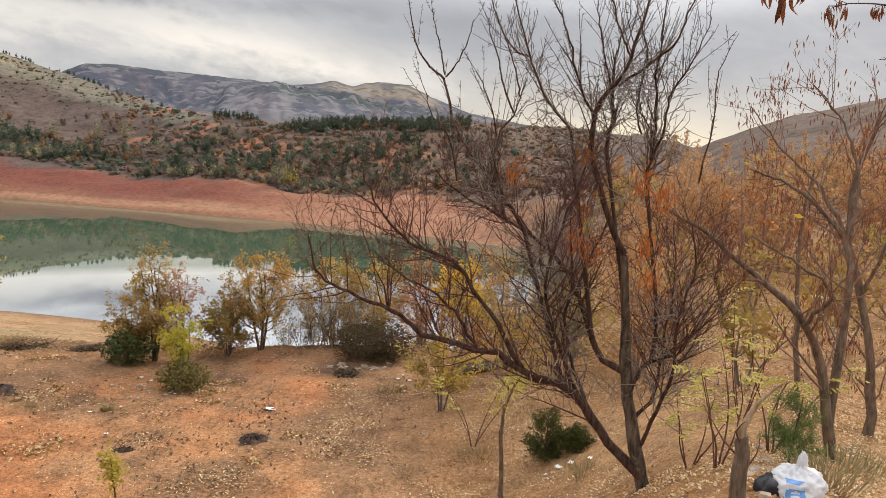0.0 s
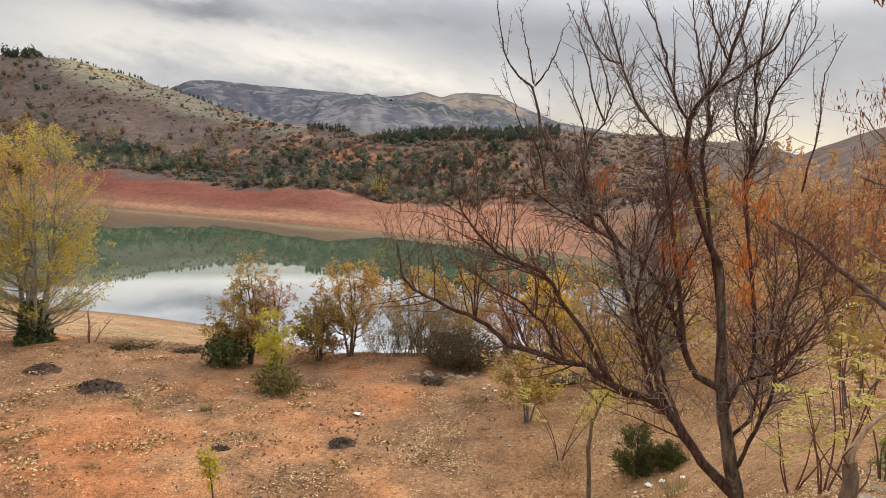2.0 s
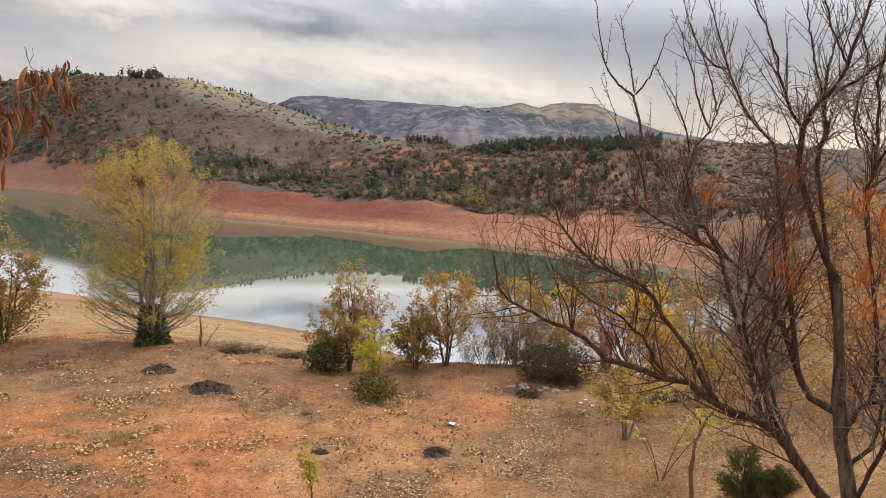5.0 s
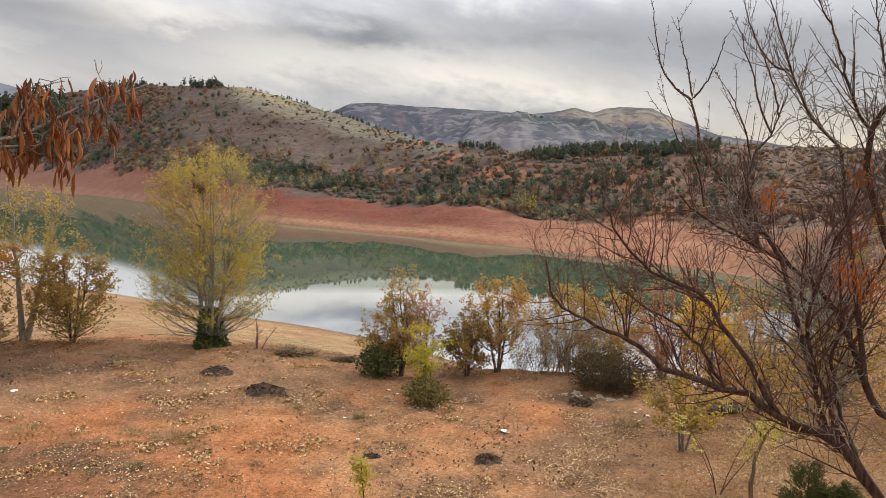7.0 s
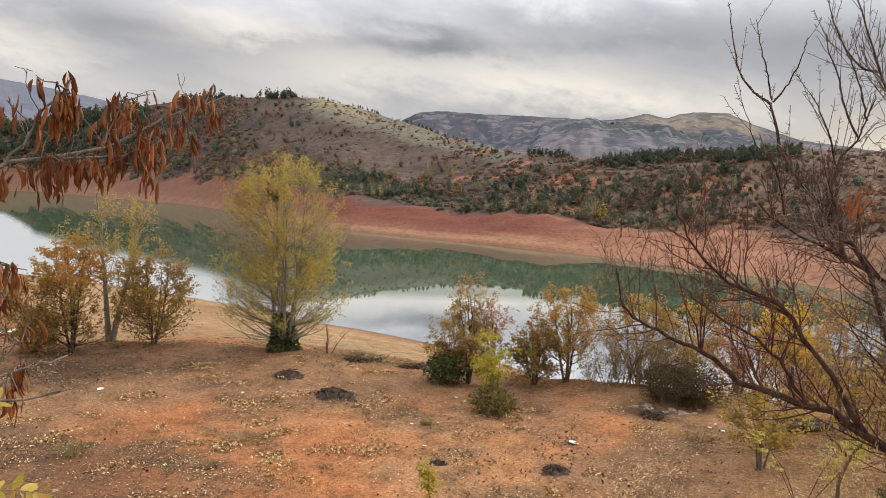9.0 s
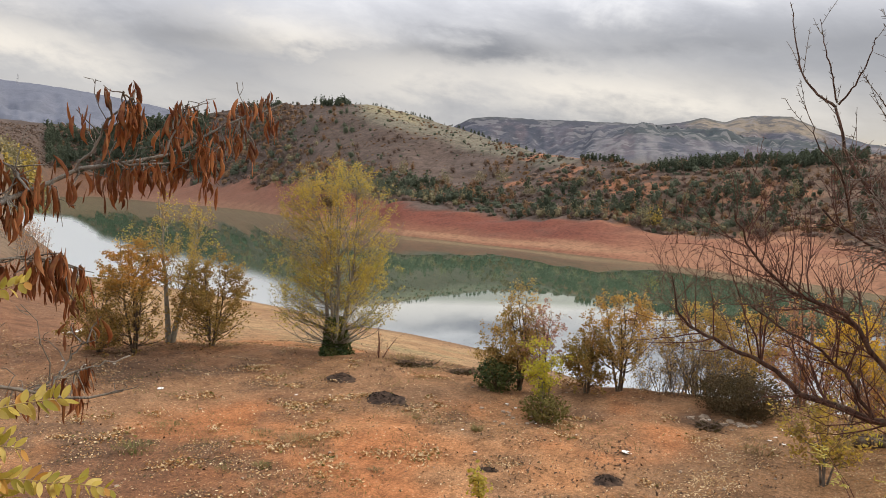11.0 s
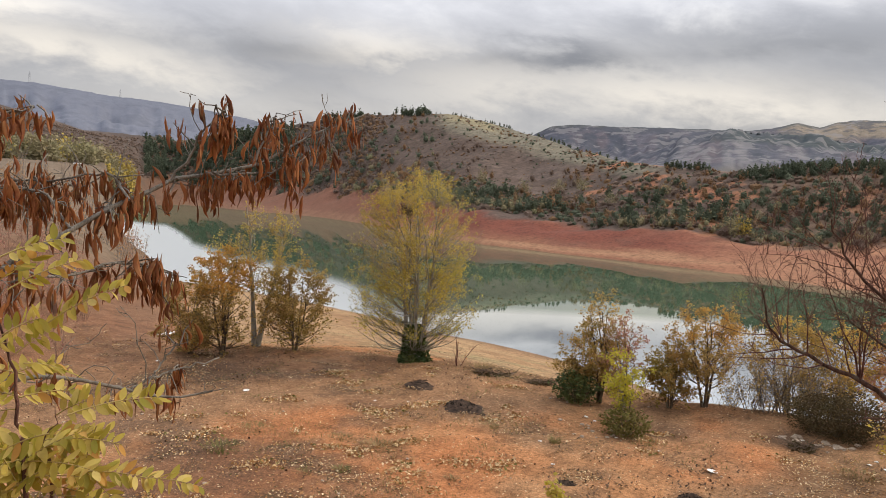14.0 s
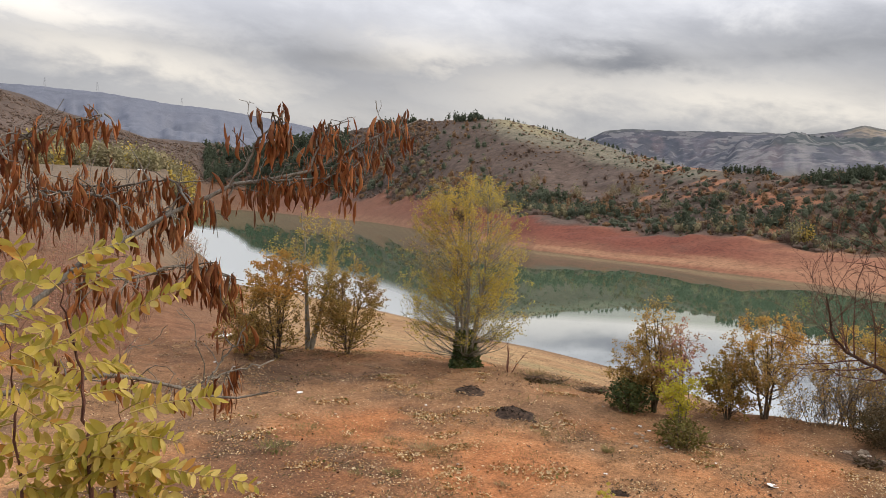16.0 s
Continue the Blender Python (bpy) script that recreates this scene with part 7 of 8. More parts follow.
def juniper(place, height, wide, seed, label):
    """A spiky evergreen: many rising sprays inside a cone, clothed in short needles."""
    rng = np.random.default_rng(seed)
    ob = thing("juniper_bush", place, label, "bush")
    wood, tips = Wood(), []
    w1 = Wood()
    w1.tube([(0, 0, -0.05), (0.01, 0, height * 0.4), (0, 0.01, height * 0.9)], [0.03, 0.02, 0.006], 6)
    part("trunk", w1.mesh("trunk", BARK_DARK), ob)
    for _ in range(95):
        h = rng.random() ** 1.4
        a = rng.random() * 6.283
        k = wide * 0.5 * (1 - h) ** 0.42 * rng.uniform(0.55, 1.05)
        tip = np.array([k * math.cos(a), k * math.sin(a), 0.06 * height + h * height * 0.94 + 0.05])
        base = np.array([0, 0, max(0.02, tip[2] - k * 0.7 - 0.12)])
        line = spline([base, base * 0.5 + tip * 0.5 - np.array([0, 0, 0.05 * k]), tip], 7)
        rad = np.linspace(0.006, 0.002, 7)
        wood.tube(line, rad, 3)
        shoots(wood, line, rad, rng, 1, (16,), (0.16,), 0.12, 0.12, 3, 0.3, 0.5, 0.8, tips, 0.0018)
        tips.append(line[3:])
    part("spray_growth", wood.mesh("spray_growth", BARK_DARK), ob, kind="stuff")
    pts = np.concatenate(tips)
    n = int(9000 * wide)
    pick = pts[rng.integers(0, len(pts), n)] + rng.normal(0, 0.018, (n, 3))
    a = rng.normal(0, 0.8, (n, 3)) + np.array([0, 0, 0.6]) + pick * np.array([1.2, 1.2, 0])
    a /= np.linalg.norm(a, axis=1)[:, None]
    b = np.cross(a, rng.normal(0, 1, (n, 3)))
    b /= np.linalg.norm(b, axis=1)[:, None]
    L = rng.uniform(0.03, 0.065, (n, 1))
    v = np.stack([pick - b * 0.005, pick + b * 0.005, pick + a * L + b * 0.002, pick + a * L - b * 0.002], 1).reshape(-1, 3)
    part("needle_coat", put_mesh("needles", v, np.arange(4 * n).reshape(n, 4), JUNIPER, False), ob, kind="stuff")


juniper(at(-9.3, 13.9), 0.98, 1.15, 361, "green cone-shaped juniper bush in leaf litter")
juniper(at(-11.7, 13.7), 0.46, 0.75, 362, "small green juniper beside a larger one")


def young_pine(place, height, label, seed):
    rng = np.random.default_rng(seed)
    ob = thing("young_pine", place, label, "tree")
    w1 = Wood()
    stem = bend((0, 0, -0.05), (0.1, 0, 1), height, 6, rng, 0.05)
    w1.tube(stem, np.linspace(0.018, 0.006, 7), 6)
    part("trunk", w1.mesh("trunk", BARK_DARK), ob)
    tips, w2 = [], Wood()
    shoots(w2, stem, np.linspace(0.018, 0.006, 7), rng, 2, (26, 16), (0.42, 0.18), 0.04, 0.12, 3, 0.08, 0.5, 0.95, tips, 0.002)
    part("twig_growth", w2.mesh("twig_growth", BARK_DARK), ob, kind="stuff")
    pts = np.concatenate(tips)
    pick = pts[rng.integers(0, len(pts), 4500)] + rng.normal(0, 0.02, (4500, 3))
    a = rng.normal(0, 1, (4500, 3)) + np.array([0, 0, 0.5])
    a /= np.linalg.norm(a, axis=1)[:, None]
    b = np.cross(a, rng.normal(0, 1, (4500, 3)))
    b /= np.linalg.norm(b, axis=1)[:, None]
    v = np.stack([pick - b * 0.002, pick + b * 0.002, pick + a * 0.075 + b * 0.0008, pick + a * 0.075 - b * 0.0008], 1).reshape(-1, 3)
    part("needle_coat", put_mesh("needles", v, np.arange(18000).reshape(4500, 4), leaf_mat("pine_needles", (0.10, 0.15, 0.045), (0.16, 0.21, 0.07), (0.12, 0.17, 0.05), 0.2), False), ob, kind="stuff")


young_pine(at(-27.4, 8.6), 0.85, "small fresh green pine on the littered bank", 371)


def feathered_shrub(place, height, seed, label):
    """A thin shrub with a few drooping yellow feathered leaves."""
    rng = np.random.default_rng(seed)
    ob = thing("feathered_shrub", place, label, "shrub")
    shapes = leaflet_shapes(FROND_PALE)
    for k in range(4):
        a = 6.28 * k / 4 + rng.random()
        line = bend((0.03 * math.cos(a), 0.03 * math.sin(a), -0.05), (0.3 * math.cos(a), 0.3 * math.sin(a), 1), height * rng.uniform(0.7, 1.0), 8, rng, 0.08)
        w1 = Wood()
        w1.tube(line, np.linspace(0.013, 0.004, 9), 5)
        part("stem", w1.mesh("stem", BARK_RED), ob)
        for i in (5, 6, 7, 8, 8):
            b = rng.random() * 6.28
            tip = line[i] + np.array([math.cos(b) * 0.28, math.sin(b) * 0.28, rng.uniform(-0.12, 0.10)])
            compound_leaf(ob, line[i], tip, 6, 0.075, FROND_PALE, rng, shapes, (0, 0, 1))


FROND_PALE = vary_mat("pale_yellow_leaflets", [(0.0, (0.50, 0.46, 0.10)), (0.5, (0.58, 0.50, 0.14)), (1.0, (0.44, 0.44, 0.10))])
for az, r, h, seed in ((-22.6, 8.4, 1.55, 381), (-20.6, 9.4, 1.2, 382), (-26.2, 9.6, 1.5, 383), (-24.0, 12.0, 2.3, 384), (-3.2, 15.0, 2.0, 385)):
    feathered_shrub(at(az, r), h, seed, "thin shrub with drooping pale yellow feathered leaves")


# ---- things lying on the flat ----
CHAR = plain_mat("charcoal", (0.012, 0.010, 0.009), (0.045, 0.036, 0.030), 25.0, 0.95, 0.6, 0.03)
ASH = plain_mat("ash_soil", (0.028, 0.021, 0.018), (0.105, 0.070, 0.050), 7.0, 0.95, 0.5, 0.05)
STONE = plain_mat("pale_stone", (0.27, 0.205, 0.15), (0.43, 0.34, 0.255), 7.0, 0.9, 0.5)
WHITE_SCRAP = plain_mat("white_scrap", (0.70, 0.69, 0.66), (0.82, 0.81, 0.78), 9.0, 0.5, 0.2, 0.4)
DRY_GRASS = leaf_mat("dry_grass", (0.24, 0.18, 0.09), (0.36, 0.27, 0.14), (0.20, 0.19, 0.08), 0.3)
GREEN_GRASS = leaf_mat("green_grass", (0.12, 0.14, 0.05), (0.19, 0.19, 0.07), (0.24, 0.20, 0.09), 0.3)


def rock_mesh(name, rng, mat, flat=0.65):
    """A rough lump, one metre across to be scaled."""
    bm = bmesh.new()
    bmesh.ops.create_icosphere(bm, subdivisions=2, radius=0.5)
    s = rng.random() * 50
    for v in bm.verts:
        d = v.co.normalized()
        k = 1 + 0.45 * noise.noise(d * 1.6 + Vector((s, 0, 0))) + 0.2 * noise.noise(d * 4 + Vector((0, s, 0)))
        v.co = Vector((d.x * k * 0.5, d.y * k * 0.5, d.z * k * 0.5 * flat))
    me = bpy.data.meshes.new(name)
    bm.to_mesh(me)
    bm.free()
    me.materials.append(mat)
    return me


def fire_heap(az, r, wide, seed, label, ring=False):
    """Charred remains of a fire: a low ashy heap under black lumps and burnt sticks."""
    rng = np.random.default_rng(seed)
    ob = thing("fire_heap", at(az, r), label, "fire remains")
    n, m, v, f = 14, 26, [], []
    for i in range(n):
        t = i / (n - 1)
        for j in range(m):
            a = 6.283 * j / m
            k = wide * 0.5 * t * (1 + 0.25 * noise.noise(Vector((math.cos(a) * 2, math.sin(a) * 2, seed))))
            h = (1 - t) ** 1.3 * wide * 0.19 + 0.02 * noise.noise(Vector((k * 9, a * 3, seed))) - 0.03 * t
            v.append((k * math.cos(a) * 1.25, k * math.sin(a) * 0.9, h))
    for i in range(n - 1):
        for j in range(m):
            f.append((i * m + j, (i + 1) * m + j, (i + 1) * m + (j + 1) % m, i * m + (j + 1) % m))
    part("ash", put_mesh("ash", v, f, ASH), ob, "grey-brown ash and soil")
    shapes = [rock_mesh("lump", rng, CHAR) for _ in range(4)]
    for _ in range(90):
        d, a = wide * 0.32 * rng.random() ** 0.8, rng.random() * 6.28
        lump = new("lump", shapes[int(rng.integers(0, 4))])
        lump.parent = ob
        s = wide * rng.uniform(0.012, 0.032)
        lump.matrix_basis = Matrix.Translation((d * math.cos(a) * 1.15, d * math.sin(a) * 0.8, max(0.0, wide * 0.165 * (1 - 2 * d / wide)) + s * 0.12)) @ Euler(rng.uniform(0, 6, 3)).to_matrix().to_4x4() @ Matrix.Diagonal((s * 1.5, s, s * 0.8, 1))
    w1 = Wood()
    for _ in range(6):
        a, b = rng.random() * 6.28, rng.random() * 6.28
        p = np.array([math.cos(a), math.sin(a), 0]) * wide * 0.3 * rng.random() + np.array([0, 0, wide * 0.13])
        w1.tube(bend(p, (math.cos(b), math.sin(b), rng.normal(-0.15, 0.08)), wide * rng.uniform(0.15, 0.3), 3, rng, 0.1), [0.011, 0.010, 0.008, 0.006], 5)
    part("burnt_wood", w1.mesh("burnt_wood", CHAR), ob, kind="stuff")


fire_heap(33.4, 20.4, 1.35, 401, "black heap of charcoal from an old fire")
fire_heap(36.8, 22.6, 1.0, 402, "low black charcoal remains of a fire")
fire_heap(14.9, 15.5, 0.75, 403, "scattered charred sticks of a small fire")
fire_heap(24.6, 15.4, 0.50, 404, "faint grey patch of an old small fire")


def tuft(az, r, wide, high, count, mat, seed, label):
    """Blades of grass that spread from one root."""
    rng = np.random.default_rng(seed)
    ob = thing("grass_tuft", at(az, r), label, "grass", "grass tufts on the flat")
    a, d = rng.random(count) * 6.283, wide * 0.5 * rng.random(count) ** 0.6
    base = np.stack([d * np.cos(a), d * np.sin(a) * 0.7, np.full(count, -0.01)], 1)
    lean = np.stack([np.cos(a), np.sin(a), np.zeros(count)], 1) * rng.uniform(0.1, 0.9, (count, 1)) + rng.normal(0, 0.25, (count, 3))
    lean[:, 2] = 1.0
    h = (high * rng.uniform(0.4, 1.1, count))[:, None]
    w2 = np.stack([-np.sin(a), np.cos(a), np.zeros(count)], 1) * 0.006
    mid, tip = base + lean * h * 0.55, base + lean * h * np.array([1.25, 1.25, 0.9])
    v = np.stack([base - w2, base + w2, mid + w2 * 0.8, tip, mid - w2 * 0.8], 1).reshape(-1, 3)
    k = np.arange(count) * 5
    f = np.concatenate([np.stack([k, k + 1, k + 2, k + 4], 1), np.stack([k + 4, k + 2, k + 3, k + 3], 1)[:, :4]])
    me = bpy.data.meshes.new("blades")
    me.from_pydata(v.tolist(), [], [tuple(q) for q in f[:count].tolist()] + [(int(q[0]), int(q[1]), int(q[2])) for q in f[count:]])
    me.materials.append(mat)
    part("blade_tuft", me, ob, kind="stuff")


for az, r, wd, h, n, mat, label in ((40.0, 17.1, 1.15, 0.13, 420, DRY_GRASS, "wide flat tuft of dry grass"), (25.7, 17.8, 0.30, 0.20, 150, GREEN_GRASS, "small upright green grass tuft"), (30.9, 18.9, 0.6, 0.10, 160, DRY_GRASS, "low tuft of dry brown grass"),
                                    (43.1, 17.9, 0.8, 0.10, 200, DRY_GRASS, "low straggling tuft of dry grass"), (43.1, 15.7, 0.5, 0.10, 180, GREEN_GRASS, "small grey-green grass tuft"), (46.0, 15.8, 0.6, 0.08, 140, DRY_GRASS, "low tuft of dry brown grass"),
                                    (52.5, 17.6, 1.2, 0.13, 320, GREEN_GRASS, "wide greyish green grass patch"), (50.0, 19.0, 1.3, 0.11, 320, DRY_GRASS, "wide tuft of dry grass and stalks"), (34.0, 15.2, 0.4, 0.08, 90, DRY_GRASS, "low tuft of dry brown grass"),
                                    (31.8, 25.2, 1.3, 0.22, 220, DRY_GRASS, "dry grass fringe at the beach edge"), (19.0, 18.8, 0.9, 0.10, 150, DRY_GRASS, "thin dry grass beside the bush"), (4.0, 18.6, 1.0, 0.15, 170, DRY_GRASS, "dry grass beside scattered litter"),
                                    (-4, 14.5, 1.0, 0.22, 200, DRY_GRASS, "tall dry grass under the trees"), (-12.5, 12.0, 0.9, 0.25, 180, DRY_GRASS, "tall dry grass under the plum tree"), (-29.5, 7.2, 0.8, 0.3, 220, DRY_GRASS, "tall dry grass beside the rubbish"), (-31, 9.2, 1.2, 0.3, 260, DRY_GRASS, "tall dry grass on the bank")):
    tuft(az, r, wd, h, n, mat, int(r * 100 + az), label)


def plate(az, r, size, label, tilt=8):
    """A shallow foam plate with a rolled rim."""
    ob = tagged(new("foam_plate"), label, "litter", "white litter on the flat")
    prof = [(0.0, 0.004), (0.30, 0.004), (0.36, 0.02), (0.46, 0.045), (0.50, 0.045), (0.50, 0.036), (0.45, 0.034), (0.36, 0.008), (0.0, -0.004)]
    m, v, f = 24, [], []
    for x, z in prof:
        for j in range(m):
            a = 6.283 * j / m
            v.append((x * size * math.cos(a), x * size * math.sin(a), z * size * 2))
    for i in range(len(prof) - 1):
        for j in range(m):
            f.append((i * m + j, i * m + (j + 1) % m, (i + 1) * m + (j + 1) % m, (i + 1) * m + j))
    part("dish", put_mesh("dish", v, f, WHITE_SCRAP), ob)
    ob.matrix_basis = Matrix.Translation(at(az, r, 0.01)) @ pose(0, 0, 0, tilt, tilt * 0.6, az * 7)


def scrap(az, r, size, seed, label, lift=0.0, mat=None):
    """A crumpled scrap of sheet, slightly thick."""
    rng = np.random.default_rng(seed)
    n, v, f = 7, [], []
    for side in (0, 1):
        for i in range(n):
            for j in range(n):
                x, y = i / (n - 1) - 0.5, j / (n - 1) - 0.5
                wob = 0.2 * noise.noise(Vector((x * 3, y * 3, seed))) + 0.1 * noise.noise(Vector((x * 7, y * 7, seed)))
                edge = 1 + 0.35 * noise.noise(Vector((x * 2, y * 2, seed + 9)))
                v.append((x * size * edge, y * size * 0.75 * edge, size * (0.16 + wob) + side * 0.006))
    for side in (0, 1):
        o = side * n * n
        for i in range(n - 1):
            for j in range(n - 1):
                q = (o + i * n + j, o + (i + 1) * n + j, o + (i + 1) * n + j + 1, o + i * n + j + 1)
                f.append(q if side else q[::-1])
    ob = thing("plastic_scrap", at(az, r, lift), label, "litter", "white litter on the flat")
    ob.matrix_basis = ob.matrix_basis @ Matrix.Rotation(rng.uniform(0, 6.28), 4, "Z")
    part("sheet", put_mesh("sheet", v, f, mat or WHITE_SCRAP), ob)


plate(13.6, 17.5, 0.25, "white foam plate lying on bare soil")
plate(50.7, 23.0, 0.20, "white foam tray lying on bare soil", 4)
for k, (az, r, s) in enumerate(((26.9, 17.9, 0.14), (25.8, 16.5, 0.14), (40.5, 21.2, 0.14), (3.3, 19.5, 0.17), (2.9, 19.9, 0.15), (2.3, 19.3, 0.2), (2.6, 20.6, 0.25), (1.8, 20.2, 0.16), (5.5, 20.5, 0.15), (7.6, 20.7, 0.18), (22.6, 20.2, 0.15), (23.3, 20.6, 0.16),
                                (37.8, 20.9, 0.13), (-10.4, 13.0, 0.30), (-11.4, 13.0, 0.22), (-12.9, 12.8, 0.16), (-9.4, 12.9, 0.12), (-33.2, 6.9, 0.14), (-29.3, 7.3, 0.16), (-30.8, 8.0, 0.12), (57.2, 27.6, 0.2), (55.8, 26.8, 0.16), (53.9, 26.4, 0.14), (20.9, 19.0, 0.13), (19.0, 19.6, 0.10), (17.6, 18.3, 0.1))):
    scrap(az, r, s * 0.58, 500 + k, "crumpled white plastic scrap on the ground")
scrap(56.5, 34.6, 0.75, 540, "large white sheet lying on the red slope")
# a rag caught on a dead stem
pole = thing("dead_tree", at(1.7, 23.5), "grey dead stem with a white rag caught on it", "stem")
w1 = Wood()
w1.tube(bend((0, 0, -0.05), (0.05, 0, 1), 2.4, 8, np.random.default_rng(9), 0.05), np.linspace(0.04, 0.015, 9), 6)
part("stem", w1.mesh("stem", BARK_GREY), pole)
scrap(1.75, 23.35, 0.26, 541, "white rag caught on a dead stem", 0.75)

# the fallen log and the brush at the beach edge
def fallen_log(az, r, length, radius, turn, label, seed):
    rng = np.random.default_rng(seed)
    ob = thing("fallen_log", at(az, r, radius * 0.7), label, "log")
    w1 = Wood()
    line = np.stack([np.linspace(-length / 2, length / 2, 9), rng.normal(0, 0.01, 9), rng.normal(0, 0.008, 9)], 1)
    w1.tube(line, radius * (1 + 0.08 * rng.normal(0, 1, 9)), 12)
    part("bark", w1.mesh("bark", BARK_DARK), ob)
    for s in (-1, 1):
        w2 = Wood()
        w2.tube([(s * length / 2 * 0.995, 0, 0), (s * (length / 2 + 0.012), 0, 0)], [radius * 0.97, 0.004], 12)
        part("cut_end", w2.mesh("cut_end", SPLINTER), ob, "pale sawn end")
    ob.matrix_basis = ob.matrix_basis @ Matrix.Rotation(radians(turn), 4, "Z")


fallen_log(-3.4, 20.3, 1.2, 0.14, 20, "dark fallen log lying in leaf litter", 551)
fallen_log(-2.8, 20.9, 1.0, 0.11, 12, "second dark log behind the fallen one", 552)


def brush(az, r, length, turn, seed, label):
    rng = np.random.default_rng(seed)
    ob = thing("brush_pile", at(az, r), label, "brush")
    w1 = Wood()
    for _ in range(70):
        x = rng.uniform(-length / 2, length / 2)
        b = rng.normal(0, 0.5) + (0 if rng.random() < 0.5 else 3.14)
        w1.tube(bend((x, rng.normal(0, 0.12), abs(rng.normal(0.05, 0.05))), (math.cos(b), math.sin(b), rng.normal(0.1, 0.2)), rng.uniform(0.2, 0.6), 3, rng, 0.15), [0.012, 0.010, 0.007, 0.003], 4)
    part("brushwood", w1.mesh("brushwood", BARK_TAN), ob, kind="stuff")
    pts = np.stack([rng.uniform(-length / 2, length / 2, 160), rng.normal(0, 0.16, 160), np.abs(rng.normal(0.04, 0.05, 160))], 1)
    v, f = leaf_quads(pts, 0.07, rng)
    part("dead_foliage", put_mesh("dead_foliage", v, f, LEAF_DUSK, False), ob, kind="stuff")
    ob.matrix_basis = ob.matrix_basis @ Matrix.Rotation(radians(turn), 4, "Z")


brush(31.0, 24.4, 1.3, 15, 561, "low line of dead brush at the beach edge")
brush(27.0, 23.6, 0.7, 40, 562, "small heap of dead brown brush")
brush(7.6, 20.0, 0.6, 10, 563, "small heap of rubbish and twigs")


# ---- stones, leaf litter and crumbs of soil ----
def stones():
    rng = np.random.default_rng(601)
    shapes = [rock_mesh("stone", rng, STONE) for _ in range(6)]
    for k in range(150):
        if k < 26:
            az, r, s = 6.2 + rng.normal(0, 1.2), 20.6 + rng.normal(0, 0.25), rng.uniform(0.06, 0.22)
        elif k < 50:
            az, r, s = 21.6 + rng.normal(0, 1.6), 19.6 + rng.normal(0, 0.5), rng.uniform(0.05, 0.16)
        elif k < 85:
            az, r, s = rng.uniform(-35, -24), rng.uniform(5.5, 11), rng.uniform(0.04, 0.16)
        else:
            az, r, s = rng.uniform(-8, 66), rng.uniform(13, 28), rng.uniform(0.03, 0.10)
        ob = tagged(new("stone", shapes[k % 6]), "rough pale grey-brown stone lying on soil", "stone", "stones on the flat")
        ob.matrix_basis = Matrix.Translation(at(az, r, s * 0.10)) @ Matrix.Rotation(rng.uniform(0, 6.28), 4, "Z") @ Matrix.Diagonal((s * 1.2, s, s * 0.8, 1))


stones()


def lying(name, n, stretch, size, mat, rng, label, patch=(0.0, 0.12), curl=0.3, seed=0):
    """Leaves or crumbs that lie about on the ground, thick in drifts."""
    x, y, az, r = scatter(*stretch, n, rng)
    f = fbm(x / 2.1, y / 2.1, 4, 700 + seed) + 0.35 * fbm(x / 0.7, y / 0.7, 3, 720 + seed)
    margin = smooth(az, stretch[0], stretch[0] + 7) * (1 - smooth(az, stretch[1] - 7, stretch[1]))
    keep = rng.random(n) < (smooth(f, *patch) + 0.025) * margin
    x, y = x[keep], y[keep]
    z = land(x, y)
    c = np.stack([x, y, z + 0.018], 1)
    m = len(c)
    a = rng.random(m) * 6.283
    u = np.stack([np.cos(a), np.sin(a), rng.normal(0, curl, m)], 1)
    v = np.stack([-np.sin(a), np.cos(a), rng.normal(0, curl, m)], 1)
    s = (size * rng.uniform(0.5, 1.3, m))[:, None]
    q = np.stack([c - u * s * 0.7, c + v * s * 0.4 + np.array([0, 0, 0.3]) * s * 0.4, c + u * s * 0.7, c - v * s * 0.4 + np.array([0, 0, 0.3]) * s * 0.4], 1).reshape(-1, 3)
    stuff(name, q, np.arange(4 * m).reshape(m, 4), mat, label, "leaf litter")


rng = np.random.default_rng(611)
PALE_LITTER = leaf_mat("pale_dead_foliage", (0.44, 0.30, 0.15), (0.86, 0.70, 0.46), (0.58, 0.42, 0.23), 0.15, 0.5)
BROWN_LITTER = leaf_mat("brown_dead_foliage", (0.27, 0.135, 0.055), (0.46, 0.25, 0.105), (0.36, 0.19, 0.08), 0.15, 0.5)
DARK_LITTER = plain_mat("dark_crumbs", (0.06, 0.038, 0.025), (0.16, 0.095, 0.06), 9.0, 0.95)
lying("pale_leaf_litter", 300000, (0, 76, 11, 33), 0.038, PALE_LITTER, rng, "pale dead leaves strewn in drifts on the soil", (0.06, 0.62), 0.3, 1)
lying("brown_leaf_litter", 90000, (-8, 72, 11, 33), 0.040, BROWN_LITTER, rng, "brown dead leaves strewn on the soil", (-0.10, 0.34), 0.3, 1)
lying("clods_and_twigs", 46000, (-2, 74, 11.5, 32), 0.050, DARK_LITTER, np.random.default_rng(617), "dark clods and twig bits strewn on the soil", (0.02, 0.5), 0.55, 9)
lying("soil_crumbs", 22000, (10, 76, 11, 33), 0.036, DARK_LITTER, rng, "dark crumbs of soil and twig", (0.0, 0.25), 0.5, 1)
lying("bank_leaf_litter", 95000, (-42, 4, 4.5, 26), 0.034, BROWN_LITTER, rng, "thick brown leaf litter under the trees", (-0.25, 0.12), 0.4, 4)
lying("bank_pale_litter", 120000, (-42, 4, 4.5, 26), 0.030, PALE_LITTER, rng, "pale dead leaves under the trees", (-0.1, 0.2), 0.4, 5)
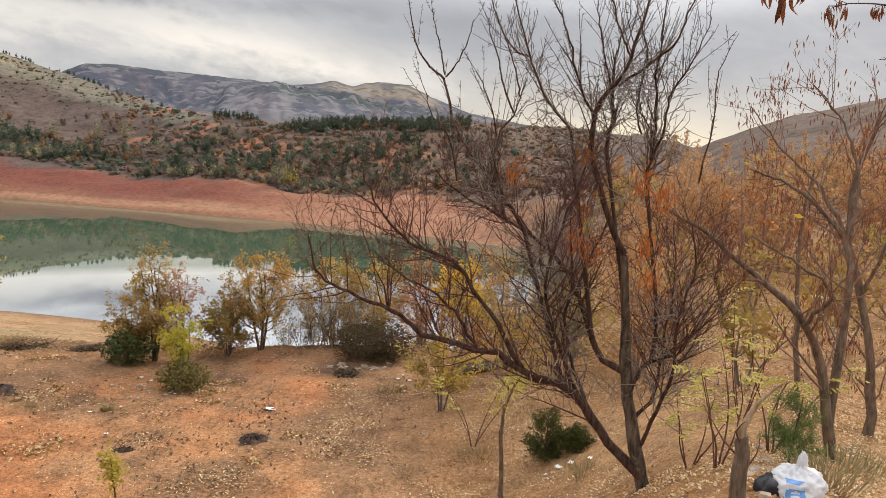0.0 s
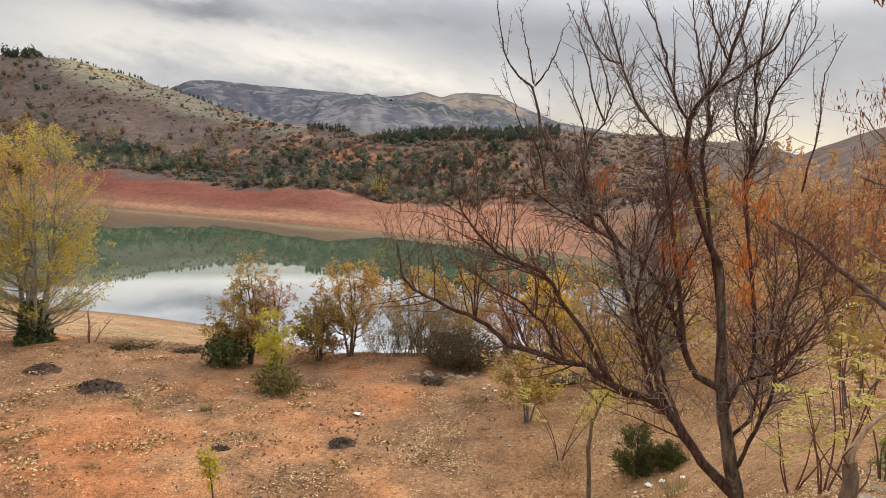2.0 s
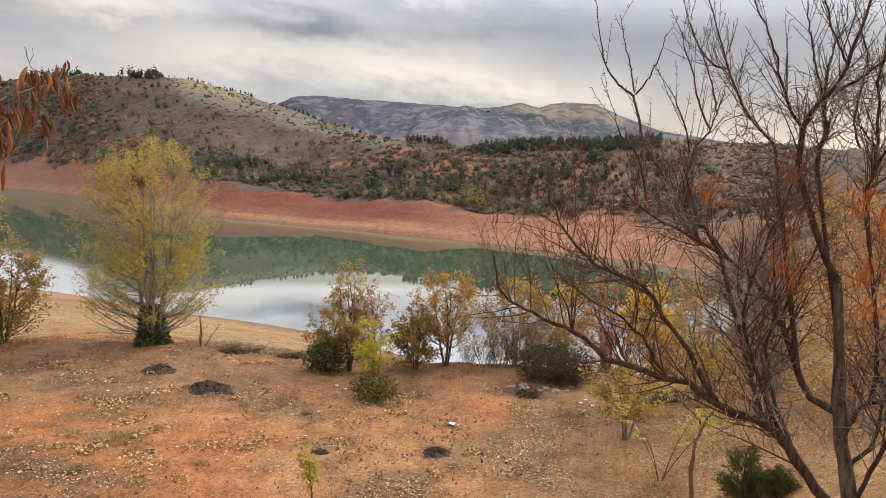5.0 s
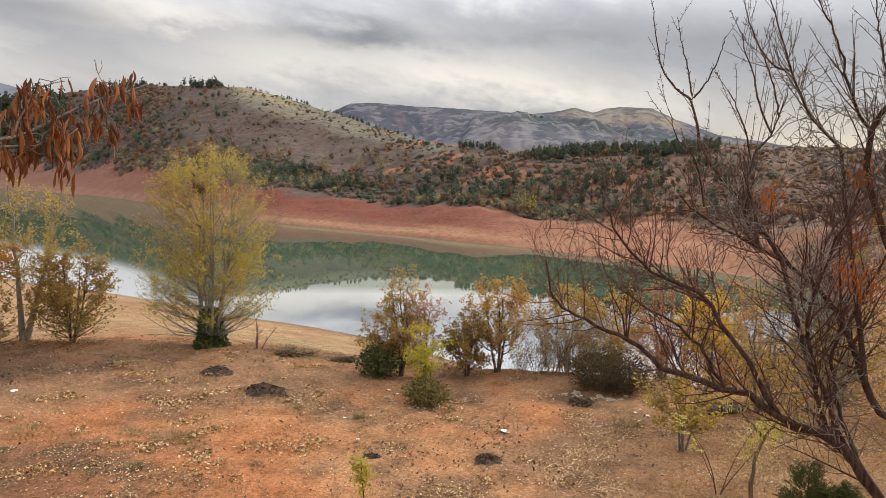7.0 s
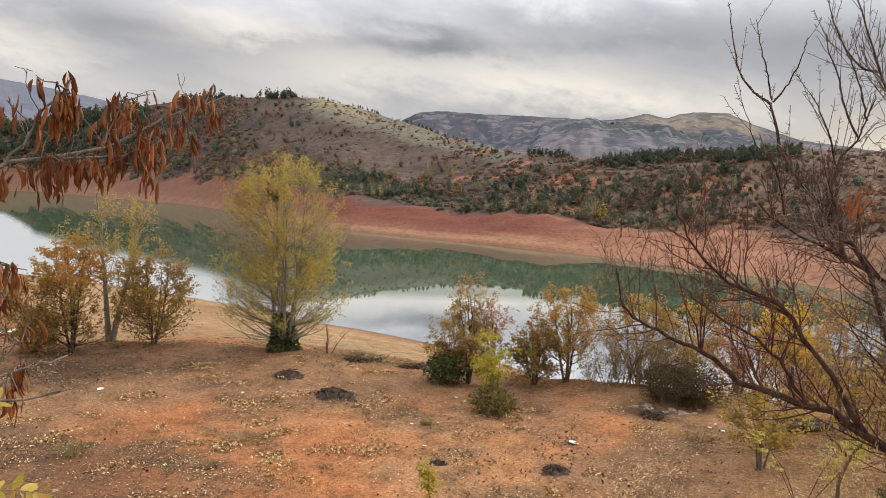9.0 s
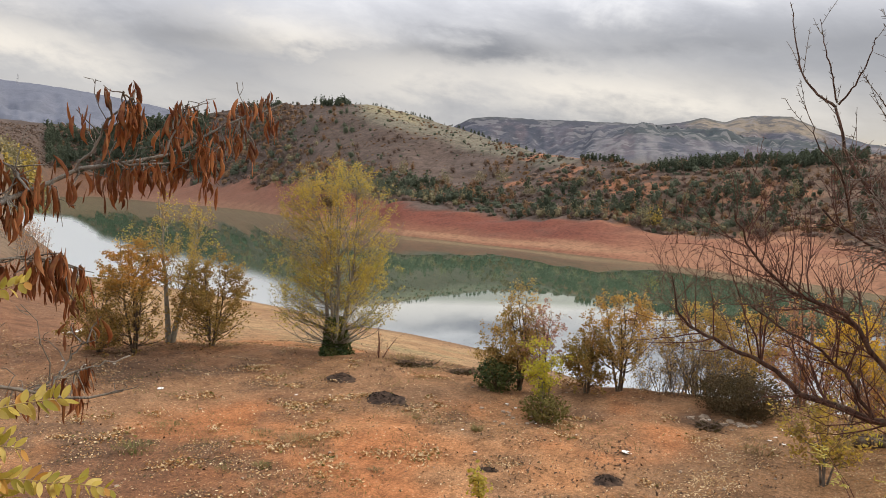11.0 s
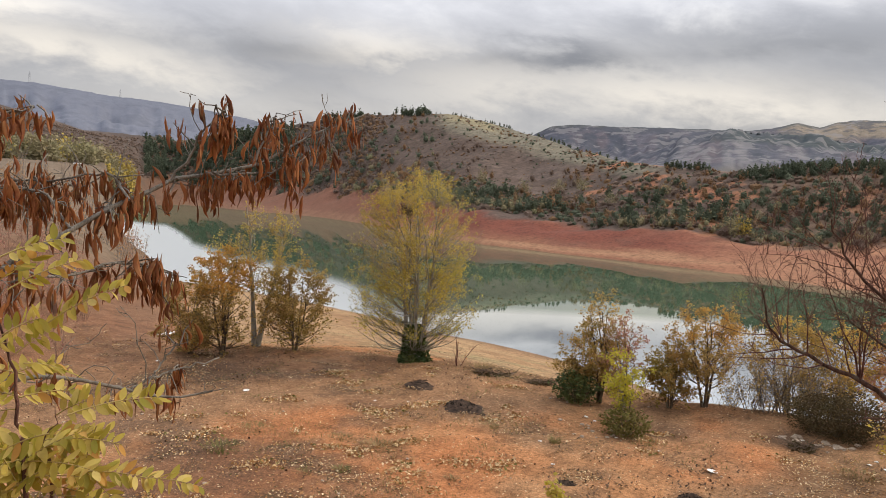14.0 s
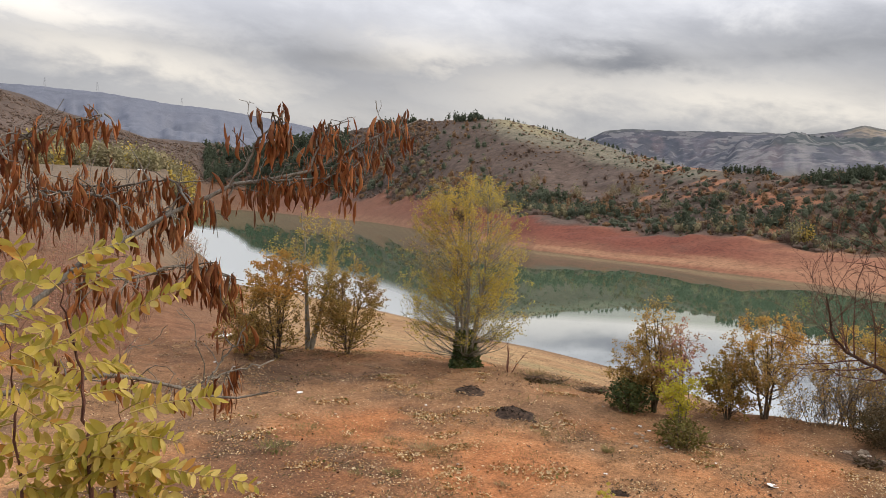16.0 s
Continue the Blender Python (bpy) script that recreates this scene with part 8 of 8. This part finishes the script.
lying("dark_leaf_litter", 15000, (10, 76, 11, 30), 0.055, LEAF_DUSK, rng, "dark damp dead leaves matted on the soil", (0.04, 0.20), 0.25, 1)

lying("beach_litter", 13000, (0, 60, 28, 50), 0.055, DARK_LITTER, rng, "dark twigs and crumbs strewn on the beach", (-0.05, 0.3), 0.3, 7)


def litter_mats():
    """Small mats of matted leaves, twigs and dry grass that the wind has left on the soil."""
    rng = np.random.default_rng(631)
    flecks, crumbs, blades = [], [], []
    for k in range(60):
        az, r = (rng.uniform(27, 60), rng.uniform(13.2, 25)) if k < 50 else (rng.uniform(3, 27), rng.uniform(13.5, 21.5))
        w, d, turn = 0.2 + 0.7 * rng.random() ** 2, rng.uniform(0.14, 0.42), rng.normal(0, 0.6)
        for store, n in ((flecks, int(130 * w)), (crumbs, int(110 * w)), (blades, int(16 * w))):
            q = rng.normal(0, 0.5, (n, 2)) * np.array([w, d])
            across, away = q[:, 0] * math.cos(turn) - q[:, 1] * math.sin(turn), q[:, 0] * math.sin(turn) + q[:, 1] * math.cos(turn)
            a = math.radians(az)
            x = -r * math.sin(a) + across * math.cos(a) - away * math.sin(a)
            y = r * math.cos(a) + across * math.sin(a) + away * math.cos(a)
            store.append(np.stack([x, y, land(x, y) + rng.uniform(0.015, 0.05, n)], 1))
    for name, pts, size, mat, label in (("matted_pale_litter", flecks, 0.042, PALE_LITTER, "pale dead leaves caught in small mats"), ("matted_brown_litter", crumbs, 0.048, BROWN_LITTER, "brown dead leaves and crumbs in small mats"), ("matted_grass", blades, 0.055, OLIVE_BUSH, "olive dry grass tufts in small mats")):
        v, f = leaf_quads(np.concatenate(pts), size, rng, 0.35, 1.8)
        stuff(name, v, f, mat, label, "leaf litter")


litter_mats()


def turf():
    """Short dead stalks and blades that stand in thin patches."""
    rng = np.random.default_rng(620)
    x, y, az, r = scatter(2, 74, 12, 29, 60000, rng)
    f = fbm(x / 1.3, y / 1.3, 4, 760) + 0.4 * fbm(x / 5, y / 5, 3, 770)
    k = rng.random(len(x)) < smooth(f, 0.10, 0.22) * 0.6
    x, y = x[k], y[k]
    n = len(x)
    p = np.stack([x, y, land(x, y) - 0.01], 1)
    a = rng.random(n) * 6.283
    side = np.stack([np.cos(a), np.sin(a), np.zeros(n)], 1) * 0.006
    tip = p + np.stack([rng.normal(0, 0.04, n), rng.normal(0, 0.04, n), rng.uniform(0.03, 0.11, n)], 1)
    v = np.stack([p - side, p + side, tip + side * 0.3, tip - side * 0.3], 1).reshape(-1, 3)
    stuff("thin_turf", v, np.arange(4 * n).reshape(n, 4), GREEN_GRASS, "thin short dry turf in patches on soil", "grass")


turf()
